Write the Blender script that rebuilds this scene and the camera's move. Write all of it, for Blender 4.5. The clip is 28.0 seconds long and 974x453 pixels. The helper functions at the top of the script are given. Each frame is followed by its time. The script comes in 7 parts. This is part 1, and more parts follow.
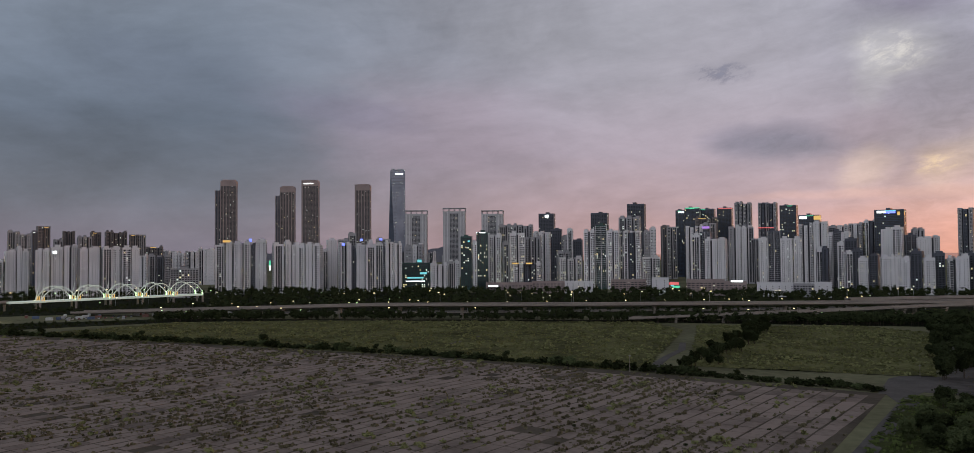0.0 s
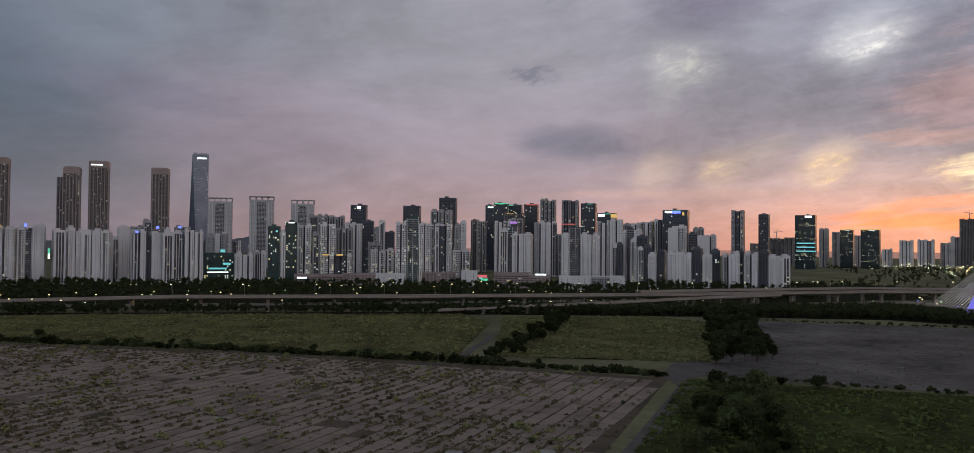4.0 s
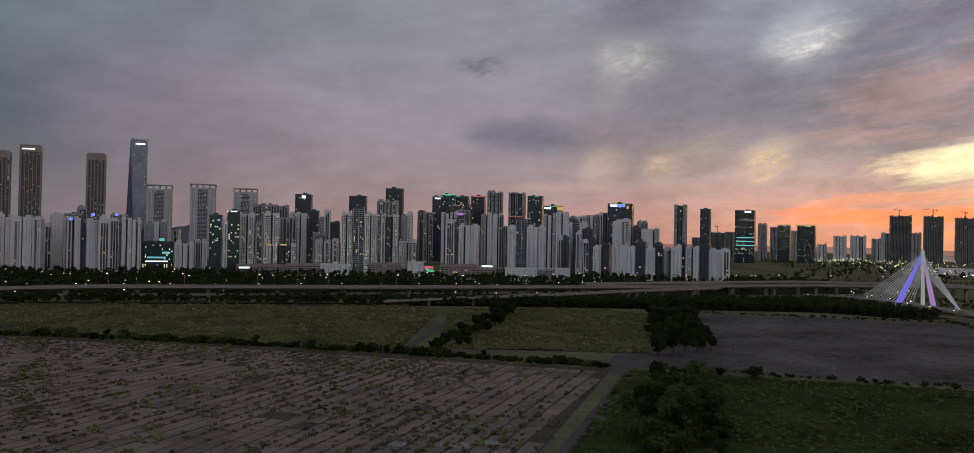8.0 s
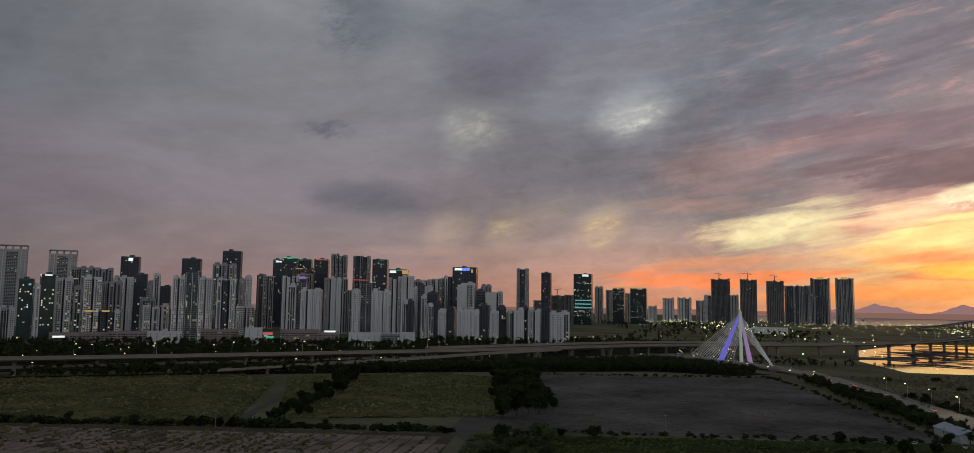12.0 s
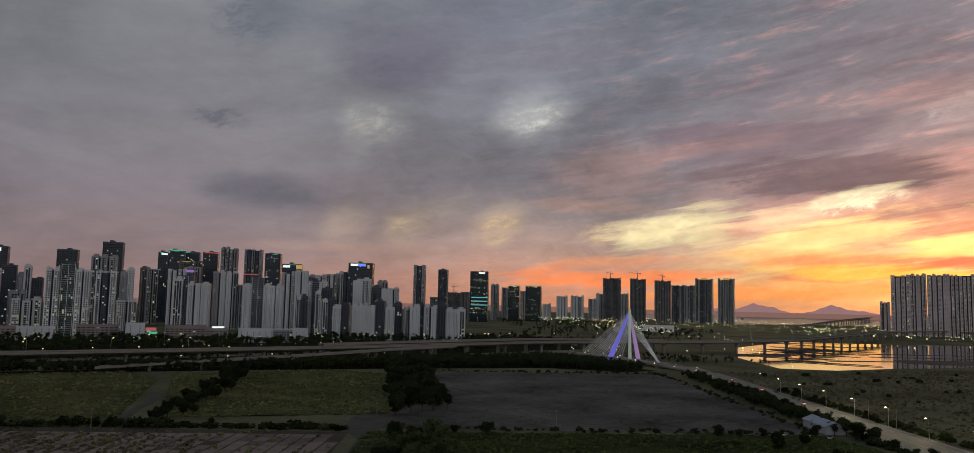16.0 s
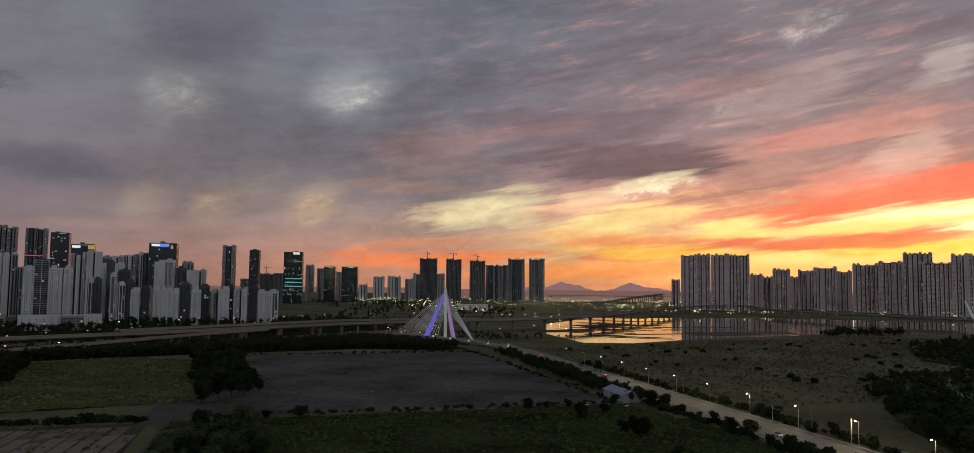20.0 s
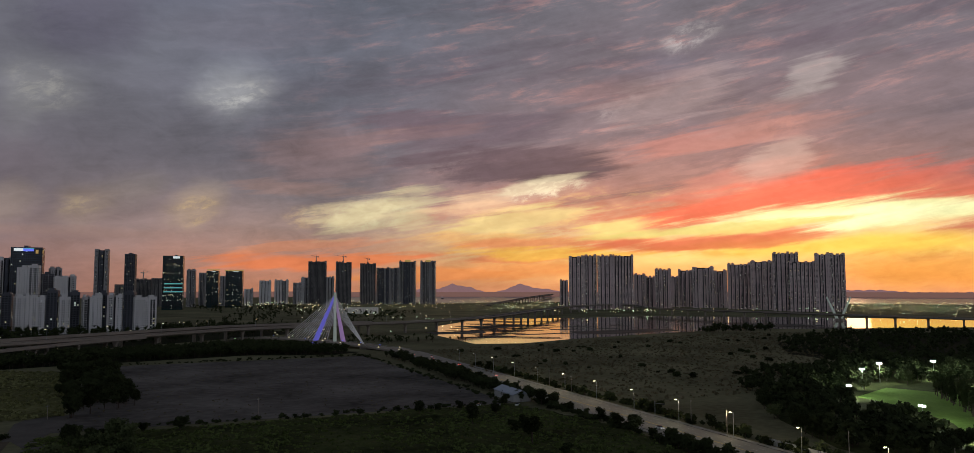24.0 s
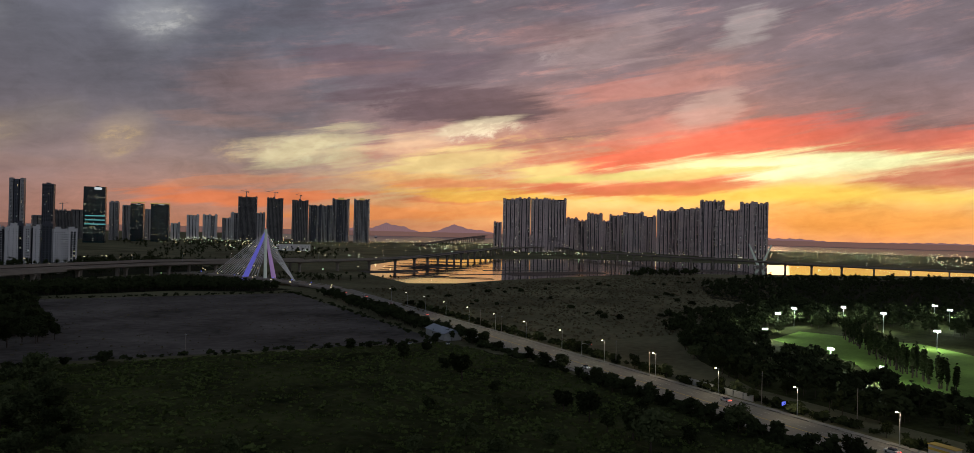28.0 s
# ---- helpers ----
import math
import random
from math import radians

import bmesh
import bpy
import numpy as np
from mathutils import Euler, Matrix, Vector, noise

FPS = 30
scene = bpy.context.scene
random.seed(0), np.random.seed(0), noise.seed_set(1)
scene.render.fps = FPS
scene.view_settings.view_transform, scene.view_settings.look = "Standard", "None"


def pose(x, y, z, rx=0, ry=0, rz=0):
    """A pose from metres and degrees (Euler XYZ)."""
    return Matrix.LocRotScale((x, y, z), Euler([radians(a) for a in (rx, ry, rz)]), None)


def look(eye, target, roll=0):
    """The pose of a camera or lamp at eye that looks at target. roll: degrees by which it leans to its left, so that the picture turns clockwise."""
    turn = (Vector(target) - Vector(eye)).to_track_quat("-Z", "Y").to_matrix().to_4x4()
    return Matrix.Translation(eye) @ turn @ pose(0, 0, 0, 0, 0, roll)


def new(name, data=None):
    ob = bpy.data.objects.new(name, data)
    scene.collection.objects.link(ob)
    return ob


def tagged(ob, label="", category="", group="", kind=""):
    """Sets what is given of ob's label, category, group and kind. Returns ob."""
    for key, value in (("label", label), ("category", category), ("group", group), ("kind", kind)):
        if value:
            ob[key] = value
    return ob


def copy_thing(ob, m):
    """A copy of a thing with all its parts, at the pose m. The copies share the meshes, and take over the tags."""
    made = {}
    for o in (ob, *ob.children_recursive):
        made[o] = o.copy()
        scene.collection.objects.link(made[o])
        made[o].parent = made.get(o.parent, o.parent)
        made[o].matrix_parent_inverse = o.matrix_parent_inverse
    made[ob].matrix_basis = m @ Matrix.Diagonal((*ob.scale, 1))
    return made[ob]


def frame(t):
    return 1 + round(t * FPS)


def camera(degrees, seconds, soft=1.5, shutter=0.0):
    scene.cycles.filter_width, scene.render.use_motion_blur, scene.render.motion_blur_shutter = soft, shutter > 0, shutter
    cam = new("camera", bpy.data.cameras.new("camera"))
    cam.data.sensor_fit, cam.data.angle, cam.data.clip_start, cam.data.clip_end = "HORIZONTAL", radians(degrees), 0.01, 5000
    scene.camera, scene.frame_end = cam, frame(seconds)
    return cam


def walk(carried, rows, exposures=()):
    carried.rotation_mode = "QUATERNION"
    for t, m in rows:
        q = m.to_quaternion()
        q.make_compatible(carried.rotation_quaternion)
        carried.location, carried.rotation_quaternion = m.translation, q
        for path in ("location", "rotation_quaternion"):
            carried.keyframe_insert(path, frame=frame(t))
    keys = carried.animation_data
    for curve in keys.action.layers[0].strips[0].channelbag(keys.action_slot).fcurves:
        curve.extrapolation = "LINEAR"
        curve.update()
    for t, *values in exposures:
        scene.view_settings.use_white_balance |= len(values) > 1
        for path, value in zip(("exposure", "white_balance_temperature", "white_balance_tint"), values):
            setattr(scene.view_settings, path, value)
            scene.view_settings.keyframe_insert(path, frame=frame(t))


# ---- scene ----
cam = camera(64.00, 28.0, soft=0.7)
EYE = 62.0
# seconds, yaw, pitch, roll of a hand-held pan from a high balcony
ROWS = [
    (0.0, 0.010, 1.813, 0.451),
    (0.5, -0.483, 1.995, 0.313),
    (1.0, -1.679, 2.091, 0.210),
    (1.5, -2.783, 2.098, 0.085),
    (2.0, -4.094, 2.107, -0.066),
    (2.5, -5.875, 2.008, -0.113),
    (3.0, -8.492, 1.779, -0.212),
    (3.5, -11.520, 1.501, -0.395),
    (4.0, -13.751, 1.250, -0.510),
    (4.5, -14.563, 0.949, -0.633),
    (6.5, -15.993, 0.167, -0.793),
    (7.0, -16.531, 0.106, -0.824),
    (7.5, -17.010, 0.217, -0.958),
    (8.0, -17.671, 0.679, -1.101),
    (8.5, -18.750, 1.712, -1.153),
    (9.0, -20.996, 2.327, -1.125),
    (9.5, -22.141, 2.794, -1.070),
    (10.0, -23.137, 3.403, -0.960),
    (10.5, -24.231, 4.122, -1.023),
    (11.0, -26.002, 4.873, -0.960),
    (11.5, -27.865, 5.103, -0.814),
    (12.0, -28.990, 5.534, -0.739),
    (12.5, -29.191, 5.698, -1.016),
    (14.5, -34.070, 5.991, -1.112),
    (15.0, -34.767, 5.814, -1.286),
    (15.5, -35.749, 5.697, -1.250),
    (16.0, -36.556, 5.429, -1.265),
    (16.5, -37.635, 5.255, -1.074),
    (17.0, -39.783, 4.851, -0.950),
    (17.5, -41.925, 4.527, -1.047),
    (18.0, -42.925, 4.320, -1.072),
    (18.5, -44.184, 4.255, -1.053),
    (19.0, -45.902, 4.217, -0.974),
    (19.5, -48.194, 4.221, -0.798),
    (20.0, -49.909, 4.216, -0.672),
    (20.5, -50.971, 4.220, -0.621),
    (22.5, -53.999, 4.236, -0.267),
    (23.0, -55.970, 4.341, -0.040),
    (23.5, -57.085, 4.426, 0.066),
    (24.0, -57.864, 4.412, 0.055),
    (24.5, -58.984, 3.964, -0.156),
    (25.0, -59.685, 2.365, -0.523),
    (25.5, -60.337, 1.477, -0.851),
    (26.0, -61.042, 0.974, -1.142),
    (26.5, -61.661, 0.777, -1.219),
    (27.0, -62.055, 0.717, -1.261),
    (27.5, -62.403, 0.427, -1.296),
    (28.0, -62.703, 0.117, -1.323),
]


def stand(yaw):
    """The lens swings on an arm's length round the holder."""
    a = radians(yaw)
    return -0.35 * math.sin(a), 0.35 * math.cos(a) - 0.35


walk(cam, [(t, pose(*stand(yaw), EYE, 90 + pitch, roll, yaw)) for t, yaw, pitch, roll in ROWS],
     exposures=[(0.0, 0.3, 6480, 5), (4.0, 0.1, 6480, 5), (8.0, -0.17, 6500, 3), (12.0, -0.54, 6650, 0), (15.0, -0.5, 6600, 0), (17.0, -0.6, 6600, 2), (20.0, -0.76, 6550, 3), (24.0, -0.94, 6350, 4), (28.0, -0.98, 6250, 4)])

# ---- world: dusk sky with torn cloud, sun just down in the west ----
SUN_AZ = 77.0
world = bpy.data.worlds.new("dusk_sky")
world.use_nodes = True
wt = world.node_tree
wt.nodes.clear()


def wn(kind, **props):
    n = wt.nodes.new(kind)
    for k, v in props.items():
        if k == "operation":
            n.operation = v
        elif k == "blend_type":
            n.blend_type = v
        elif k == "data_type":
            n.data_type = v
    return n


def wire(value, socket):
    if isinstance(value, (int, float)):
        socket.default_value = value
    else:
        wt.links.new(value, socket)


def calc(op, a, b=0.0, c=0.0):
    n = wn("ShaderNodeMath", operation=op)
    for v, s in zip((a, b, c), n.inputs):
        wire(v, s)
    return n.outputs[0]


def vec(a, b, c=0.0):
    n = wn("ShaderNodeCombineXYZ")
    for v, s in zip((a, b, c), n.inputs):
        wire(v, s)
    return n.outputs[0]


def cloud_noise(v, scale, detail=5.0, rough=0.55, warp=0.0):
    n = wn("ShaderNodeTexNoise")
    wt.links.new(v, n.inputs["Vector"])
    n.inputs["Scale"].default_value = scale
    n.inputs["Detail"].default_value = detail
    n.inputs["Roughness"].default_value = rough
    n.inputs["Distortion"].default_value = warp
    return n.outputs["Fac"]


def blend(fac, a, b, mode="MIX"):
    n = wn("ShaderNodeMixRGB", blend_type=mode)
    wire(fac, n.inputs[0])
    for v, s in ((a, n.inputs[1]), (b, n.inputs[2])):
        if isinstance(v, tuple):
            s.default_value = (*v, 1.0)
        else:
            wt.links.new(v, s)
    return n.outputs[0]


def srgb(r, g, b, stops=0.0):
    return tuple((c / 12.92 if c < 0.04045 else ((c + 0.055) / 1.055) ** 2.4) * 2 ** stops for c in (r / 255, g / 255, b / 255))


def ladder(pos, steps):
    n = wn("ShaderNodeValToRGB")
    wire(pos, n.inputs[0])
    n.color_ramp.interpolation = "EASE" if len(steps) < 4 else "LINEAR"
    el = n.color_ramp.elements
    while len(el) < len(steps):
        el.new(0.5)
    for e, (p, c) in zip(el, steps):
        e.position, e.color = p, (*c, 1.0)
    return n.outputs[0]


co = wn("ShaderNodeTexCoord").outputs["Generated"]
sep = wn("ShaderNodeSeparateXYZ")
wt.links.new(co, sep.inputs[0])
az = calc("MULTIPLY", calc("ARCTAN2", sep.outputs[0], sep.outputs[1]), 57.2958)
el = calc("MULTIPLY", calc("ARCSINE", sep.outputs[2]), 57.2958)
# torn edges: shift the cloud coordinates by noise
soft_a = calc("SUBTRACT", cloud_noise(vec(calc("MULTIPLY", az, 0.08), calc("MULTIPLY", el, 0.2)), 1.0, 5, 0.6), 0.5)
soft_b = calc("SUBTRACT", cloud_noise(vec(calc("MULTIPLY", az, 0.08), calc("MULTIPLY", el, 0.2), 7.3), 1.0, 5, 0.6), 0.5)
up = calc("DIVIDE", calc("ADD", calc("ADD", el, calc("MULTIPLY", soft_b, 3.0)), 2.0), 32.0)


def rung(deg):
    return (deg + 2) / 32


# overhead, out of view, dimmed so the ground stays darker than walls
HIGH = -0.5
EAST = ladder(up, [(rung(0), srgb(110, 104, 116)), (rung(4), srgb(96, 100, 115)), (rung(9), srgb(88, 96, 113)), (rung(15), srgb(106, 113, 129)), (rung(24), srgb(126, 131, 145)), (rung(29), srgb(150, 155, 168, HIGH))])
MID = ladder(up, [(rung(0), srgb(182, 148, 148, 0.0)), (rung(3), srgb(168, 144, 153, 0.02)), (rung(7), srgb(152, 138, 152, 0.08)), (rung(12), srgb(146, 140, 152, 0.08)), (rung(24), srgb(150, 149, 160, 0.08)), (rung(29), srgb(150, 155, 168, HIGH))])
GLOW = ladder(up, [(rung(0), srgb(224, 150, 118, 0.35)), (rung(1.6), srgb(224, 158, 136, 0.4)), (rung(4), srgb(184, 152, 148, 0.5)), (rung(6.5), srgb(144, 130, 138, 0.55)), (rung(9), srgb(120, 113, 126, 0.6)), (rung(17), srgb(118, 118, 133, 0.6)), (rung(24), srgb(108, 111, 126, 0.6)), (rung(29), srgb(150, 155, 168, HIGH))])
WEST = ladder(up, [(rung(-0.5), srgb(232, 152, 106, 1.0)), (rung(0.8), srgb(247, 180, 112, 1.0)), (rung(2.2), srgb(253, 208, 132, 1.0)), (rung(3.8), srgb(246, 204, 150, 1.0)), (rung(5.2), srgb(222, 148, 118, 1.0)), (rung(7.5), srgb(172, 124, 118, 1.0)), (rung(11), srgb(134, 112, 118, 0.95)), (rung(16), srgb(116, 104, 113, 0.95)), (rung(24), srgb(106, 104, 113, 0.95)), (rung(29), srgb(150, 155, 168, HIGH))])


def span(a, b):
    n = wn("ShaderNodeMapRange")
    n.interpolation_type = "SMOOTHSTEP"
    wire(calc("ADD", az, calc("MULTIPLY", soft_a, 8.0)), n.inputs[0])
    n.inputs[1].default_value, n.inputs[2].default_value = a, b
    return n.outputs[0]


sky = blend(span(-22, 14), EAST, MID)
sky = blend(span(16, 46), sky, GLOW)
sky = blend(span(45, 68), sky, WEST)
# unseen sky behind the viewer, brightened low down to light the facades
BACK_FILL = ladder(up, [(rung(0), srgb(166, 166, 176, 0.75)), (rung(22), srgb(166, 168, 180, 0.75)), (rung(29), srgb(150, 155, 168, HIGH))])
sky = blend(span(100, 140), sky, BACK_FILL)
sky = blend(calc("SUBTRACT", 1.0, span(-75, -40)), sky, BACK_FILL)
# long streaks that rise to the north-west
lean = calc("SUBTRACT", el, calc("MULTIPLY", az, 0.14))
streak = cloud_noise(vec(calc("MULTIPLY", az, 0.05), calc("MULTIPLY", lean, 0.45)), 1.0, 7, 0.6, 0.6)
billow = cloud_noise(vec(calc("MULTIPLY", az, 0.06), calc("MULTIPLY", el, 0.13), 4.4), 1.0, 7, 0.58, 0.4)
tear = cloud_noise(vec(calc("MULTIPLY", az, 0.24), calc("MULTIPLY", lean, 1.3), 2.2), 1.0, 9, 0.66, 0.3)
wisp = cloud_noise(vec(calc("MULTIPLY", az, 0.5), calc("MULTIPLY", el, 1.0), 9.1), 1.0, 8, 0.68, 0.8)




def gate(v, a, b):
    n = wn("ShaderNodeMapRange")
    n.interpolation_type = "SMOOTHSTEP"
    wire(v, n.inputs[0])
    n.inputs[1].default_value, n.inputs[2].default_value = a, b
    return n.outputs[0]


high_west = calc("MULTIPLY", span(34, 62), calc("MULTIPLY", gate(el, 3.5, 7.0), gate(el, 34, 22)))
sky = blend(calc("MULTIPLY", calc("MULTIPLY", gate(tear, 0.5, 0.74), high_west), 0.35), sky, srgb(206, 140, 128, 0.95))
sky = blend(calc("MULTIPLY", calc("MULTIPLY", gate(streak, 0.52, 0.3), high_west), 0.6), sky, srgb(92, 78, 92, 0.95))
low_west = calc("MULTIPLY", span(46, 64), calc("MULTIPLY", gate(el, 1.2, 2.5), gate(el, 8.0, 5.5)))
sky = blend(calc("MULTIPLY", calc("MULTIPLY", gate(tear, 0.5, 0.66), low_west), 0.45), sky, srgb(252, 206, 120, 1.0))
sky = blend(calc("MULTIPLY", calc("MULTIPLY", gate(tear, 0.49, 0.36), low_west), 0.4), sky, srgb(226, 104, 84, 0.95))
tone = calc("ADD", calc("MULTIPLY", calc("SUBTRACT", tear, 0.5), calc("ADD", 0.2, calc("MULTIPLY", span(15, 65), 0.42))), calc("ADD", calc("MULTIPLY", calc("SUBTRACT", billow, 0.5), 1.15), calc("MULTIPLY", calc("SUBTRACT", wisp, 0.5), calc("ADD", 0.16, calc("MULTIPLY", span(8, 45), 0.34)))))
gain = calc("ADD", 1.0, tone)
gainc = wn("ShaderNodeCombineColor")
for s in gainc.inputs[:3]:
    wt.links.new(gain, s)


SOFT = calc("MULTIPLY", calc("SUBTRACT", cloud_noise(vec(calc("MULTIPLY", az, 0.14), calc("MULTIPLY", el, 0.3), 1.9), 1.0, 7, 0.6), 0.5), 0.7)
PUFF = calc("ADD", 0.12, calc("MULTIPLY", gate(cloud_noise(vec(calc("MULTIPLY", az, 0.75), calc("MULTIPLY", calc("SUBTRACT", el, calc("MULTIPLY", az, 0.25)), 1.5), 6.2), 1.0, 10, 0.7, 0.3), 0.42, 0.66), 0.88))
COMB = calc("MULTIPLY", calc("SUBTRACT", cloud_noise(vec(calc("MULTIPLY", az, 0.11), calc("MULTIPLY", lean, 1.5), 3.7), 1.0, 8, 0.62, 0.25), 0.5), 1.5)
GRAIN = {"soft": (SOFT, 0.02, 0.8), "torn": (SOFT, 0.0, 0.85), "streak": (COMB, 0.2, 0.62)}
flow = vec(calc("ADD", az, calc("MULTIPLY", soft_a, 5.0)), calc("ADD", el, calc("MULTIPLY", soft_b, 1.6)))


def cloud(a, e, wide, high, slope, colour, strength, grain):
    """A patch of lit or dark cloud at azimuth a and elevation e, in degrees, with soft, torn or streaky edges."""
    global sky
    m = wn("ShaderNodeMapping")
    m.vector_type = "TEXTURE"
    m.inputs["Location"].default_value = (a, e, 0)
    m.inputs["Rotation"].default_value = (0, 0, math.atan(slope))
    m.inputs["Scale"].default_value = (wide * 1.5, high * 1.5, 1)
    wt.links.new(flow, m.inputs["Vector"])
    ball = wn("ShaderNodeTexGradient")
    ball.gradient_type = "SPHERICAL"
    wt.links.new(m.outputs[0], ball.inputs[0])
    rag, lo, hi = GRAIN[grain]
    n = wn("ShaderNodeMapRange")
    n.interpolation_type = "SMOOTHSTEP"
    wt.links.new(calc("ADD", ball.outputs["Fac"], rag), n.inputs[0])
    n.inputs[1].default_value, n.inputs[2].default_value, n.inputs[4].default_value = lo, hi, strength
    # nothing beyond the rim; puffs inside a torn patch
    rim = calc("MINIMUM", calc("MULTIPLY", ball.outputs["Fac"], 3.0 if grain == "torn" else 5.0), 1.0)
    if grain == "torn":
        rim = calc("MULTIPLY", rim, PUFF)
    sky = blend(calc("MULTIPLY", n.outputs[0], rim), sky, colour)


cloud(26.5, 11.5, 1.2, 2.45, 0.0, (0.53, 0.502, 0.519), 0.24, "soft")
cloud(17.1, 12.1, 2.0, 0.61, -0.05, (0.147, 0.131, 0.175), 1, "torn")
cloud(20.3, 7.7, 4.5, 1.12, -0.03, (0.197, 0.164, 0.221), 0.7, "soft")
cloud(20.3, 7.7, 3.2, 0.65, 0.0, (0.175, 0.147, 0.2), 0.68, "torn")
cloud(26.3, 7.7, 2.7, 1.34, 0.1, (0.256, 0.194, 0.242), 0.45, "soft")
cloud(30.3, 5.3, 1.6, 0.6, 0.2, (0.761, 0.554, 0.403), 0.94, "torn")
cloud(33.0, 6.3, 2.1, 1.17, 0.4, (0.59, 0.464, 0.393), 0.28, "soft")
cloud(-21.7, 11.8, 7.6, 2.89, -0.22, (0.107, 0.124, 0.175), 0.55, "soft")
cloud(-28.1, 7.5, 7.5, 2.17, -0.05, (0.098, 0.114, 0.161), 0.55, "soft")
cloud(-3.7, 8.7, 8.4, 4.06, 0.0, (0.296, 0.224, 0.288), 0.45, "soft")
cloud(-10.7, 10.2, 5.7, 1.44, -0.15, (0.152, 0.136, 0.2), 0.5, "soft")
cloud(7.1, 15.9, 8.8, 2.43, 0.0, (0.296, 0.288, 0.338), 0.35, "soft")
cloud(18.6, 19.5, 2.5, 2.3, -0.6, (0.171, 0.185, 0.251), 0.94, "torn")
cloud(21.7, 20.4, 2.6, 1.54, -0.3, (0.217, 0.225, 0.289), 0.5, "soft")
cloud(28.4, 16.9, 3.9, 2.12, 0.1, (0.217, 0.193, 0.26), 0.7, "soft")
cloud(27.6, 17.0, 2.5, 1.56, 0.0, (0.185, 0.163, 0.234), 0.61, "torn")
cloud(35.5, 20.2, 5.0, 2.06, 0.0, (0.225, 0.217, 0.299), 0.65, "soft")
cloud(41.5, 17.9, 7.3, 1.93, 0.1, (0.242, 0.209, 0.27), 0.5, "soft")
cloud(27.7, 12.8, 2.5, 2.03, 0.0, (0.596, 0.566, 0.581), 0.26, "soft")
cloud(27.6, 12.7, 1.7, 1.47, 0.0, (0.808, 0.739, 0.689), 0.49, "torn")
cloud(39.8, 13.5, 2.7, 1.53, 0.3, (0.596, 0.538, 0.524), 0.24, "soft")
cloud(40.1, 13.5, 2.2, 1.09, 0.35, (0.826, 0.722, 0.641), 0.6, "torn")
cloud(20.2, 7.5, 4.5, 1.29, -0.05, (0.201, 0.185, 0.251), 0.75, "soft")
cloud(20.6, 7.5, 3.2, 0.91, -0.05, (0.178, 0.163, 0.217), 0.68, "torn")
cloud(16.9, 12.3, 2.0, 0.63, -0.1, (0.201, 0.193, 0.26), 1, "torn")
cloud(37.3, 5.0, 1.3, 0.87, 0.3, (1.08, 0.722, 0.408), 1, "torn")
cloud(48.8, 5.2, 2.5, 1.14, 0.2, (1.338, 1.144, 0.739), 0.8, "torn")
cloud(45.1, 5.0, 1.7, 0.75, 0.2, (1.166, 0.773, 0.47), 0.81, "torn")
cloud(52.5, 5.0, 1.6, 1.0, 0.25, (1.338, 1.018, 0.581), 0.55, "streak")
cloud(25.8, 3.6, 10.0, 0.39, 0.0, (0.826, 0.47, 0.385), 0.2, "soft")
cloud(53.6, 11.9, 2.6, 0.64, 0.1, (0.251, 0.171, 0.217), 0.65, "streak")
cloud(53.7, 9.5, 3.2, 0.6, 0.02, (0.251, 0.163, 0.209), 0.75, "streak")
cloud(57.0, 8.5, 2.5, 0.88, 0.0, (0.242, 0.156, 0.201), 0.75, "streak")
cloud(46.9, 10.1, 3.0, 0.79, 0.15, (0.581, 0.289, 0.289), 0.45, "streak")
cloud(51.8, 11.2, 5.5, 0.74, 0.15, (0.808, 0.396, 0.329), 0.5, "streak")
cloud(44.6, 9.7, 4.1, 1.94, 0.1, (0.408, 0.26, 0.289), 0.4, "soft")
cloud(43.1, 7.1, 5.7, 0.65, 0.05, (0.739, 0.408, 0.351), 0.4, "streak")
cloud(51.3, 12.2, 4.0, 0.77, 0.05, (0.271, 0.171, 0.222), 0.7, "streak")
cloud(56.7, 9.0, 3.4, 1.45, 0.05, (0.241, 0.148, 0.187), 1, "torn")
cloud(62.9, 8.4, 5.4, 0.89, 0.04, (0.222, 0.134, 0.171), 0.85, "streak")
cloud(45.9, 9.6, 4.5, 2.04, 0.05, (0.438, 0.271, 0.292), 0.5, "streak")
cloud(61.9, 7.3, 3.0, 0.67, 0.16, (1.597, 1.27, 0.88), 1, "torn")
cloud(57.1, 6.4, 2.8, 0.68, 0.15, (1.428, 0.922, 0.62), 0.6, "streak")
cloud(49.4, 5.3, 3.0, 1.1, 0.15, (1.67, 1.455, 0.965), 0.8, "torn")
cloud(59.9, 4.8, 5.2, 1.03, 0.12, (1.67, 1.22, 0.509), 0.8, "streak")
cloud(58.5, 3.5, 6.1, 0.59, 0.05, (1.67, 0.86, 0.314), 0.7, "streak")
cloud(45.1, 1.8, 8.2, 0.68, 0.02, (1.597, 0.398, 0.148), 0.8, "streak")
cloud(45.6, 3.0, 5.9, 0.5, 0.05, (1.428, 0.509, 0.271), 0.55, "streak")
cloud(54.0, 0.8, 8.0, 0.55, 0.0, (1.626, 0.509, 0.148), 0.7, "streak")
cloud(62.3, 2.3, 8.0, 0.49, 0.03, (1.455, 0.314, 0.179), 0.65, "streak")
cloud(72.5, 17.4, 2.1, 1.03, 0.35, (0.922, 0.781, 0.781), 0.81, "torn")
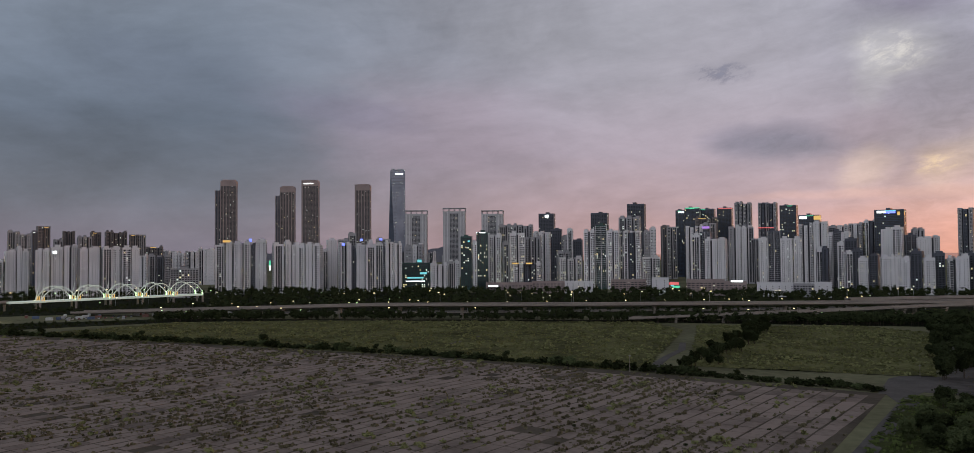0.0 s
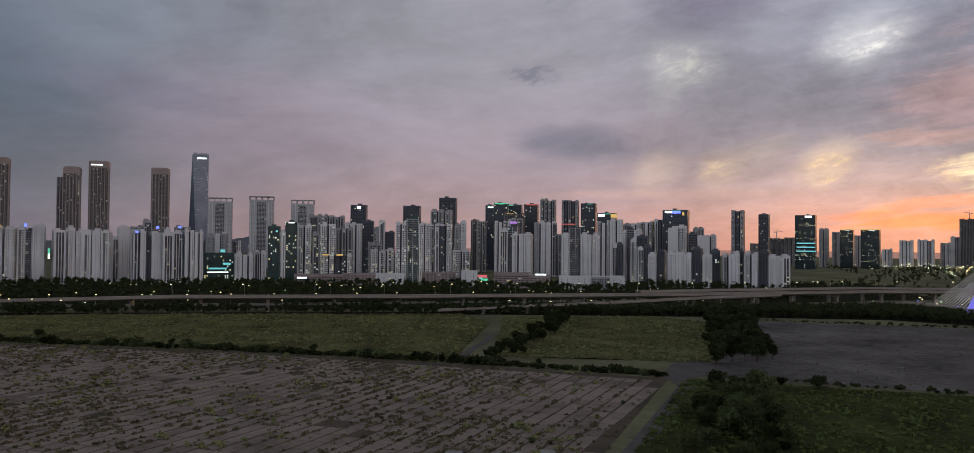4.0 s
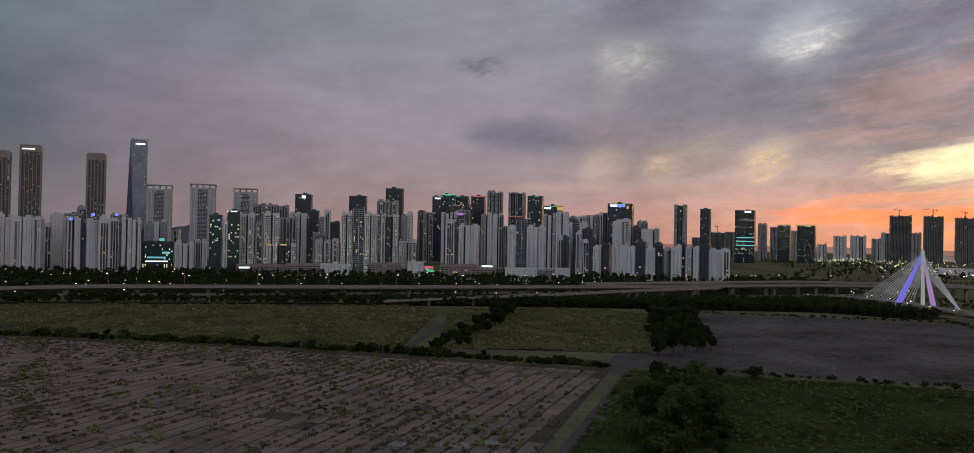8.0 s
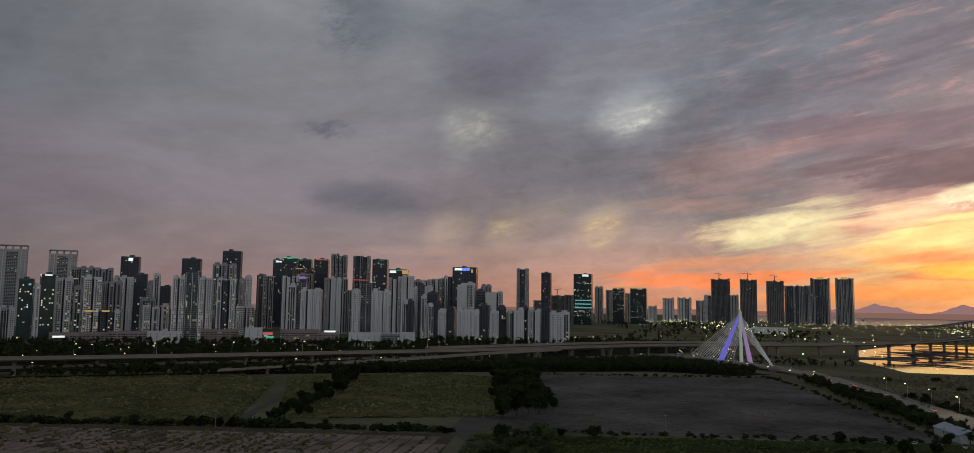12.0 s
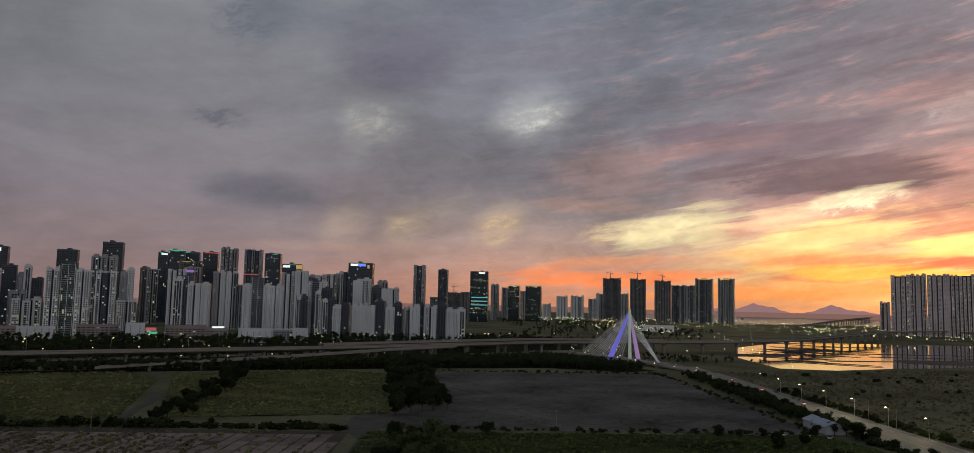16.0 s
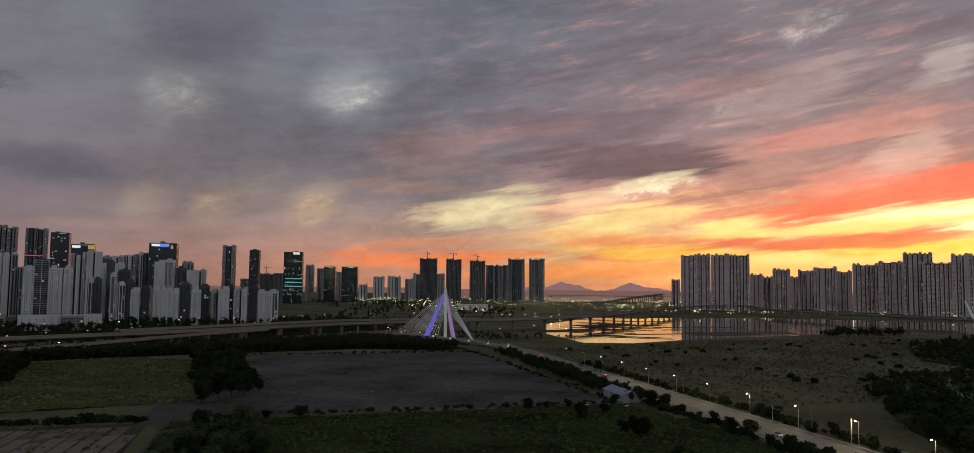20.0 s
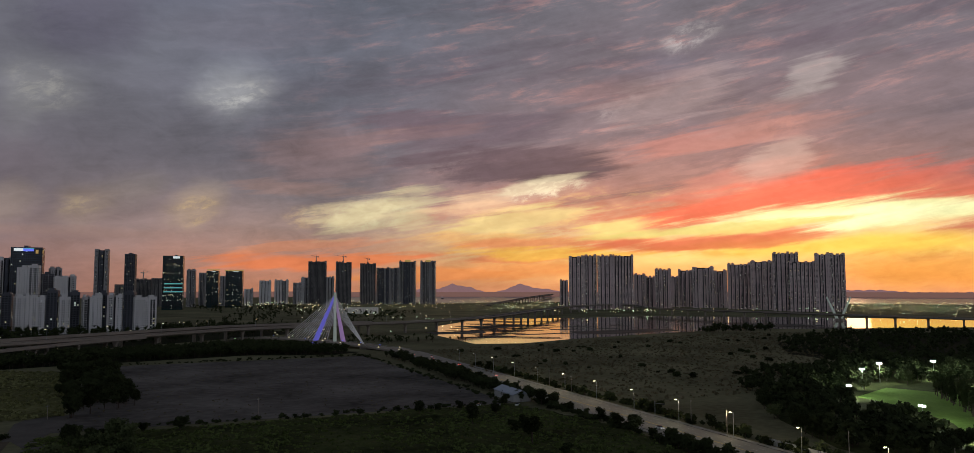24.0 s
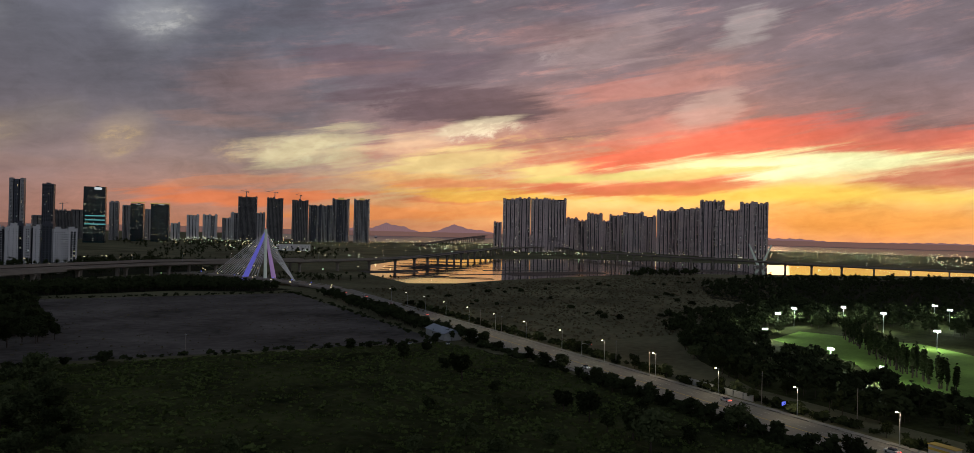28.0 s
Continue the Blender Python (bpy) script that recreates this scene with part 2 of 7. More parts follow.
cloud(81.1, 14.3, 2.5, 1.45, 0.4, (0.86, 0.707, 0.689), 0.55, "streak")
cloud(67.4, 13.1, 1.6, 0.86, 0.4, (0.86, 0.654, 0.654), 0.68, "torn")
cloud(74.5, 10.5, 6.8, 1.05, 0.18, (1.147, 0.398, 0.325), 0.55, "streak")
cloud(68.0, 14.3, 4.7, 1.28, 0.15, (0.654, 0.337, 0.337), 0.4, "streak")
cloud(78.2, 11.6, 4.6, 1.0, 0.15, (0.587, 0.361, 0.361), 0.45, "streak")
cloud(39.7, 13.7, 2.9, 2.21, 0.3, (0.969, 0.969, 1.04), 0.26, "soft")
cloud(39.7, 13.2, 2.0, 1.02, 0.3, (1.217, 1.165, 1.165), 0.41, "torn")
cloud(56.1, 11.2, 7.3, 1.56, 0.05, (0.273, 0.184, 0.241), 0.65, "streak")
cloud(60.9, 9.2, 6.8, 1.53, -0.04, (0.241, 0.15, 0.192), 0.85, "streak")
cloud(63.6, 8.1, 4.0, 0.32, 0.0, (0.211, 0.128, 0.166), 0.7, "streak")
cloud(61.9, 7.0, 3.6, 0.63, 0.14, (1.886, 1.47, 1.016), 1, "torn")
cloud(45.9, 9.7, 4.7, 2.37, 0.1, (0.501, 0.344, 0.384), 0.45, "streak")
cloud(77.1, 5.9, 11.0, 1.32, 0.16, (1.818, 0.273, 0.184), 0.9, "streak")
cloud(88.7, 6.4, 8.2, 1.02, 0.02, (1.686, 0.308, 0.211), 0.75, "streak")
cloud(75.4, 7.2, 5.7, 0.99, 0.2, (1.354, 0.44, 0.344), 0.5, "streak")
cloud(80.3, 4.5, 12.4, 1.0, 0.06, (1.972, 1.818, 0.856), 1.0, "streak")
cloud(83.0, 4.6, 7.3, 0.68, 0.05, (1.972, 1.955, 1.139), 1.0, "soft")
cloud(67.7, 4.5, 2.9, 0.63, 0.1, (1.972, 1.5, 0.517), 0.8, "streak")
cloud(61.5, 3.3, 6.4, 0.55, 0.05, (1.719, 0.517, 0.231), 0.7, "streak")
cloud(73.7, 3.5, 8.1, 0.76, 0.08, (1.592, 0.296, 0.175), 0.85, "streak")
cloud(92.9, 4.0, 4.9, 0.83, 0.12, (1.165, 0.273, 0.211), 0.8, "streak")
cloud(63.4, 2.5, 7.3, 0.59, 0.0, (1.972, 1.089, 0.175), 0.75, "streak")
cloud(84.6, 2.7, 13.1, 0.76, 0.0, (1.972, 1.217, 0.175), 0.85, "soft")
cloud(89.6, 1.1, 9.0, 1.18, 0.0, (1.852, 0.656, 0.107), 0.7, "soft")
cloud(62.9, 1.4, 7.8, 0.68, 0.0, (1.886, 0.602, 0.175), 0.7, "soft")
cloud(78.7, 10.8, 2.2, 0.65, 0.3, (1.139, 0.517, 0.44), 0.81, "torn")
cloud(78.4, 8.8, 2.6, 1.3, 0.3, (1.217, 0.772, 0.656), 0.55, "streak")
cloud(71.3, 13.4, 5.3, 1.76, 0.2, (0.856, 0.602, 0.602), 0.45, "streak")
cloud(78.7, 10.7, 6.5, 0.86, 0.1, (1.016, 0.455, 0.398), 0.4, "streak")
cloud(90.1, 10.2, 8.0, 3.09, 0.05, (0.357, 0.284, 0.344), 0.55, "soft")
cloud(70.3, 15.5, 4.4, 0.87, 0.1, (0.32, 0.273, 0.357), 0.5, "soft")
cloud(50.3, 5.3, 5.0, 1.33, 0.3, (1.338, 1.101, 0.657), 0.52, "streak")
cloud(26.0, 5.2, 2.1, 1.23, 0.5, (1.018, 0.739, 0.51), 0.2, "soft")
cloud(30.5, 5.3, 2.0, 1.23, 0.5, (0.997, 0.705, 0.47), 0.2, "soft")
cloud(37.3, 5.5, 2.0, 1.52, 0.45, (1.08, 0.756, 0.457), 0.25, "soft")
cloud(29.7, 17.7, 4.0, 2.67, 0.1, (0.185, 0.163, 0.234), 0.6, "soft")
cloud(19.9, 20.1, 2.6, 2.19, -0.5, (0.163, 0.178, 0.242), 0.5, "soft")
cloud(27.3, 20.1, 3.5, 1.54, 0.2, (0.201, 0.201, 0.27), 0.5, "soft")
cloud(61.6, 7.4, 3.8, 0.54, 0.14, (1.626, 1.296, 0.86), 0.6, "streak")
cloud(56.0, 5.7, 3.6, 0.56, 0.1, (1.719, 1.016, 0.602), 0.5, "streak")
cloud(48.1, 5.4, 3.5, 1.03, 0.2, (1.92, 1.5, 0.856), 0.39, "streak")
cloud(74.0, 4.2, 9.3, 0.42, 0.04, (1.67, 1.401, 0.438), 0.8, "streak")
cloud(74.5, 3.2, 8.7, 0.5, 0.03, (1.27, 0.25, 0.163), 0.8, "streak")

sky = blend(1.0, sky, gainc.outputs[0], "MULTIPLY")
# clear air above the cloud deck
air = wn("ShaderNodeTexSky")
air.sky_type = "NISHITA"
air.sun_disc = False
air.sun_elevation, air.sun_rotation = radians(1.0), radians(SUN_AZ)
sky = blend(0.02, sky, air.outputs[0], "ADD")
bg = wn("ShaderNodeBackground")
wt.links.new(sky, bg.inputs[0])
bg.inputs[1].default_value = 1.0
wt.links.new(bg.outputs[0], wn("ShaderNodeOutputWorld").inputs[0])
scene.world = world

sun = new("sun", bpy.data.lights.new("sun", "SUN"))
sun.data.energy, sun.data.angle, sun.data.color = 0.25, radians(14), (1.0, 0.55, 0.32)
sun.matrix_world = look((0, 0, 300), (-math.sin(radians(SUN_AZ)) * 100, -math.cos(radians(SUN_AZ)) * 100, 294))

# ---- materials ----
MATS = {}


def mat(name, colour, rough=0.8, vary=0.25, scale=0.2, bump=0.0, metal=0.0, colour2=None, glow=None, power=0.0, island=0.0, fine_scale=None, spec=0.5):
    """A painted or natural surface: two scales of variation, relief, optional own light."""
    m = bpy.data.materials.new(name)
    m.use_nodes = True
    nt = m.node_tree
    b = nt.nodes["Principled BSDF"]
    b.inputs["Roughness"].default_value, b.inputs["Metallic"].default_value = rough, metal
    b.inputs["Specular IOR Level"].default_value = spec
    pos = nt.nodes.new("ShaderNodeNewGeometry")
    big, small = nt.nodes.new("ShaderNodeTexNoise"), nt.nodes.new("ShaderNodeTexNoise")
    for n, s in ((big, scale), (small, fine_scale or scale * 9)):
        n.inputs["Scale"].default_value, n.inputs["Detail"].default_value = s, 5
        nt.links.new(pos.outputs["Position"], n.inputs["Vector"])
    add = nt.nodes.new("ShaderNodeMath")
    add.operation = "MULTIPLY_ADD"
    nt.links.new(small.outputs["Fac"], add.inputs[0])
    add.inputs[1].default_value = 0.5
    nt.links.new(big.outputs["Fac"], add.inputs[2])
    fac = add.outputs[0]
    if island:
        isl = nt.nodes.new("ShaderNodeMath")
        isl.operation = "MULTIPLY_ADD"
        nt.links.new(pos.outputs["Random Per Island"], isl.inputs[0])
        isl.inputs[1].default_value = island
        nt.links.new(fac, isl.inputs[2])
        fac = isl.outputs[0]
    ramp = nt.nodes.new("ShaderNodeValToRGB")
    nt.links.new(fac, ramp.inputs[0])
    e = ramp.color_ramp.elements
    c2 = colour2 or tuple(min(1, c * (1 + vary)) for c in colour)
    c1 = tuple(c * (1 - vary) for c in colour)
    e[0].position, e[0].color = 0.5, (*c1, 1)
    e[1].position, e[1].color = 1.02 + island * 0.7, (*c2, 1)
    nt.links.new(ramp.outputs[0], b.inputs["Base Color"])
    if bump:
        bp = nt.nodes.new("ShaderNodeBump")
        bp.inputs["Strength"].default_value, bp.inputs["Distance"].default_value = 0.8, bump
        nt.links.new(small.outputs["Fac"], bp.inputs["Height"])
        nt.links.new(bp.outputs[0], b.inputs["Normal"])
    if glow:
        b.inputs["Emission Color"].default_value = (*glow, 1)
        b.inputs["Emission Strength"].default_value = power
        m.cycles.emission_sampling = "NONE"
    MATS[name] = m
    return m


CONCRETE_PALE = mat("pale_concrete", (0.68, 0.66, 0.675), 0.85, 0.12, 0.03, fine_scale=0.6)
CONCRETE_GREY = mat("grey_concrete", (0.34, 0.33, 0.345), 0.85, 0.15, 0.03, fine_scale=0.6)
CONCRETE_MID = mat("mid_grey_concrete", (0.48, 0.465, 0.48), 0.85, 0.12, 0.03, fine_scale=0.6)
CONCRETE_RAW = mat("raw_concrete", (0.20, 0.19, 0.19), 0.9, 0.25, 0.05, fine_scale=0.8)
RECESS = mat("painted_recess_shade", (0.035, 0.036, 0.045), 0.8, 0.2, 0.05)
SLATE = mat("slate_cladding", (0.075, 0.080, 0.105), 0.6, 0.2, 0.05)
BROWN = mat("brown_cladding", (0.15, 0.128, 0.126), 0.7, 0.2, 0.04)
MAUVE = mat("mauve_paint", (0.60, 0.485, 0.485), 0.85, 0.15, 0.03, fine_scale=0.6)
PINKSTONE = mat("pink_stone", (0.32, 0.25, 0.24), 0.8, 0.15, 0.05)
NAVY_GLASS = mat("navy_glass", (0.06, 0.075, 0.11), 0.18, 0.3, 0.05)
GREEN_GLASS = mat("green_glass", (0.035, 0.075, 0.068), 0.2, 0.3, 0.05)
TEAL_GLASS = mat("teal_glass", (0.02, 0.045, 0.05), 0.18, 0.3, 0.05)
PANE = mat("dark_pane", (0.022, 0.024, 0.03), 0.3, 0.4, 0.2, island=0.3, spec=0.25)
LIT_WARM = mat("lit_warm", (0.5, 0.4, 0.2), 0.5, 0.1, 1, glow=(1.0, 0.82, 0.42), power=1.0)
LIT_WHITE = mat("lit_white", (0.5, 0.5, 0.5), 0.5, 0.1, 1, glow=(0.85, 0.95, 0.85), power=1.0)
LIT_DIM = mat("lit_dim", (0.5, 0.5, 0.5), 0.5, 0.1, 1, glow=(0.8, 0.8, 0.55), power=0.6)
SIGN_BLUE = mat("sign_blue", (0.1, 0.1, 0.5), 0.5, 0.1, 1, glow=(0.15, 0.2, 1.0), power=1.6)
SIGN_WHITE = mat("sign_white", (0.7, 0.7, 0.7), 0.5, 0.1, 1, glow=(0.9, 0.97, 1.0), power=1.3)
SIGN_GREEN = mat("sign_green", (0.1, 0.5, 0.3), 0.5, 0.1, 1, glow=(0.15, 0.9, 0.5), power=0.5)
SIGN_RED = mat("sign_red", (0.5, 0.1, 0.1), 0.5, 0.1, 1, glow=(1.0, 0.2, 0.2), power=0.5)
SIGN_AMBER = mat("sign_amber", (0.6, 0.4, 0.1), 0.5, 0.1, 1, glow=(1.0, 0.6, 0.2), power=0.5)
LAMP_HEAD = mat("lamp_glow", (0.8, 0.8, 0.7), 0.5, 0.1, 1, glow=(1.0, 0.74, 0.34), power=3.2)
LAMP_GREEN = mat("lamp_glow_green", (0.6, 0.8, 0.5), 0.5, 0.1, 1, glow=(0.62, 1.0, 0.42), power=2.4)
FLOOD = mat("flood_glow", (0.9, 0.9, 0.9), 0.5, 0.1, 1, glow=(0.95, 1.0, 0.88), power=60.0)
SIGN_CYAN = mat("sign_cyan", (0.2, 0.5, 0.5), 0.5, 0.1, 1, glow=(0.25, 0.9, 1.0), power=0.45)
SIGN_LILAC = mat("sign_lilac", (0.4, 0.2, 0.5), 0.5, 0.1, 1, glow=(0.6, 0.3, 1.0), power=0.5)
STEEL = mat("galvanised_steel", (0.35, 0.36, 0.37), 0.45, 0.2, 0.5, metal=0.6)
# bridge steel and cables emit their colour in place of floodlighting
WHITE_GLOW_STEEL = mat("white_glow_steel", (0.55, 0.56, 0.56), 0.5, 0.08, 0.2, glow=(0.85, 1.0, 0.75), power=0.16)
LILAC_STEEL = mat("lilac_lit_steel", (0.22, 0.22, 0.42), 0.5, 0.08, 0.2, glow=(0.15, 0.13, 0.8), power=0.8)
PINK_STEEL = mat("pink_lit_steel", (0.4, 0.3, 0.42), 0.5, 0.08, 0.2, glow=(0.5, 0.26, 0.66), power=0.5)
NEAR_GLOW = mat("road_lamp_glow", (0.8, 0.8, 0.7), 0.5, 0.1, 1, glow=(1.0, 0.78, 0.42), power=14.0)
TOWN_WARM = mat("town_glow_warm", (0.8, 0.8, 0.7), 0.5, 0.1, 1, glow=(1.0, 0.70, 0.32), power=9.0)
TOWN_GREEN = mat("town_glow_green", (0.6, 0.8, 0.5), 0.5, 0.1, 1, glow=(0.7, 1.0, 0.6), power=7.0)
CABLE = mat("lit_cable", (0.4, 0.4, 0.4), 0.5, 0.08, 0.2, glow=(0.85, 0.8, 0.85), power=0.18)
DECK = mat("deck_concrete", (0.28, 0.24, 0.21), 0.85, 0.2, 0.05, fine_scale=1.0, spec=0.03)
ASPHALT = mat("asphalt", (0.075, 0.073, 0.072), 0.8, 0.3, 0.06, fine_scale=1.5, spec=0.03)
ROAD_PAVE = mat("worn_road", (0.19, 0.175, 0.15), 0.75, 0.2, 0.08, fine_scale=1.2)
KERB = mat("kerb_stone", (0.26, 0.25, 0.235), 0.85, 0.2, 0.3, spec=0.03)
PAINT = mat("road_paint", (0.4, 0.39, 0.35), 0.6, 0.15, 0.6)
SLAB = mat("cracked_slab", (0.175, 0.138, 0.120), 0.9, 0.42, 0.035, bump=0.05, fine_scale=0.45, island=0.4, spec=0.03)
LOT = mat("weedy_lot", (0.085, 0.070, 0.055), 0.95, 0.4, 0.03, bump=0.1, fine_scale=0.4, spec=0.03)
GRAVEL = mat("grey_gravel", (0.105, 0.095, 0.091), 0.95, 0.6, 0.02, bump=0.2, fine_scale=0.18, spec=0.03)
PATH = mat("pale_track", (0.10, 0.09, 0.085), 0.95, 0.25, 0.08, fine_scale=0.8, spec=0.03)
MEADOW = mat("meadow", (0.070, 0.070, 0.028), 1.0, 0.5, 0.03, bump=0.3, colour2=(0.145, 0.14, 0.062), fine_scale=0.3, spec=0.03)
ROUGH_LAND = mat("rough_land", (0.130, 0.124, 0.074), 1.0, 0.45, 0.012, bump=0.3, fine_scale=0.2, spec=0.03)
FAIRWAY = mat("mown_fairway", (0.14, 0.22, 0.05), 1.0, 0.25, 0.05, fine_scale=0.5, spec=0.03)
NEAR_MEADOW = mat("near_meadow_turf", (0.026, 0.034, 0.012), 1.0, 0.6, 0.03, bump=0.5, colour2=(0.07, 0.078, 0.03), fine_scale=0.3, spec=0.03)
TUSSOCK = mat("tussock_blades", (0.032, 0.042, 0.015), 1.0, 0.5, 0.05, colour2=(0.10, 0.125, 0.042), island=0.5, spec=0.03)
BRUSH = mat("brush_leaves", (0.058, 0.063, 0.025), 1.0, 0.5, 0.05, colour2=(0.20, 0.20, 0.09), island=0.5, spec=0.03)
# scrub floor, near-black because the shade of dense trees is put in
SHADED_FLOOR = mat("undergrowth", (0.018, 0.020, 0.011), 1.0, 0.4, 0.05, bump=0.4, fine_scale=0.3, spec=0.02)
FAR_LAND = mat("far_land", (0.13, 0.13, 0.155), 1.0, 0.15, 0.004, spec=0.02)
TRADE_GLASS = mat("blue_grey_glass", (0.23, 0.25, 0.32), 0.25, 0.2, 0.03)
GRASS = mat("grass_blades", (0.07, 0.076, 0.030), 1.0, 0.4, 0.05, colour2=(0.17, 0.17, 0.074), island=0.5, spec=0.03)
STRAW = mat("dry_weeds", (0.075, 0.066, 0.042), 1.0, 0.5, 0.05, colour2=(0.15, 0.13, 0.08), island=0.5, spec=0.03)
LEAF = mat("leaves", (0.016, 0.021, 0.010), 0.9, 0.45, 0.05, colour2=(0.034, 0.042, 0.018), island=0.5, spec=0.03)
LEAF_LIGHT = mat("willow_leaves", (0.032, 0.042, 0.018), 0.9, 0.45, 0.05, colour2=(0.075, 0.09, 0.04), island=0.5, spec=0.03)
BARK = mat("bark", (0.07, 0.055, 0.045), 0.95, 0.3, 1.5, spec=0.03)
MUD = mat("mud_flat", (0.075, 0.065, 0.06), 0.6, 0.3, 0.02, fine_scale=0.2, spec=0.03)
# hills emit a mauve glow in place of haze in the air
HILL = mat("far_hill_haze_glow", (0.20, 0.14, 0.16), 1.0, 0.15, 0.004, glow=(0.5, 0.26, 0.27), power=0.75)
ROOF_BLUE = mat("blue_roof_sheet", (0.30, 0.34, 0.42), 0.5, 0.15, 0.3)
SHED_WALL = mat("white_shed_wall", (0.4, 0.4, 0.4), 0.8, 0.12, 0.4)
CAR_PAINTS = [mat("car_" + n, c, 0.35, 0.05, 0.3) for n, c in (("white", (0.7, 0.7, 0.7)), ("silver", (0.4, 0.41, 0.42)), ("black", (0.03, 0.03, 0.035)), ("red", (0.3, 0.04, 0.03)))]
RUBBER = mat("rubber", (0.03, 0.03, 0.03), 0.9, 0.2, 2)
CONTAINERS = [mat("container_" + n, c, 0.6, 0.2, 0.4) for n, c in (("grey", (0.3, 0.3, 0.3)), ("white", (0.5, 0.5, 0.48)), ("rust", (0.18, 0.08, 0.06)), ("blue", (0.07, 0.1, 0.18)))]
YELLOW = mat("yellow_paint", (0.5, 0.36, 0.05), 0.5, 0.15, 0.5)
HOARD = mat("white_hoarding", (0.42, 0.42, 0.42), 0.6, 0.15, 0.3)
CAR_GLASS = mat("car_glass", (0.03, 0.035, 0.04), 0.15, 0.2, 1)
TAIL = mat("tail_light", (0.4, 0.02, 0.02), 0.4, 0.1, 1, glow=(1.0, 0.05, 0.03), power=12.0)
WATER = mat("still_water", (0.012, 0.014, 0.016), 0.06, 0.3, 0.01, bump=0.012, fine_scale=0.35)
SEA = mat("sea", (0.02, 0.022, 0.026), 0.28, 0.3, 0.005, bump=0.03, fine_scale=0.15)

# ---- mesh helpers ----
class Shape:
    """Collects quads and triangles for one mesh."""

    def __init__(self):
        self.v, self.f, self.m = [], [], []

    def face(self, pts, m=0):
        n = len(self.v)
        self.v += [tuple(p) for p in pts]
        self.f.append(tuple(range(n, n + len(pts))))
        self.m.append(m)

    def box(self, x0, x1, y0, y1, z0, z1, m=0, taper=0.0):
        n = len(self.v)
        t = taper
        self.v += [(x0, y0, z0), (x1, y0, z0), (x1, y1, z0), (x0, y1, z0),
                   (x0 + t, y0 + t, z1), (x1 - t, y0 + t, z1), (x1 - t, y1 - t, z1), (x0 + t, y1 - t, z1)]
        self.f += [tuple(n + i for i in q) for q in ((3, 2, 1, 0), (4, 5, 6, 7), (0, 1, 5, 4), (1, 2, 6, 5), (2, 3, 7, 6), (3, 0, 4, 7))]
        self.m += [m] * 6

    def rod(self, a, b, r, r2=None, sides=6, m=0):
        a, b = Vector(a), Vector(b)
        r2 = r if r2 is None else r2
        w = (b - a).normalized()
        s = w.orthogonal().normalized()
        t = w.cross(s)
        n = len(self.v)
        for p, q in ((a, r), (b, r2)):
            for i in range(sides):
                k = 2 * math.pi * i / sides
                self.v.append(tuple(p + q * (s * math.cos(k) + t * math.sin(k))))
        for i in range(sides):
            j = (i + 1) % sides
            self.f.append((n + i, n + j, n + sides + j, n + sides + i))
            self.m.append(m)
        self.f += [tuple(n + i for i in reversed(range(sides))), tuple(n + sides + i for i in range(sides))]
        self.m += [m, m]

    def mesh(self, name, *mats):
        me = bpy.data.meshes.new(name)
        me.from_pydata(self.v, [], self.f)
        for m in mats:
            me.materials.append(m)
        if len(mats) > 1:
            me.polygons.foreach_set("material_index", self.m)
        me.update()
        return me


def part(name, shape, parent, *mats, label="", kind=""):
    ob = new(name, shape.mesh(name, *mats))
    ob.parent = parent
    return tagged(ob, label=label, kind=kind)


def thing(name, m, label, category, group="", kind=""):
    ob = new(name)
    ob.matrix_basis = m
    return tagged(ob, label, category, group, kind)


def setting(name, shape, label, *mats, kind="structure"):
    return tagged(new(name, shape.mesh(name, *mats)), label, name.replace("_", " "), kind=kind)


def sheet(name, pts, z, material, label, kind="structure"):
    """A flat patch of ground with a thin skirt."""
    s = Shape()
    s.face([(x, y, z) for x, y in pts])
    for (a, b), (c, d) in zip(pts, pts[1:] + pts[:1]):
        s.face([(a, b, z), (a, b, z - 0.3), (c, d, z - 0.3), (c, d, z)])
    ob = setting(name, s, label, material, kind=kind)
    bm = bmesh.new()
    bm.from_mesh(ob.data)
    bmesh.ops.remove_doubles(bm, verts=bm.verts, dist=0.01)
    bmesh.ops.recalc_face_normals(bm, faces=bm.faces)
    bm.to_mesh(ob.data)
    bm.free()
    return ob


def rolling(name, pts, z, material, label, cell, high, kind="structure"):
    """Uneven turf: a fine grid inside an outline, heaped up by noise into low tussocks."""
    s = Shape()
    xs, ys = [p[0] for p in pts], [p[1] for p in pts]
    nx, ny = int((max(xs) - min(xs)) / cell) + 1, int((max(ys) - min(ys)) / cell) + 1
    grid = {}

    def corner(i, j):
        if (i, j) not in grid:
            x, y = min(xs) + i * cell, min(ys) + j * cell
            heap = noise.noise((x * 0.06 - y * 0.03, y * 0.11 + x * 0.05, 1.7)) + 0.7 * noise.noise((x * 0.2, y * 0.2, 4.2)) + 0.4 * noise.noise((x * 0.6, y * 0.6, 8.8))
            grid[i, j] = len(s.v)
            s.v.append((x, y, z + high * max(0.0, heap + 0.25) ** 1.3))
        return grid[i, j]

    for i in range(nx):
        for j in range(ny):
            if inside(pts, min(xs) + (i + 0.5) * cell, min(ys) + (j + 0.5) * cell):
                s.f.append((corner(i, j), corner(i + 1, j), corner(i + 1, j + 1), corner(i, j + 1)))
                s.m.append(0)
    return setting(name, s, label, material, kind=kind)


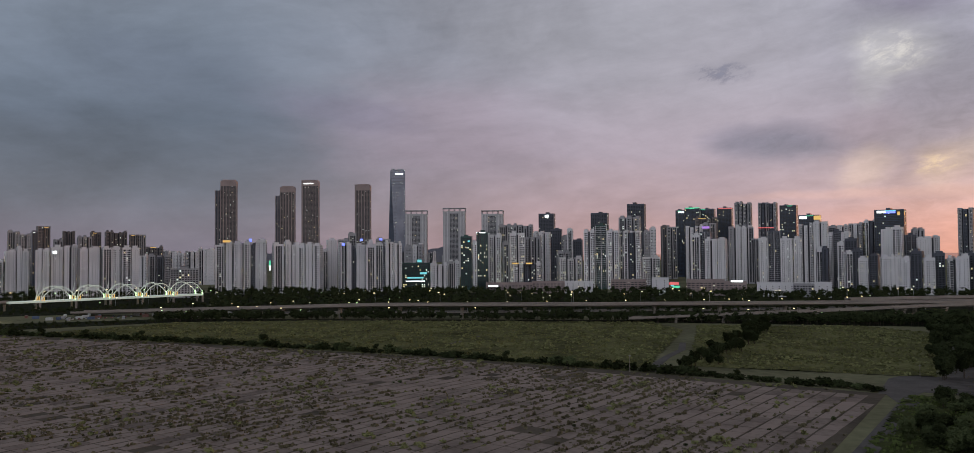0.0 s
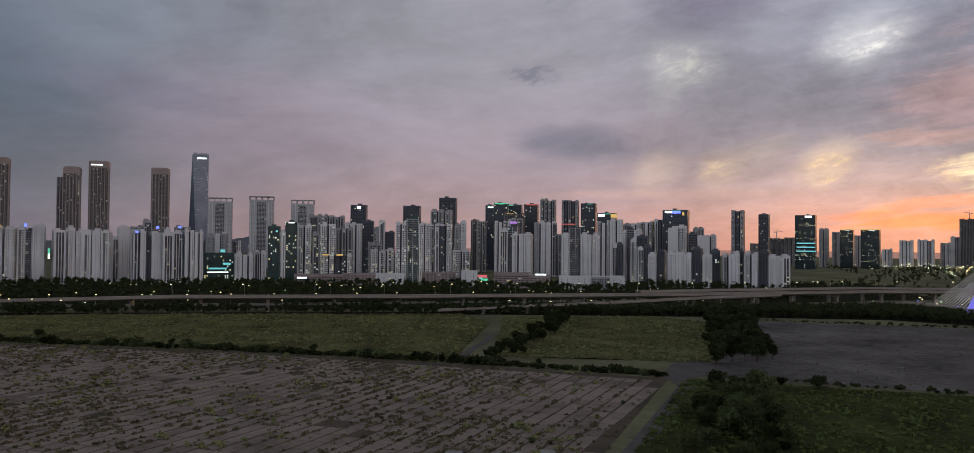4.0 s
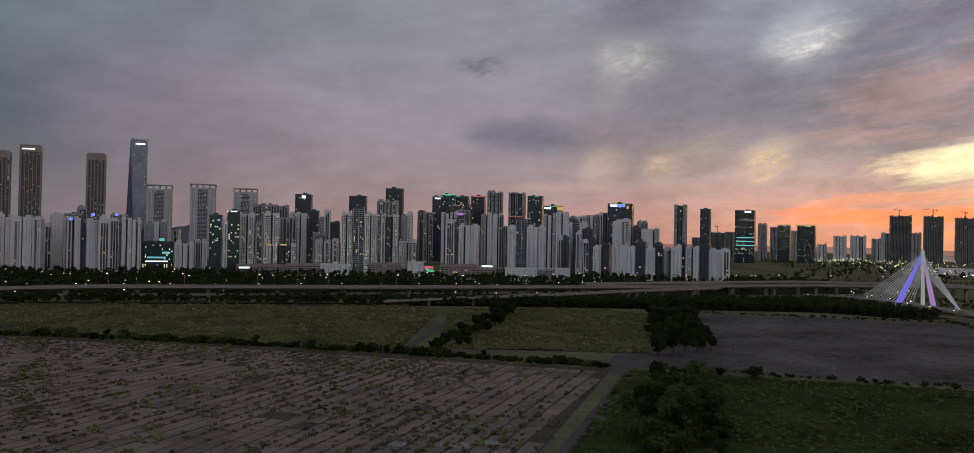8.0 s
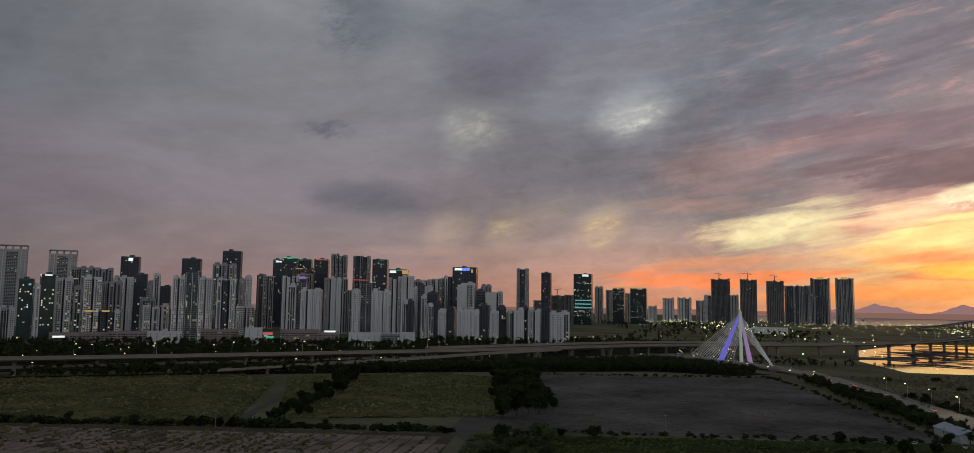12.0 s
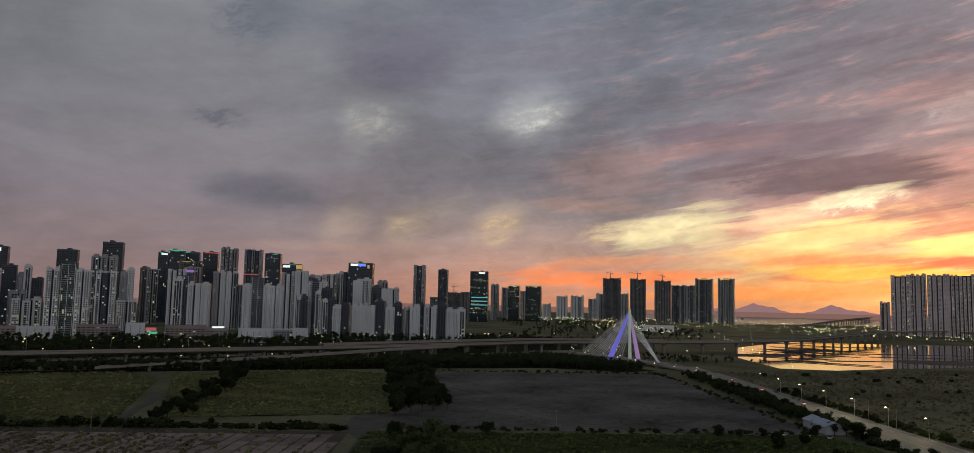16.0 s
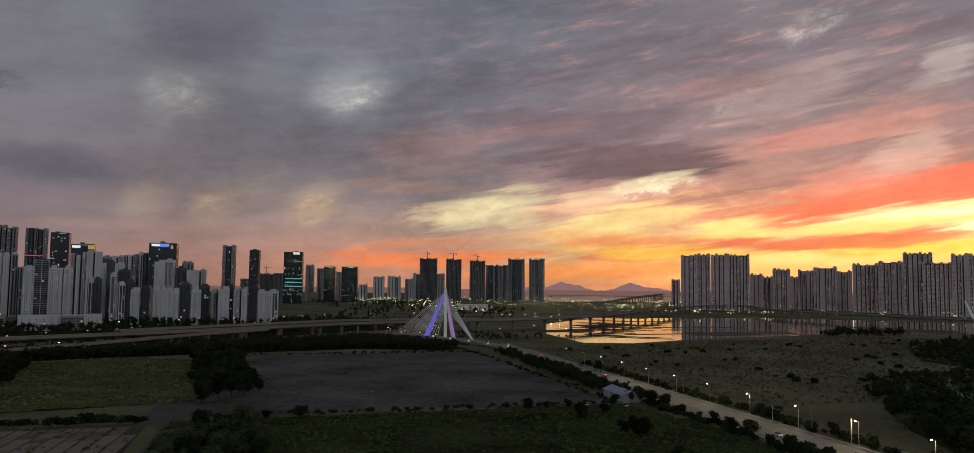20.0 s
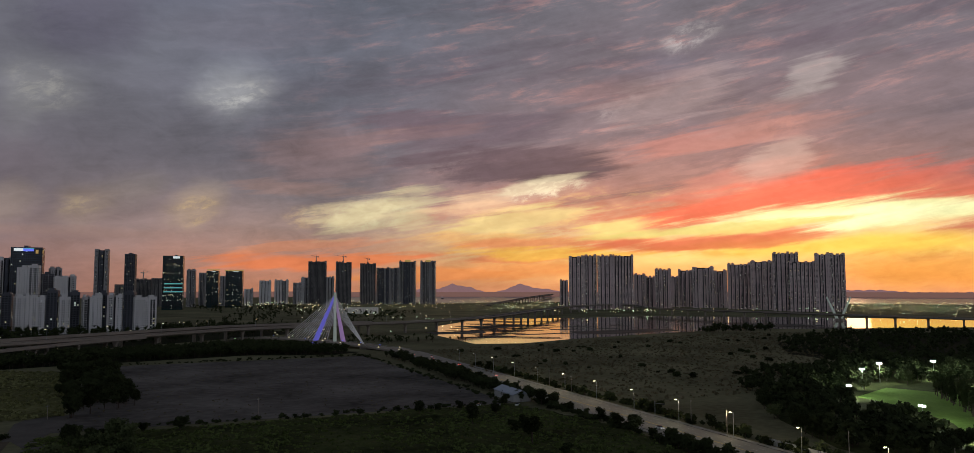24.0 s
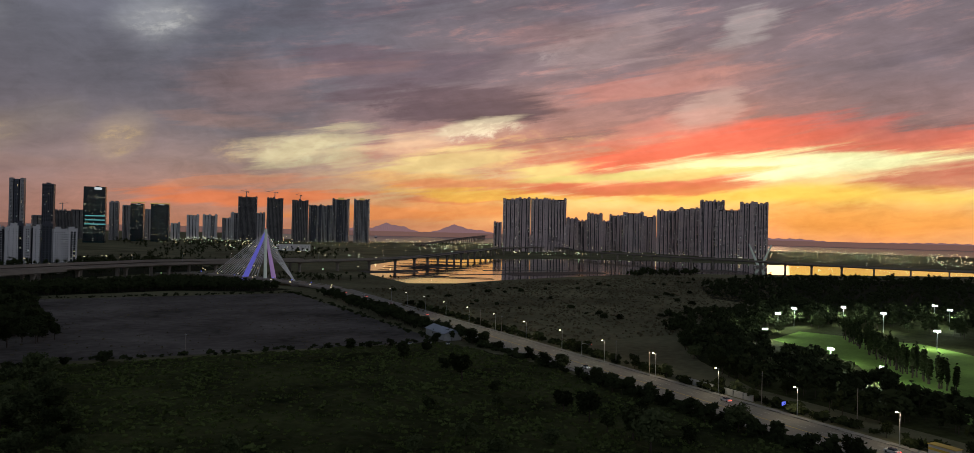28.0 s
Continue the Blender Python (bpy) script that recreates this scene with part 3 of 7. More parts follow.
def polar(a, d, z=0.0):
    return d * math.sin(radians(a)), d * math.cos(radians(a)), z


def inside(poly, x, y):
    hit, j = False, len(poly) - 1
    for i in range(len(poly)):
        (a, b), (c, d) = poly[i], poly[j]
        if (b > y) != (d > y) and x < (c - a) * (y - b) / (d - b) + a:
            hit = not hit
        j = i
    return hit


def scatter(poly, n, rng):
    xs, ys = [p[0] for p in poly], [p[1] for p in poly]
    out = []
    while len(out) < n:
        x, y = rng.uniform(min(xs), max(xs)), rng.uniform(min(ys), max(ys))
        if inside(poly, x, y):
            out.append((x, y))
    return out


def along(pts, step):
    """Places and headings along a line of corners."""
    out, carry = [], 0.0
    for a, b in zip(pts, pts[1:]):
        a, b = Vector(a), Vector(b)
        n = (b - a).length
        while carry < n:
            out.append((a.lerp(b, carry / n), (b - a).normalized()))
            carry += step
        carry -= n
    return out


# ---- ground, fields, water ----
g = Shape()
RINGS = [0, 60, 140, 300, 600, 1000, 1600, 2400, 3400, 4850]
for i, (a, b) in enumerate(zip(RINGS, RINGS[1:])):
    for k in range(72):
        p, q = k * 5, k * 5 + 5
        ring = [polar(p, a), polar(p, b), polar(q, b), polar(q, a)]
        g.face(ring if a else ring[:3])
setting("ground", g, "dark scrubby reclaimed land reaching the horizon", ROUGH_LAND)

FIELD = [(-380, 606), (-209, 541), (-31, 459), (79, 396), (169, 333), (83, 208), (20, 118), (-160, 120), (-460, 330)]
sheet("old_lot", FIELD, 0.05, LOT, "weedy ground of a disused paved lot")
GREEN_A = [(-360, 606), (-282, 700), (-149, 708), (-13, 690), (140, 672), (150, 600), (88, 425), (70, 402), (-31, 466)]
GREEN_B = [(172, 640), (300, 620), (325, 560), (215, 376), (198, 380), (107, 416)]
rolling("meadow", GREEN_A, 0.08, MEADOW, "rough olive green meadow behind a hedge", 2.6, 0.8)
rolling("meadow_east", GREEN_B, 0.08, MEADOW, "rough olive green meadow beside a track", 2.6, 0.8)
BROWN_B = [(350, 590), (375, 570), (540, 470), (366, 214), (187, 336), (215, 372)]
sheet("gravel_field", BROWN_B, 0.06, GRAVEL, "wide bare grey gravel field")
NEAR_GREEN = [(176, 330), (362, 212), (330, 140), (245, 20), (190, -60), (80, -60), (30, 118), (92, 206)]
rolling("near_meadow", NEAR_GREEN, 0.07, NEAR_MEADOW, "uneven green meadow beside the road", 1.5, 1.0)
FAIR = [(486, 60), (462, 36), (417, 12), (356, 0), (322, -13), (300, -30), (320, -75), (420, -85), (520, -20), (540, 50)]
sheet("golf_rough", [(384, 80), (440, 102), (500, 104), (640, 104), (700, -120), (300, -120), (272, -30), (330, 48)], 0.05, NEAR_MEADOW, "dark rough grass round the fairway")
sheet("fairway", FAIR, 0.08, FAIRWAY, "bright floodlit mown golf fairway")
sheet("field_track", [(169, 334), (164, 314), (85, 203), (20, 112), (28, 108), (93, 204), (172, 312), (176, 332)], 0.10, PATH, "pale concrete track along the lot")
sheet("cross_track", [(166, 334), (190, 372), (205, 384), (220, 374), (196, 345), (176, 326)], 0.11, PATH, "pale worn track between fields")
sheet("meadow_track", [(83, 398), (90, 428), (101, 453), (118, 486), (128, 522), (132, 521), (122, 484), (105, 451), (95, 426), (88, 396)], 0.13, PATH, "pale track between two meadows")
sheet("meadow_footpath", [(-36, 505), (-5, 578), (-2, 577), (-33, 504)], 0.13, PATH, "narrow pale footpath through the meadow")
LAGOON = [(715, 464), (752, 424), (841, 410), (965, 372), (1153, 308), (1240, 190), (1516, -126), (1700, -420), (1900, -420), (1748, -145), (1660, 300), (1570, 590), (1400, 690), (1268, 810), (1000, 722), (812, 585)]
sheet("water", LAGOON, 0.06, WATER, "still tidal lagoon mirroring the sunset")
SEAPOLY = [polar(a, 4840)[:2] for a in range(48, 131, 3)] + [polar(a, 3100)[:2] for a in range(129, 80, -4)] + [polar(77, 3500)[:2], polar(66, 3300)[:2], polar(56, 3000)[:2], polar(48, 3300)[:2]]
sheet("sea", SEAPOLY, 0.08, SEA, "calm grey sea beyond the city")
for mz, pts in enumerate(([(1000, 520), (1120, 430), (1130, 438), (1015, 530)], [(1050, 560), (1180, 470), (1190, 476), (1066, 574)], [(1120, 700), (1260, 640), (1268, 652), (1130, 716)], [(940, 420), (1010, 378), (1020, 386), (950, 430)], [(1180, 780), (1330, 720), (1340, 735), (1190, 800)], [(1110, 330), (1210, 250), (1218, 258), (1120, 342)], [(870, 500), (960, 450), (968, 460), (880, 512)], [(980, 620), (1080, 600), (1120, 640), (1010, 690)], [(930, 440), (1080, 360), (1120, 390), (980, 480)], [(1190, 330), (1330, 200), (1360, 250), (1240, 380)], [(830, 600), (890, 560), (930, 590), (860, 640)])):
    sheet("mud_flat", pts, 0.12 + 0.012 * mz, MUD, "bare mud bank in the lagoon")

# thin mud streaks left by the falling tide
mrng = random.Random(17)
for k in range(34):
    az_m, d_m = mrng.uniform(55.0, 60.5), 880 + 560 * (k / 34) + mrng.uniform(-15, 15)
    half, thin = mrng.uniform(22, 75), mrng.uniform(1.5, 5.5)
    cx, cy, _ = polar(az_m, d_m)
    ux, uy = math.cos(radians(az_m + 12)), -math.sin(radians(az_m + 12))
    pts = [(cx + ux * half * u - uy * thin * v, cy + uy * half * u + ux * thin * v) for u, v in ((-1, 0), (-0.5, -1), (0.2, -0.7), (1, 0.1), (0.5, 1), (-0.3, 0.8))]
    if all(inside(LAGOON, *q) for q in pts):
        sheet("mud_streak", pts, 0.3 + 0.008 * k, MUD, "thin dark mud streak in the lagoon")

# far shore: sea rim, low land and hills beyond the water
# upright strip whose glow stands in for sky mirrored in hazy far sea
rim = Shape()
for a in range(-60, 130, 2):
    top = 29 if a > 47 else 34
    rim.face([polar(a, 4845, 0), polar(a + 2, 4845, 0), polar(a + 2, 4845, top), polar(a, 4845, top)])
setting("backdrop", rim, "upright strip glowing as hazy far sea", mat("far_sea_haze_glow", (0.1, 0.08, 0.09), 1.0, 0.1, 0.002, glow=(0.42, 0.21, 0.17), power=0.75))


def ridge(name, label, a0, a1, dist, peaks):
    """A far hill line: peaks are (azimuth, height, half width)."""
    s = Shape()
    rng = random.Random(int(a0 * 10))
    n = int((a1 - a0) / 0.12)
    hs = []
    for i in range(n + 1):
        a = a0 + (a1 - a0) * i / n
        h = sum(p * math.exp(-abs((a - c) / w) ** 1.6) for c, p, w in peaks)
        edge = min(1, (a - a0) / 0.5, (a1 - a) / 0.5)
        hs.append((a, 24 + edge * (h + rng.uniform(-1, 1) + 2 * math.sin(a * 9))))
    for (a, h), (b, k) in zip(hs, hs[1:]):
        s.face([polar(a, dist), polar(b, dist), polar(b, dist + 30, k), polar(a, dist + 30, h)])
        s.face([polar(a, dist + 30, h), polar(b, dist + 30, k), polar(b, dist + 80), polar(a, dist + 80)])
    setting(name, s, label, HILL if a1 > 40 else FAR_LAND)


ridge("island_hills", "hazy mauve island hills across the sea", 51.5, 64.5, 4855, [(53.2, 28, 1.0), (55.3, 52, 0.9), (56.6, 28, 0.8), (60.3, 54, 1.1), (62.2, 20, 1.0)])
ridge("far_coast", "low dark coast across the sea", 79, 96, 4860, [(82, 14, 2.5), (84.5, 12, 1.5), (93, 12, 4)])
ridge("far_ridge", "low dim ridge behind the city", -30, 6, 4600, [(-24, 30, 4), (-14, 40, 5), (-3, 60, 3), (2, 40, 3)])

# ---- buildings ----
STYLE = {  # wall, pane, bay, pane width, pane height, share lit, band relief
    "w": (CONCRETE_PALE, PANE, 3.2, 2.3, 1.8, 0.035, True),
    "x": (CONCRETE_PALE, PANE, 3.2, 2.3, 1.8, 0.12, True),
    "y": (CONCRETE_GREY, PANE, 3.3, 2.4, 1.8, 0.11, True),
    "p": (CONCRETE_PALE, PANE, 7.5, 1.2, 1.2, 0.03, False),
    "k": (CONCRETE_GREY, PANE, 3.3, 2.4, 1.8, 0.05, True),
    "d": (SLATE, PANE, 3.4, 2.4, 1.9, 0.045, True),
    "n": (NAVY_GLASS, PANE, 3.0, 2.6, 2.3, 0.05, False),
    "g": (GREEN_GLASS, PANE, 3.2, 2.4, 2.0, 0.12, True),
    "t": (TEAL_GLASS, PANE, 3.0, 2.6, 2.2, 0.025, True),
    "r": (PINKSTONE, PANE, 5.0, 3.6, 1.2, 0.03, True),
    "b": (BROWN, PANE, 3.4, 2.2, 1.7, 0.04, True),
    "c": (CONCRETE_RAW, PANE, 4.0, 3.0, 2.0, 0.01, True),
    "m": (MAUVE, PANE, 3.5, 1.9, 1.5, 0.07, True),
    "q": (CONCRETE_MID, PANE, 3.3, 2.4, 1.8, 0.02, False),
    "s": (SLATE, PANE, 3.6, 2.0, 1.6, 0.03, True),
}
brng = random.Random(11)


# column plans of flats: (pier, opening, height of opening, sill), repeated along a wing
COLUMNS = {
    "twin": ((1.3, 1.3, 1.3, 1.0), (1.0, 1.3, 1.3, 1.0), (2.2, 0.7, 0.7, 1.5)),
    "balcony": ((0.8, 3.3, 2.2, 0.4), (1.1, 1.5, 1.6, 0.8)),
    "strip": ((0.9, 2.6, 2.7, 0.2), (0.9, 2.6, 2.7, 0.2)),
    "narrow": ((2.6, 0.8, 1.1, 1.2), (3.2, 0.8, 0.8, 1.4)),
    "grid": ((1.0, 1.9, 1.7, 0.8),),
    "mauve": ((1.2, 1.6, 1.6, 0.8), (0.9, 2.4, 2.6, 0.1), (1.8, 1.0, 1.2, 1.0)),
}
PLANS = {"w": ("twin", "balcony", "twin", "strip"), "x": ("grid", "balcony", "grid"), "y": ("grid", "strip", "balcony"), "k": ("grid", "strip", "twin"),
         "p": ("narrow", "narrow", "twin"), "m": ("mauve", "twin", "mauve", "narrow"), "b": ("strip", "grid"), "c": ("grid",)}


def columns(dark, lit, x0, x1, y, top, plan, share):
    """Window columns of one wing, floor by floor, in the order of its plan."""
    cols, x, i = [], x0, 0
    plan = COLUMNS[plan]
    while True:
        pier, wide, high, sill = plan[i % len(plan)]
        if x + pier + wide > x1 - 0.4:
            break
        cols.append((x + pier, wide, high, sill))
        x += pier + wide
        i += 1
    slack = (x1 - x) / 2
    for a, wide, high, sill in cols:
        a += slack
        z = 3.0 + sill
        while z + high < top - 1.2:
            on = wide > 1.1 and brng.random() < share
            if on:
                m = a + wide / 2
                h = min(wide * 0.45, 1.0)
                lit.face([(m - h, y - 0.02, z + 0.1), (m + h, y - 0.02, z + 0.1), (m + h, y - 0.02, z + 1.5), (m - h, y - 0.02, z + 1.5)], brng.choice((0, 0, 1, 1, 2, 2, 2)))
            if not on or wide > 1.7:
                dark.face([(a, y, z), (a + wide, y, z), (a + wide, y, z + high), (a, y, z + high)])
            z += 3.0


def panes(dark, lit, x0, x1, y, z0, z1, st, flip=None):
    """Window panes on a wall: along x at y, or along y at x when flip names that x."""
    _, _, bay, pw, ph, share, _ = STYLE[st]
    n = max(1, int((x1 - x0) / bay))
    step = (x1 - x0) / n
    z = z0 + 4.0
    row_lit = 0.0
    while z + 3 < z1:
        row_lit = share * (8 if st == "t" and brng.random() < 0.25 else brng.choice((0.4, 1, 1.4)))
        for i in range(n):
            c = x0 + (i + 0.5) * step
            a, b = c - pw / 2, c + pw / 2
            on = brng.random() < row_lit
            s = lit if on else dark
            k = brng.choice((0, 0, 1, 1, 2, 2, 2)) if on else 0
            if on:
                a, b = c - pw * 0.34, c + pw * 0.34
            if flip is None:
                s.face([(a, y, z), (b, y, z), (b, y, z + ph), (a, y, z + ph)], k)
            else:
                s.face([(flip, a, z), (flip, b, z), (flip, b, z + ph), (flip, a, z + ph)], k)
        z += 3.0


def tower_crane(x, y, base, high, yaw, jib=38):
    root = thing("tower_crane", pose(x, y, base, 0, 0, yaw), "slender tower crane on an unfinished tower", "crane", "tower cranes")
    s = Shape()
    s.box(-1, 1, -1, 1, -2, high)
    part("mast", s, root, STEEL)
    s = Shape()
    s.rod((0, 0, high), (jib, 0, high + 2), 1.0, 0.5, 4)
    s.rod((0, 0, high + 8), (jib * 0.7, 0, high + 2.5), 0.25, 0.25, 4)
    part("jib", s, root, STEEL)
    s = Shape()
    s.rod((0, 0, high), (-12, 0, high + 0.5), 1.0, 0.8, 4)
    s.box(-13, -9, -1.2, 1.2, high - 3, high)
    s.rod((0, 0, high), (0, 0, high + 8), 0.5, 0.3, 4)
    part("counter_jib", s, root, STEEL)


SIGNS = {"blue": SIGN_BLUE, "amber": SIGN_AMBER, "green": SIGN_GREEN, "white": SIGN_WHITE, "cyan": SIGN_CYAN, "red": SIGN_RED, "lilac": SIGN_LILAC}


def lit_sign(a, dist, z, w, h, tint):
    """A plain glowing sign box fixed to a front wall."""
    x, y, _ = polar(a, dist)
    root = thing("illuminated_sign", pose(x, y, z, 0, 0, -a), "plain " + tint + " illuminated sign box on a tower", "sign", "lit signs")
    s = Shape()
    s.box(-w / 2, w / 2, 0, 1.2, -h / 2, h / 2, 0, 0.05)
    part("panel", s, root, SIGNS[tint])
    s = Shape()
    s.box(-w / 2 + 0.3, w / 2 - 0.3, 1.2, 34, -h / 4, h / 4)
    part("bracket", s, root, SLATE)


def building(name, x, y, yaw, depth, label, *blocks):
    """A block of flats or offices: slabs with recessed joints, ribs, roof plant, glazing."""
    root = thing(name, pose(x, y, 0, 0, 0, yaw), label, "building", "city skyline")
    dark, lit, ribs = Shape(), Shape(), Shape()
    low = name == "low_rise_block"
    for i, (st, off, w, h, dy) in enumerate(blocks):
        wall, _, bay, pw, ph, share, band = STYLE[st]
        a, b = off - w / 2, off + w / 2
        y0 = -depth / 2 + dy + 0.18 * i
        y1 = y0 + depth
        roof = h if low or h < 30 else h - brng.uniform(0.5, 3.0)
        # slabs of wall; the shade in the joints is a near-black core colour
        n = 1 if low or st in "ngtd" or name == "crowned_tower" else max(1, round(w / (brng.uniform(8, 14) if st == "m" else brng.uniform(7.5, 12))))
        joint = (2.6 if st == "m" else 2.8) if n > 1 else 0.0
        wings = []
        wide = (w - joint * (n - 1)) / n
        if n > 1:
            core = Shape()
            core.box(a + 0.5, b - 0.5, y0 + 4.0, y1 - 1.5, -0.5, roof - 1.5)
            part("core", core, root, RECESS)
        for k in range(n):
            p = a + k * (wide + joint)
            q = p + wide
            step = (brng.choice((0, 1.5, 3.0)) if st == "m" else brng.choice((0, 0, 1.2, 2.4))) if n > 1 else 0
            top = roof - (brng.choice((0, 2.8, 2.8, 5.6 if st == "m" else 0)) if n > 1 and 0 < k < n - 1 else 0)
            s = Shape()
            s.box(p, q, y0 + step, y1 - step, -0.5, top)
            s.box(p, q, y0 + step, y0 + step + 0.4, top, top + 1.0)
            s.box(p, p + 0.4, y0 + step + 0.4, y1 - step, top, top + 1.0)
            s.box(q - 0.4, q, y0 + step + 0.4, y1 - step, top, top + 1.0)
            slate_bay = st in "wxk" and n > 2 and 0 < k < n - 1 and brng.random() < 0.4
            plan = None
            if st in PLANS and not low and name != "unfinished_tower":
                plan = brng.choice(PLANS[st])
                if st in "wp" and (k + i) % 3 == 1 and n > 1:
                    plan = "narrow"
            skin = SLATE if slate_bay else wall
            if st in "wp" and n > 1 and not slate_bay and plan != "narrow":
                skin = brng.choice((CONCRETE_MID, CONCRETE_MID, CONCRETE_GREY, CONCRETE_PALE))
            wing = part("wing", s, root, skin)
            wings.append((wing, p, q, y0 + step, y1 - step, top))
            if band and plan is None and name != "crowned_tower":
                z = 3.4
                while z < top - 1:
                    r = Shape() if low else ribs
                    r.box(p - 0.02, q + 0.02, y0 + step - 0.3, y0 + step + 0.1, z, z + 0.35)
                    if low:
                        part("floor_band", r, root, wall)
                    z += 3.0
                m = max(1, int(wide / (2 * bay)))
                for j in range(m + 1):
                    c = p + wide * j / m
                    r = Shape() if low else ribs
                    r.box(c - 0.3, c + 0.3, y0 + step - 0.4, y0 + step + 0.1, 0, top)
                    if low:
                        part("pier", r, root, wall)
            if plan == "strip":
                for c in (p, q):
                    ribs.box(c - 0.35, c + 0.35, y0 + step - 1.0, y0 + step + 0.2, 0, top + 1.2)
            if name == "crowned_tower":
                columns(dark, lit, p, p + w * 0.28, y0 - 0.05, top, "narrow", 0.0)
                columns(dark, lit, q - w * 0.28, q, y0 - 0.05, top, "narrow", 0.0)
            elif plan:
                columns(dark, lit, p, q, y0 + step - 0.05, top, plan, share * 1.3)
            else:
                panes(dark, lit, p + 0.3, q - 0.3, y0 + step - 0.05, 0, top, st)
            if k == 0:
                panes(dark, lit, y0 + 1, y1 - 1, None, 0, top, "k" if st == "p" else st, p - 0.05)
            if k == n - 1:
                panes(dark, lit, y0 + 1, y1 - 1, None, 0, top, "k" if st == "p" else st, q + 0.05)
        # lift houses with overhanging caps, stairs heads and tanks on the roofs
        if h > 30 and name != "crowned_tower":
            for wing, p, q, w0, w1, top in wings:
                if brng.random() > (0.75 if st == "m" else 0.5) and len(wings) > 1:
                    continue
                wd = min((q - p) * 0.3, 3.2)
                m = (p + q) / 2 + brng.uniform(-0.15, 0.15) * (q - p)
                rise = brng.uniform(2.4, 4.0)
                head = Shape()
                head.box(m - wd, m + wd, w0 + 3, w1 - 3, top - 0.2, top + rise)
                part("lift_house", head, wing, wall)
                cap = Shape()
                cap.box(m - wd - 0.5, m + wd + 0.5, w0 + 2.4, w1 - 2.4, top + rise, top + rise + 0.5)
                part("roof_cap", cap, wing, SLATE if st in "kmb" else wall)
                if st == "m" or brng.random() < 0.3:
                    tank = Shape()
                    tank.box(m + wd + 0.2, m + wd + 1.6, w0 + 2, w0 + 4, top - 0.2, top + 2.0)
                    part("roof_tank", tank, wing, STEEL)
        if ribs.f and i == len(blocks) - 1:
            part("facade_ribs", ribs, root, wall, kind="stuff")
        if name == "crowned_tower":
            c = Shape()
            for k in range(5):
                q = a + (b - a) * k / 4
                c.box(q - 0.7, q + 0.7, y0 + 1, y0 + 2.4, roof, h + 6)
                c.box(q - 0.7, q + 0.7, y1 - 2.4, y1 - 1, roof, h + 6)
            c.box(a - 0.7, b + 0.7, y0 + 0.5, y1 - 0.5, h + 6, h + 8)
            part("crown_frame", c, root, CONCRETE_GREY)
            mid = Shape()
            mid.box(a + w * 0.3, b - w * 0.3, y0 - 0.25, y0 + 0.1, 4, roof - 3)
            part("dark_bay", mid, root, CONCRETE_GREY)
            panes(dark, lit, a + w * 0.31, b - w * 0.31, y0 - 0.31, 0, roof - 3, "k")
            for q in (a + w * 0.06, a + w * 0.2, b - w * 0.2, b - w * 0.06):
                fin = Shape()
                fin.box(q - 0.5, q + 0.5, y0 - 0.8, y0 + 0.1, 0, roof)
                part("fin", fin, root, CONCRETE_PALE)
        if st in "ntb" and h > 70 and brng.random() < 0.7:
            sign = Shape()
            u = a + w * brng.uniform(0.05, 0.5)
            sign.box(u, u + w * 0.35, y0 - 0.4, y0 - 0.1, roof - 1.5, roof - 0.4)
            tint = brng.choice((SIGN_GREEN, SIGN_WHITE, SIGN_GREEN, SIGN_RED)) if st in "n" else (SIGN_AMBER if st == "b" else SIGN_WHITE)
            part("crown_light", sign, root, tint, label="lit strip under the roof edge")
        if name == "unfinished_tower":
            sc = Shape()
            for k in range(7):
                q = a + w * k / 6
                sc.box(q - 0.15, q + 0.15, y0 - 1.2, y0 - 0.9, roof - 26, roof + 2)
            for k in range(9):
                sc.box(a, b, y0 - 1.3, y0 - 0.8, roof - 26 + 3 * k, roof - 25.8 + 3 * k)
            part("scaffold", sc, root, CONCRETE_RAW, kind="stuff")
            tower_crane(x + brng.uniform(-4, 4), y + 4, roof + 1, brng.uniform(16, 24), brng.choice((10, 20, 165, 190)), brng.uniform(22, 42))
    if dark.f:
        part("glazing", dark, root, PANE, kind="stuff")
    if lit.f:
        part("lit_glazing", lit, root, LIT_WARM, LIT_WHITE, LIT_DIM, label="lamplit windows", kind="stuff")
    return root


building("apartment_tower", -987, 1624, 39.3, 14, "grey concrete apartment tower with scattered lit windows", ("k", 0, 21.9, 111.5, 0))
building("apartment_tower", -969, 1635, 43.6, 14, "grey concrete apartment tower with scattered lit windows", ("k", 0, 18.8, 104.4, 0))
building("apartment_tower", -895, 1562, 42.8, 14, "brown clad apartment tower with warm lit crown", ("n", -11.6, 9.4, 109.2, 0), ("b", 4.8, 22.7, 118.4, 0))
building("apartment_tower", -930, 1714, 36.5, 14, "brown clad apartment tower with warm lit crown", ("k", -12.1, 17.2, 97, 0), ("b", 8.9, 23.4, 113.5, 0))
building("apartment_tower", -864, 1692, 40.0, 14, "grey concrete apartment tower with scattered lit windows", ("k", -9.1, 27.5, 101.9, 0), ("b", 12.8, 20.3, 111.2, 0))
building("apartment_tower", -817, 1715, 38.5, 14, "brown clad apartment tower with warm lit crown", ("b", 0, 42.4, 111.4, 0))
building("apartment_tower", -778, 1734, 37.2, 14, "brown clad apartment tower with warm lit crown", ("b", -7.1, 18.4, 106.8, 0), ("k", 8.9, 14.8, 104.4, 0))
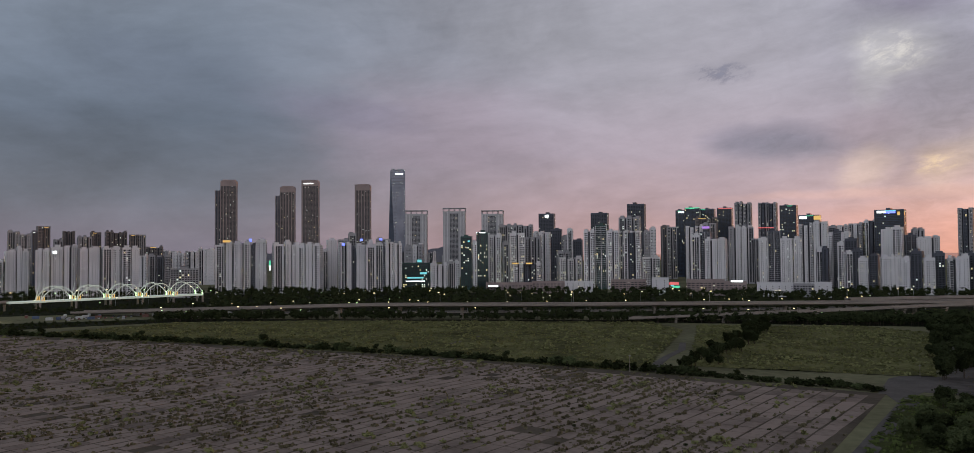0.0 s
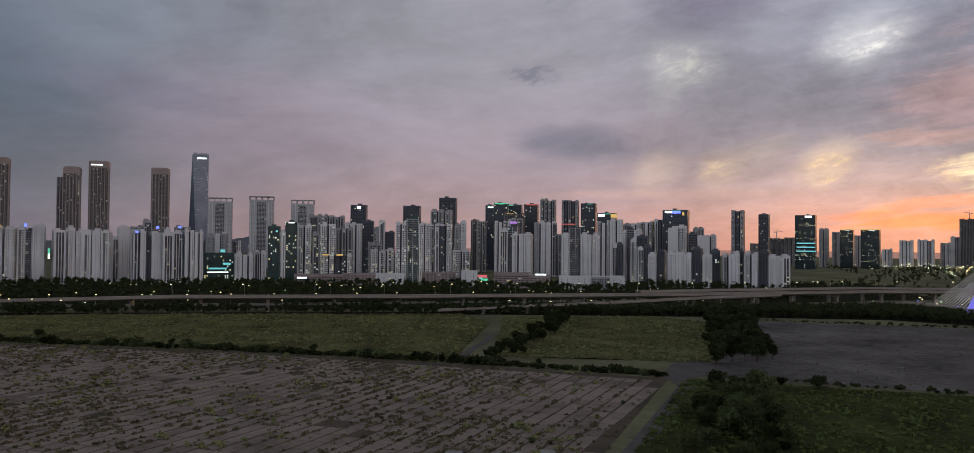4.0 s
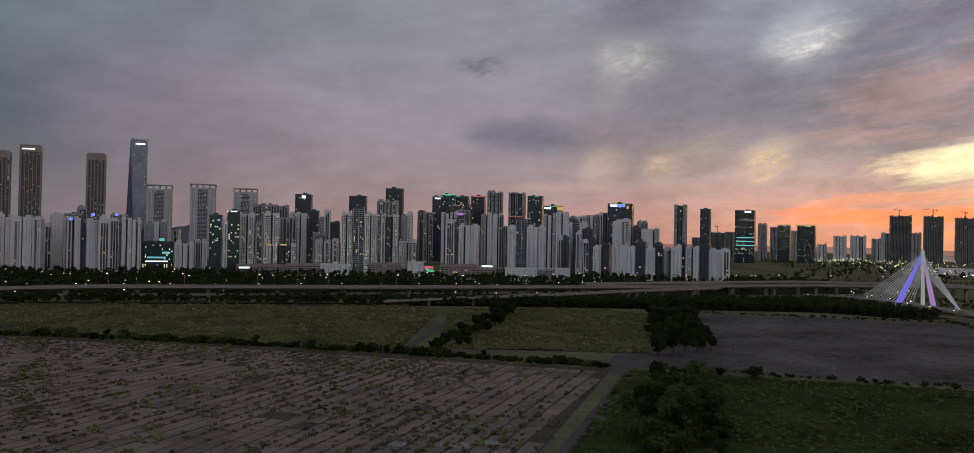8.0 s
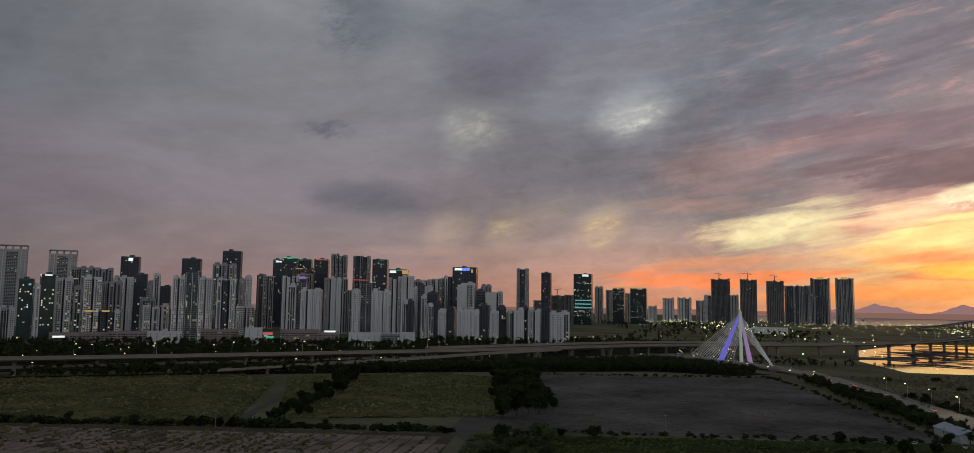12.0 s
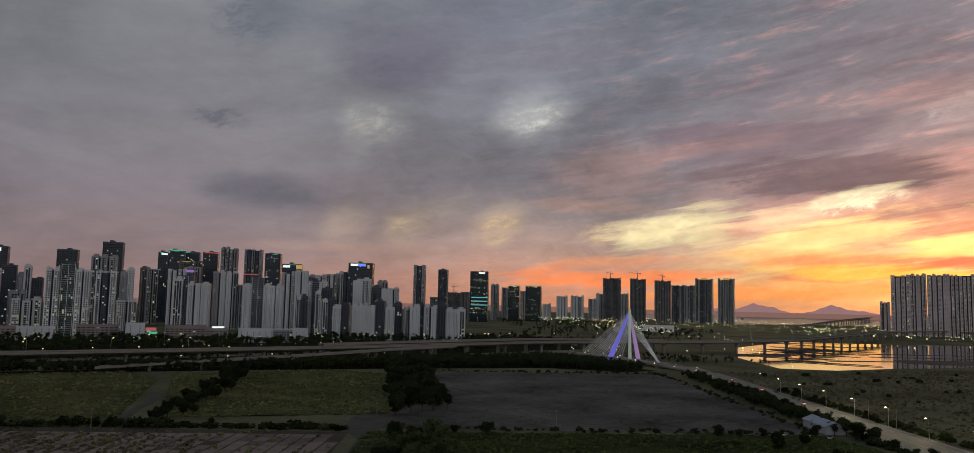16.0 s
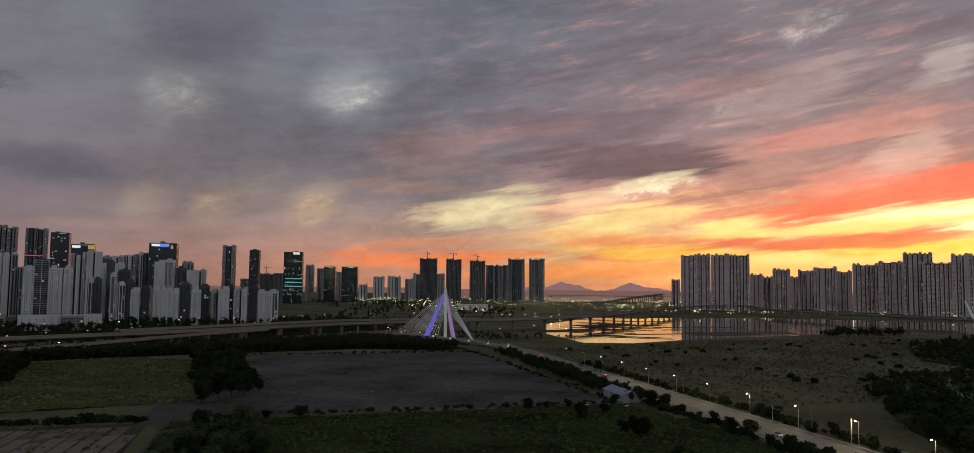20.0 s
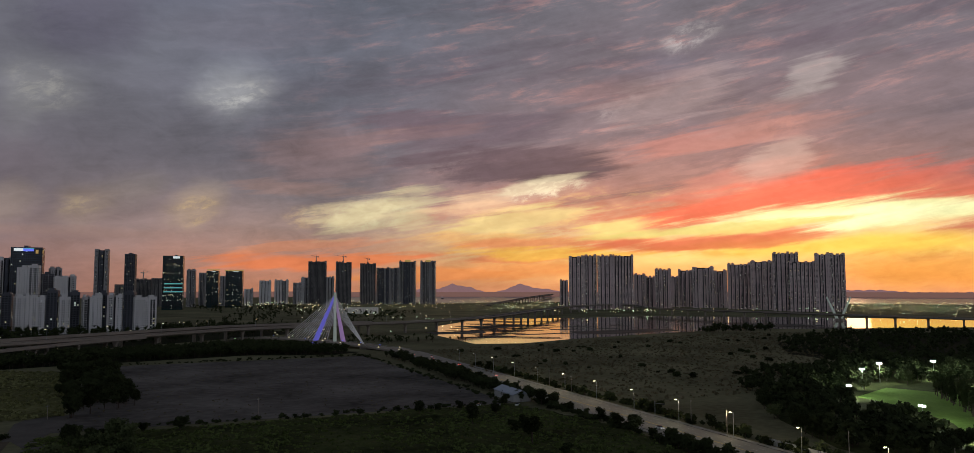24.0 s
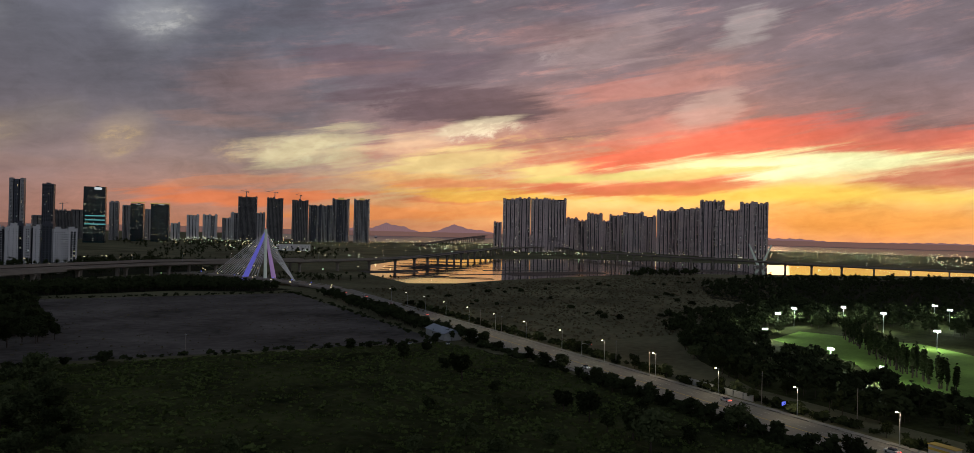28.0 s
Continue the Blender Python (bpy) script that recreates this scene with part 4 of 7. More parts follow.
building("apartment_tower", -687, 1609, 9.1, 14, "brown clad apartment tower with warm lit crown", ("b", 0, 33.2, 78, 0))
building("apartment_tower", -714, 1146, 22.9, 14, "pale grey concrete apartment tower with rows of small windows", ("w", 0, 6, 54.8, 0))
building("apartment_tower", -698, 1156, 39.1, 14, "pale grey concrete apartment tower with rows of small windows", ("w", -7.8, 13.4, 69.6, 0), ("p", 3.1, 6, 73.5, 0), ("w", 10.9, 7.9, 69.5, 0))
building("apartment_tower", -653, 1147, 20.6, 14, "pale grey concrete apartment tower with rows of small windows", ("p", -4.8, 8.2, 68.4, 0), ("w", 4.6, 8.5, 69.9, 0))
building("apartment_tower", -629, 1161, 19.5, 14, "pale grey concrete apartment tower with rows of small windows", ("p", -9.1, 14.8, 73.8, 0), ("w", 8.3, 16.3, 76.9, 0))
building("apartment_tower", -600, 1176, 35.0, 14, "pale concrete apartment tower with blank gable wall", ("w", -8.1, 10.4, 72.1, 0), ("p", 5.9, 14.4, 73.6, 0))
building("apartment_tower", -574, 1189, 38.8, 14, "pale concrete apartment tower with blank gable wall", ("w", -6.4, 11.5, 71.9, 0), ("p", 6.4, 11.6, 73.5, 0))
building("apartment_tower", -549, 1200, 32.6, 14, "pale grey concrete apartment tower with rows of small windows", ("w", -6.2, 11.6, 71.8, 0), ("p", 6.5, 11, 72.5, 0))
building("apartment_tower", -645, 1464, 9.8, 14, "pale concrete apartment tower with blank gable wall", ("p", 0, 13.5, 60.7, 0))
building("apartment_tower", -562, 1337, 30.8, 14, "grey concrete apartment tower with scattered lit windows", ("k", 0, 35.2, 60.6, 0))
building("low_rise_block", -427, 1100, 21.2, 26, "long low commercial block beside the trees", ("k", 0, 36.8, 40.3, 0))
building("apartment_tower", -645, 1627, 7.6, 14, "pale grey concrete apartment tower with rows of small windows", ("w", -7, 14.1, 65.6, 0), ("p", 7.2, 13.7, 62.7, 0))
building("apartment_tower", -602, 1590, 28.7, 14, "pale concrete apartment tower with blank gable wall", ("p", 0, 24.4, 67.9, 0))
building("apartment_tower", -558, 1553, 10.8, 14, "pale concrete apartment tower with blank gable wall", ("w", -7.8, 14.4, 71.3, 0), ("p", 7.5, 14.9, 70.2, 0))
building("apartment_tower", -658, 1622, 35.1, 14, "pale concrete apartment tower with blank gable wall", ("p", 0, 15, 64.5, 0))
building("apartment_tower", -386, 1168, 4.3, 14, "pale grey concrete apartment tower with rows of small windows", ("w", -12.7, 12.6, 75.2, 2), ("p", 0.8, 8.6, 77.5, 0), ("d", 6.4, 6, 67.9, 4), ("w", 13.6, 11.1, 77.4, 0))
building("apartment_tower", -350, 1179, 7.5, 14, "pale concrete apartment tower with blank gable wall", ("w", -11.8, 8.9, 79.8, 0), ("d", -3.3, 7.6, 74.9, 4), ("p", 8.9, 14.2, 82.1, 0))
building("apartment_tower", -307, 1191, 27.5, 14, "pale grey concrete apartment tower with rows of small windows", ("w", -12.9, 14.2, 75.6, 0), ("p", 2.1, 8.6, 78.7, 0), ("w", 13.8, 12.5, 76.2, 0))
building("apartment_tower", -273, 1210, 3.7, 14, "pale concrete apartment tower with blank gable wall", ("d", -13.3, 7.2, 71.3, 4), ("p", -2.3, 12.6, 75.4, 0), ("w", 11.1, 11.2, 74.5, 0))
building("apartment_tower", -273, 1199, -1.2, 14, "pale grey concrete apartment tower with rows of small windows", ("w", -11.6, 10.8, 74.5, 0), ("p", 0.7, 10.2, 76.1, 0), ("w", 12, 10.2, 74.4, 0))
building("apartment_tower", -258, 1274, 24.4, 14, "pale concrete apartment tower with blank gable wall", ("w", -8.1, 7.7, 67.2, 0), ("p", 4.3, 14.7, 83.3, 0))
building("apartment_tower", -209, 1202, 22.9, 14, "pale grey concrete apartment tower with rows of small windows", ("w", -10.6, 17.5, 75.7, 0), ("p", 12.9, 13.2, 74.7, 0), ("d", 2.4, 7.3, 68.6, 4))
building("apartment_tower", -176, 1207, 21.3, 14, "pale grey concrete apartment tower with rows of small windows", ("w", -5.7, 14, 75.5, 0), ("p", -4.9, 6.6, 78.8, 3), ("w", 7.3, 11.1, 76.2, 0))
building("apartment_tower", -148, 1211, 20.0, 14, "pale grey concrete apartment tower with rows of small windows", ("d", -11.9, 6, 68.3, 4), ("w", -4.9, 12.6, 79.4, 0), ("p", 8.6, 11.9, 76.9, 0))
building("apartment_tower", -272, 1475, 1.4, 14, "grey concrete apartment tower with scattered lit windows", ("k", 0, 19.1, 86.4, 0))
building("apartment_tower", -256, 1478, 17.8, 14, "grey concrete apartment tower with scattered lit windows", ("k", 0, 12.9, 98, 0))
building("apartment_tower", -198, 1487, 20.6, 14, "grey concrete apartment tower with scattered lit windows", ("k", 0, 26.1, 87.6, 0))
building("crowned_tower", -171, 1892, -0.9, 22, "slim pale tower with dark glazed middle and open frame crown", ("q", 0, 52.4, 154.1, 0))
building("crowned_tower", -79, 1898, -3.6, 22, "slim pale tower with dark glazed middle and open frame crown", ("q", 0, 54, 159.6, 0))
building("crowned_tower", 14, 1900, -6.4, 22, "slim pale tower with dark glazed middle and open frame crown", ("q", 0, 52.2, 153.1, 0))
building("apartment_tower", -149, 1593, -8.7, 14, "pale concrete apartment tower with blank gable wall", ("k", -10.9, 15.9, 73.7, 0), ("p", 8.1, 21.3, 76.8, 0))
building("office_block", -118, 1295, 5.2, 30, "glass office block with brightly lit floors", ("g", 0, 44.1, 44.9, 0))
building("apartment_tower", -68, 1258, 11.1, 14, "pale grey concrete apartment tower with rows of small windows", ("w", -18.5, 9.5, 45.2, 0), ("p", -4.5, 15.3, 42, 0), ("w", 13.9, 17.6, 45.7, 0))
building("apartment_tower", -33, 1260, -7.5, 14, "dark green glass tower with lit windows", ("g", 0, 16.9, 86, 0))
building("apartment_tower", -11, 1250, 8.5, 14, "dark green glass tower with lit windows", ("x", -9.2, 6, 78.1, 0), ("g", 2.8, 16.7, 92.5, 0))
building("apartment_tower", 13, 1270, -9.6, 14, "pale apartment tower with many lit windows", ("x", 0, 20.9, 90.2, 0))
building("apartment_tower", 34, 1420, 11.6, 14, "grey apartment tower with many lit windows", ("y", 0, 25.6, 108.9, 0))
building("apartment_tower", 66, 1418, -16.6, 14, "grey apartment tower with many lit windows", ("y", 0, 35.1, 109.6, 0))
building("apartment_tower", 43, 1269, 6.1, 14, "pale apartment tower with many lit windows", ("x", 5.7, 23.1, 90.8, 0), ("y", -13.1, 10, 77.9, 3))
building("apartment_tower", 77, 1298, -17.4, 14, "grey apartment tower with many lit windows", ("y", 0, 26.1, 85, 0))
building("apartment_tower", 105, 1496, -18.0, 14, "pale concrete apartment tower with blank gable wall", ("p", 0, 32.5, 97.6, 0))
building("high_rise_tower", 131, 1695, -12.4, 30, "dark slate grey tower with lit windows", ("d", 0, 32.2, 142.3, 0))
building("apartment_tower", 142, 1594, -14.1, 14, "dark slate grey tower with lit windows", ("d", 0, 21.9, 107.3, 0))
building("apartment_tower", 164, 1592, -14.9, 14, "pale grey concrete apartment tower with rows of small windows", ("k", -5.5, 11.5, 91.9, 0), ("w", 6, 10.4, 105.9, 0))
building("apartment_tower", 168, 1440, -15.7, 14, "dark slate grey tower with lit windows", ("d", 0, 15.5, 82.4, 0))
building("apartment_tower", 137, 1293, 7.0, 14, "pale apartment tower with many lit windows", ("x", 0.4, 37.3, 50.9, 0), ("y", -10, 19.9, 60.7, 4))
building("apartment_tower", 62, 1228, 5.1, 14, "pale apartment tower with many lit windows", ("x", 0, 42.8, 43.6, 0))
building("low_rise_block", 33, 1160, -1.6, 26, "long low commercial block beside the trees", ("r", 0, 69.2, 15.1, 0))
building("low_rise_block", 110, 1145, -5.5, 26, "long low commercial block beside the trees", ("r", -20.3, 46.8, 17.1, 0), ("p", 23.4, 40.7, 17, 0))
building("high_rise_tower", 244, 1682, -16.3, 30, "dark slate grey tower with lit windows", ("d", 0, 34.5, 143.1, 0))
building("apartment_tower", 164, 1249, -16.5, 14, "pale apartment tower with many lit windows", ("x", 0, 16.6, 93.7, 0))
building("apartment_tower", 193, 1245, -22.8, 14, "dark green glass tower with lit windows", ("g", -9.8, 17.6, 102, 2), ("x", 9.7, 17.9, 94.9, 0))
building("apartment_tower", 231, 1239, -24.5, 14, "pale apartment tower with many lit windows", ("x", 0, 25.7, 93.7, 0))
building("apartment_tower", 253, 1377, -24.4, 14, "grey apartment tower with many lit windows", ("y", 0, 36.3, 119.4, 0))
building("high_rise_tower", 321, 1669, -18.9, 30, "dark slate grey tower with lit windows", ("d", 0, 35.5, 160.1, 0))
building("apartment_tower", 267, 1272, -3.8, 14, "pale apartment tower with many lit windows", ("x", 0, 27.2, 52.1, 0))
building("apartment_tower", 327, 1566, -3.8, 14, "pale grey concrete apartment tower with rows of small windows", ("k", -5.8, 11.1, 100.2, 0), ("w", 5.8, 11.1, 107.6, 0))
building("apartment_tower", 386, 1656, -0.1, 14, "grey concrete apartment tower with scattered lit windows", ("b", -10.5, 10.2, 112.3, 0), ("k", 5.2, 20.4, 111, 0))
building("high_rise_tower", 447, 1795, -22.0, 30, "navy glass office tower with lit crown", ("n", 0, 19.5, 153.1, 0))
building("high_rise_tower", 473, 1789, -22.8, 30, "navy glass office tower with lit crown", ("n", 0, 31.8, 157.5, 0))
building("high_rise_tower", 518, 1828, -23.8, 30, "navy glass office tower with lit crown", ("n", 0, 32.9, 156.8, 0))
building("high_rise_tower", 556, 1817, -25.0, 30, "navy glass office tower with lit crown", ("n", 0, 32.5, 158.4, 0))
building("apartment_tower", 461, 1636, -24.7, 14, "brown clad apartment tower with warm lit crown", ("b", 0, 44.1, 130.6, 0))
building("high_rise_tower", 579, 1757, -26.2, 30, "grey concrete apartment tower with scattered lit windows", ("k", 0, 34.5, 166.9, 0))
building("high_rise_tower", 628, 1740, -27.8, 30, "grey concrete apartment tower with scattered lit windows", ("k", 0, 37.7, 166.7, 0))
building("high_rise_tower", 669, 1725, -29.2, 30, "navy glass office tower with lit crown", ("n", 0, 34.3, 158.3, 0))
building("high_rise_tower", 651, 1570, -30.5, 30, "navy glass office tower with lit crown", ("n", 0, 39.1, 130.5, 0))
building("apartment_tower", 397, 1446, -24.4, 14, "pale concrete apartment tower with blank gable wall", ("p", -11.4, 30.9, 105.6, 0), ("k", 15.6, 22.8, 110.1, 0))
building("apartment_tower", 458, 1407, -10.0, 14, "pale concrete apartment tower with blank gable wall", ("p", -10.7, 20.7, 103.8, 0), ("w", 10.8, 20.6, 102.5, 0))
building("apartment_tower", 482, 1399, -33.0, 14, "grey concrete apartment tower with scattered lit windows", ("k", 0, 19.5, 81.2, 0))
building("apartment_tower", 572, 1365, -31.7, 14, "pale concrete apartment tower with blank gable wall", ("w", -11.8, 22.9, 106.3, 0), ("p", 12, 22.6, 110.5, 0))
building("apartment_tower", 637, 1413, -33.3, 14, "pale concrete apartment tower with blank gable wall", ("k", -9.7, 14.5, 102.6, 0), ("p", 8.2, 17.3, 105.6, 0))
building("apartment_tower", 685, 1446, -39.4, 14, "pale grey concrete apartment tower with rows of small windows", ("w", 0, 23.6, 109, 0))
building("apartment_tower", 710, 1434, -13.3, 14, "pale grey concrete apartment tower with rows of small windows", ("w", 0, 27.9, 112.8, 0))
building("high_rise_tower", 736, 1421, -35.4, 30, "navy glass office tower with lit crown", ("n", 0, 48.5, 132.1, 0))
building("apartment_tower", 683, 1313, -41.5, 14, "pale concrete apartment tower with blank gable wall", ("p", -7.6, 16.5, 95.4, 0), ("w", 8.4, 14.7, 97.8, 0))
building("apartment_tower", 721, 1315, -15.7, 14, "grey concrete apartment tower with scattered lit windows", ("d", -6.4, 16.6, 85.2, 0), ("k", 6.3, 16.8, 94.9, 5))
building("apartment_tower", 714, 1262, -21.5, 14, "pale grey concrete apartment tower with rows of small windows", ("p", -9.5, 12.7, 79.8, 0), ("w", 5.7, 20.1, 80.5, 0))
building("apartment_tower", 345, 1212, -29.9, 14, "dark slate grey tower with lit windows", ("w", -19.4, 13.5, 85.2, 0), ("d", -5.7, 16.3, 90.9, 5), ("p", 4.3, 18, 79.1, 0), ("w", 20.5, 11.5, 78.9, 0))
building("apartment_tower", 443, 1180, -12.6, 14, "dark slate grey tower with lit windows", ("w", -24.4, 11.9, 80.6, 0), ("d", -8.4, 17.5, 90.9, 5), ("p", 8.5, 17, 77.8, 0), ("w", 24.6, 11.6, 77.6, 0))
building("apartment_tower", 490, 1139, -32.3, 14, "pale grey concrete apartment tower with rows of small windows", ("w", -3.6, 8, 62.8, 0), ("d", 4.1, 7, 64.3, 0))
building("apartment_tower", 519, 1148, -33.3, 14, "dark slate grey tower with lit windows", ("w", -12, 6, 84, 0), ("d", -2.7, 11.5, 89, 4), ("p", 9, 10.8, 86.8, 0))
building("apartment_tower", 512, 1107, -33.8, 14, "dark slate grey tower with lit windows", ("w", -8.3, 8.3, 70.9, 0), ("d", 4.4, 15.3, 76.1, 5))
building("apartment_tower", 506, 1077, -12.2, 14, "dark slate grey tower with lit windows", ("w", -7, 8.5, 58.8, 0), ("d", 4.4, 13.2, 60.9, 4))
building("apartment_tower", 523, 1069, -40.1, 14, "dark slate grey tower with lit windows", ("w", -5.8, 12, 49.1, 0), ("d", 6.3, 11, 53.8, 4))
building("apartment_tower", 542, 1048, -14.4, 14, "pale grey concrete apartment tower with rows of small windows", ("w", -6.3, 11.6, 52, 0), ("p", 2.1, 6, 51.3, 0), ("w", 8.5, 7.7, 51.2, 0))
building("apartment_tower", 565, 1036, -42.6, 14, "dark slate grey tower with lit windows", ("w", -6.6, 9.1, 50.5, 0), ("d", 4.8, 12.4, 58.9, 5))
building("apartment_tower", 586, 1024, -16.8, 14, "dark slate grey tower with lit windows", ("w", -6.1, 12.7, 49.7, 0), ("d", 6.8, 11.4, 57.3, 5))
building("apartment_tower", 607, 1000, -18.2, 14, "pale grey concrete apartment tower with rows of small windows", ("w", -8.5, 12.1, 50, 0), ("p", 2.9, 10.1, 50.9, 0), ("d", 11.5, 6.7, 54.9, 5))
building("apartment_tower", 632, 979, -46.8, 14, "pale grey concrete apartment tower with rows of small windows", ("w", -6.7, 18.9, 51.4, 0), ("d", 10.1, 12.7, 56.2, 5))
building("apartment_tower", 653, 959, -21.2, 14, "pale grey concrete apartment tower with rows of small windows", ("w", -7.2, 13.1, 47.7, 0), ("p", 1.3, 6, 46.7, 0), ("w", 8.7, 10.2, 48.7, 0))
building("low_rise_block", 201, 1112, -10.2, 26, "long low commercial block beside the trees", ("r", 0, 48.6, 20.2, 0))
building("low_rise_block", 240, 1084, -12.5, 26, "long low commercial block beside the trees", ("p", 0, 22.8, 23.1, 0))
building("low_rise_block", 296, 1059, -15.6, 26, "long low commercial block beside the trees", ("r", 0, 48.8, 21.3, 0))
building("low_rise_block", 333, 1048, -17.6, 26, "long low commercial block beside the trees", ("r", 0, 28, 18.6, 0))
building("low_rise_block", 398, 1015, -21.4, 26, "long low commercial block beside the trees", ("p", -9.7, 69.8, 17.9, 0), ("k", 12, 24.9, 16.7, -2), ("p", 34.9, 19.5, 18.9, 0))
building("high_rise_tower", 1048, 1703, -39.6, 30, "grey concrete apartment tower with scattered lit windows", ("k", 0, 28.5, 149.3, 0))
building("high_rise_tower", 1099, 1671, -41.3, 30, "dark slate grey tower with lit windows", ("d", 0, 22, 140, 0))
building("apartment_tower", 1404, 2188, -19.7, 14, "bare concrete tower under construction", ("c", 0, 24.7, 71.2, 0))
building("unfinished_tower", 1515, 2235, -28.1, 26, "bare concrete tower under construction", ("c", 0, 42.9, 88, 0))
building("apartment_tower", 1547, 2213, -26.9, 14, "bare concrete tower under construction", ("c", 0, 30.5, 92.1, 0))
building("high_rise_tower", 1352, 1861, -44.0, 30, "teal glass office tower with lit floors", ("t", 0, 51.5, 146.6, 0))
building("high_rise_tower", 1570, 2073, -45.1, 30, "grey concrete apartment tower with scattered lit windows", ("k", 0, 24.8, 116.1, 0))
building("apartment_tower", 1658, 2131, -24.9, 14, "grey concrete apartment tower with scattered lit windows", ("k", 0, 22.9, 109.4, 0))
building("high_rise_tower", 1558, 1955, -46.6, 30, "teal glass office tower with lit floors", ("t", 0, 34.1, 111.5, 0))
building("apartment_tower", 1707, 2092, -26.2, 14, "grey concrete apartment tower with scattered lit windows", ("k", 0, 19.8, 98.4, 0))
building("high_rise_tower", 1606, 1916, -48.0, 30, "teal glass office tower with lit floors", ("t", 0, 48.1, 111.7, 0))
building("apartment_tower", 1769, 2040, -49.9, 14, "pale concrete apartment tower with blank gable wall", ("p", 0, 27.3, 55, 0))
building("apartment_tower", 1942, 2154, -51.0, 14, "pale concrete apartment tower with blank gable wall", ("p", 0, 39.7, 85.6, 0))
building("apartment_tower", 1983, 2116, -57.1, 14, "pale concrete apartment tower with blank gable wall", ("p", 0, 48.2, 87.2, 0))
building("apartment_tower", 2031, 2070, -31.5, 14, "pale concrete apartment tower with blank gable wall", ("p", -11.5, 29, 77.5, 0), ("w", 14.6, 22.9, 96.2, 0))
building("unfinished_tower", 2001, 1959, -39.6, 26, "bare concrete tower under construction", ("c", 0, 60.6, 151.7, 0))
building("apartment_tower", 2104, 1995, -55.5, 14, "pale concrete apartment tower with blank gable wall", ("p", 0, 29.3, 98.7, 0))
building("unfinished_tower", 2063, 1893, -41.5, 26, "bare concrete tower under construction", ("c", 0, 52.6, 149.2, 0))
building("unfinished_tower", 2120, 1830, -43.2, 26, "bare concrete tower under construction", ("c", 0, 53.5, 145.3, 0))
building("apartment_tower", 2165, 1776, -64.6, 14, "grey concrete apartment tower with scattered lit windows", ("k", 0, 81, 129.6, 0))
building("high_rise_tower", 2209, 1721, -60.1, 30, "grey concrete apartment tower with scattered lit windows", ("k", 0, 57, 154, 0))
building("high_rise_tower", 2253, 1663, -61.6, 30, "grey concrete apartment tower with scattered lit windows", ("k", 0, 53.2, 153.9, 0))
building("low_rise_block", 1392, 1219, -48.8, 26, "long low commercial block beside the trees", ("p", 0, 76.5, 13.6, 0))
building("apartment_tower", 2237, 1116, -57.5, 14, "mauve grey apartment tower in dusk light", ("m", 0, 24.9, 85.1, 0))
building("apartment_tower", 1967, 868, -60.2, 14, "mauve grey apartment tower in dusk light", ("m", -66.8, 41.1, 144.7, 0), ("m", -29.1, 34.5, 148.9, 4), ("m", 10.5, 40.9, 148, 0), ("m", 59.3, 55.5, 147.3, 3))
building("apartment_tower", 2245, 850, -63.3, 14, "mauve grey apartment tower in dusk light", ("m", -14.3, 34.5, 98.9, 0), ("m", 17.2, 28.9, 91.9, 3))
building("apartment_tower", 2216, 782, -64.6, 14, "mauve grey apartment tower in dusk light", ("m", 0, 45.9, 114.4, 0))
building("apartment_tower", 2328, 762, -65.9, 14, "mauve grey apartment tower in dusk light", ("m", -20.8, 22, 92.2, 0), ("m", 10.3, 42, 112.2, 0))
building("apartment_tower", 2251, 674, -67.3, 14, "mauve grey apartment tower in dusk light", ("m", 0, 59.9, 120.4, 0))
building("apartment_tower", 2313, 642, -68.5, 14, "mauve grey apartment tower in dusk light", ("m", 0, 38.7, 109.3, 0))
building("apartment_tower", 2181, 554, -69.8, 14, "mauve grey apartment tower in dusk light", ("m", 0, 59.6, 124.9, 0))
building("apartment_tower", 2146, 486, -71.2, 14, "mauve grey apartment tower in dusk light", ("m", 0, 55.2, 129.6, 0))
building("apartment_tower", 2060, 408, -72.8, 14, "mauve grey apartment tower in dusk light", ("m", 0, 60.8, 146.8, 0))
building("apartment_tower", 2048, 366, -73.9, 14, "mauve grey apartment tower in dusk light", ("m", 0, 59.6, 125.8, 0))
building("apartment_tower", 2058, 304, -75.6, 14, "mauve grey apartment tower in dusk light", ("m", -17.4, 33.7, 142.2, 0), ("m", 16.5, 35.4, 141, 3))
lit_sign(-10.44, 1193, 73.8, 4.1, 3.3, "blue")
lit_sign(-9.16, 1193, 80.7, 4.1, 3.3, "blue")
lit_sign(-7.76, 1193, 81.5, 4.1, 3.3, "blue")
lit_sign(-18.48, 1203, 79.5, 10.8, 3.3, "amber")
lit_sign(-16.88, 1203, 81.0, 3.3, 4.2, "blue")
lit_sign(-15.57, 1208, 46.8, 2.5, 7.5, "green")
lit_sign(-15.57, 1213, 39.5, 2.5, 7.5, "white")
lit_sign(-29.01, 1298, 65.1, 5.4, 4.5, "white")
lit_sign(2.07, 1210, 42.7, 10.9, 2.1, "amber")
lit_sign(3.07, 1210, 42.6, 10.0, 2.1, "amber")
lit_sign(-5.26, 1278, 19.6, 26.5, 2.6, "cyan")
lit_sign(-5.26, 1278, 13.9, 30.9, 1.8, "white")
lit_sign(-4.68, 1278, 26.8, 11.5, 3.5, "cyan")
lit_sign(-4.96, 1278, 46.9, 7.1, 4.4, "cyan")
lit_sign(-0.46, 1243, 91.5, 14.6, 1.7, "white")
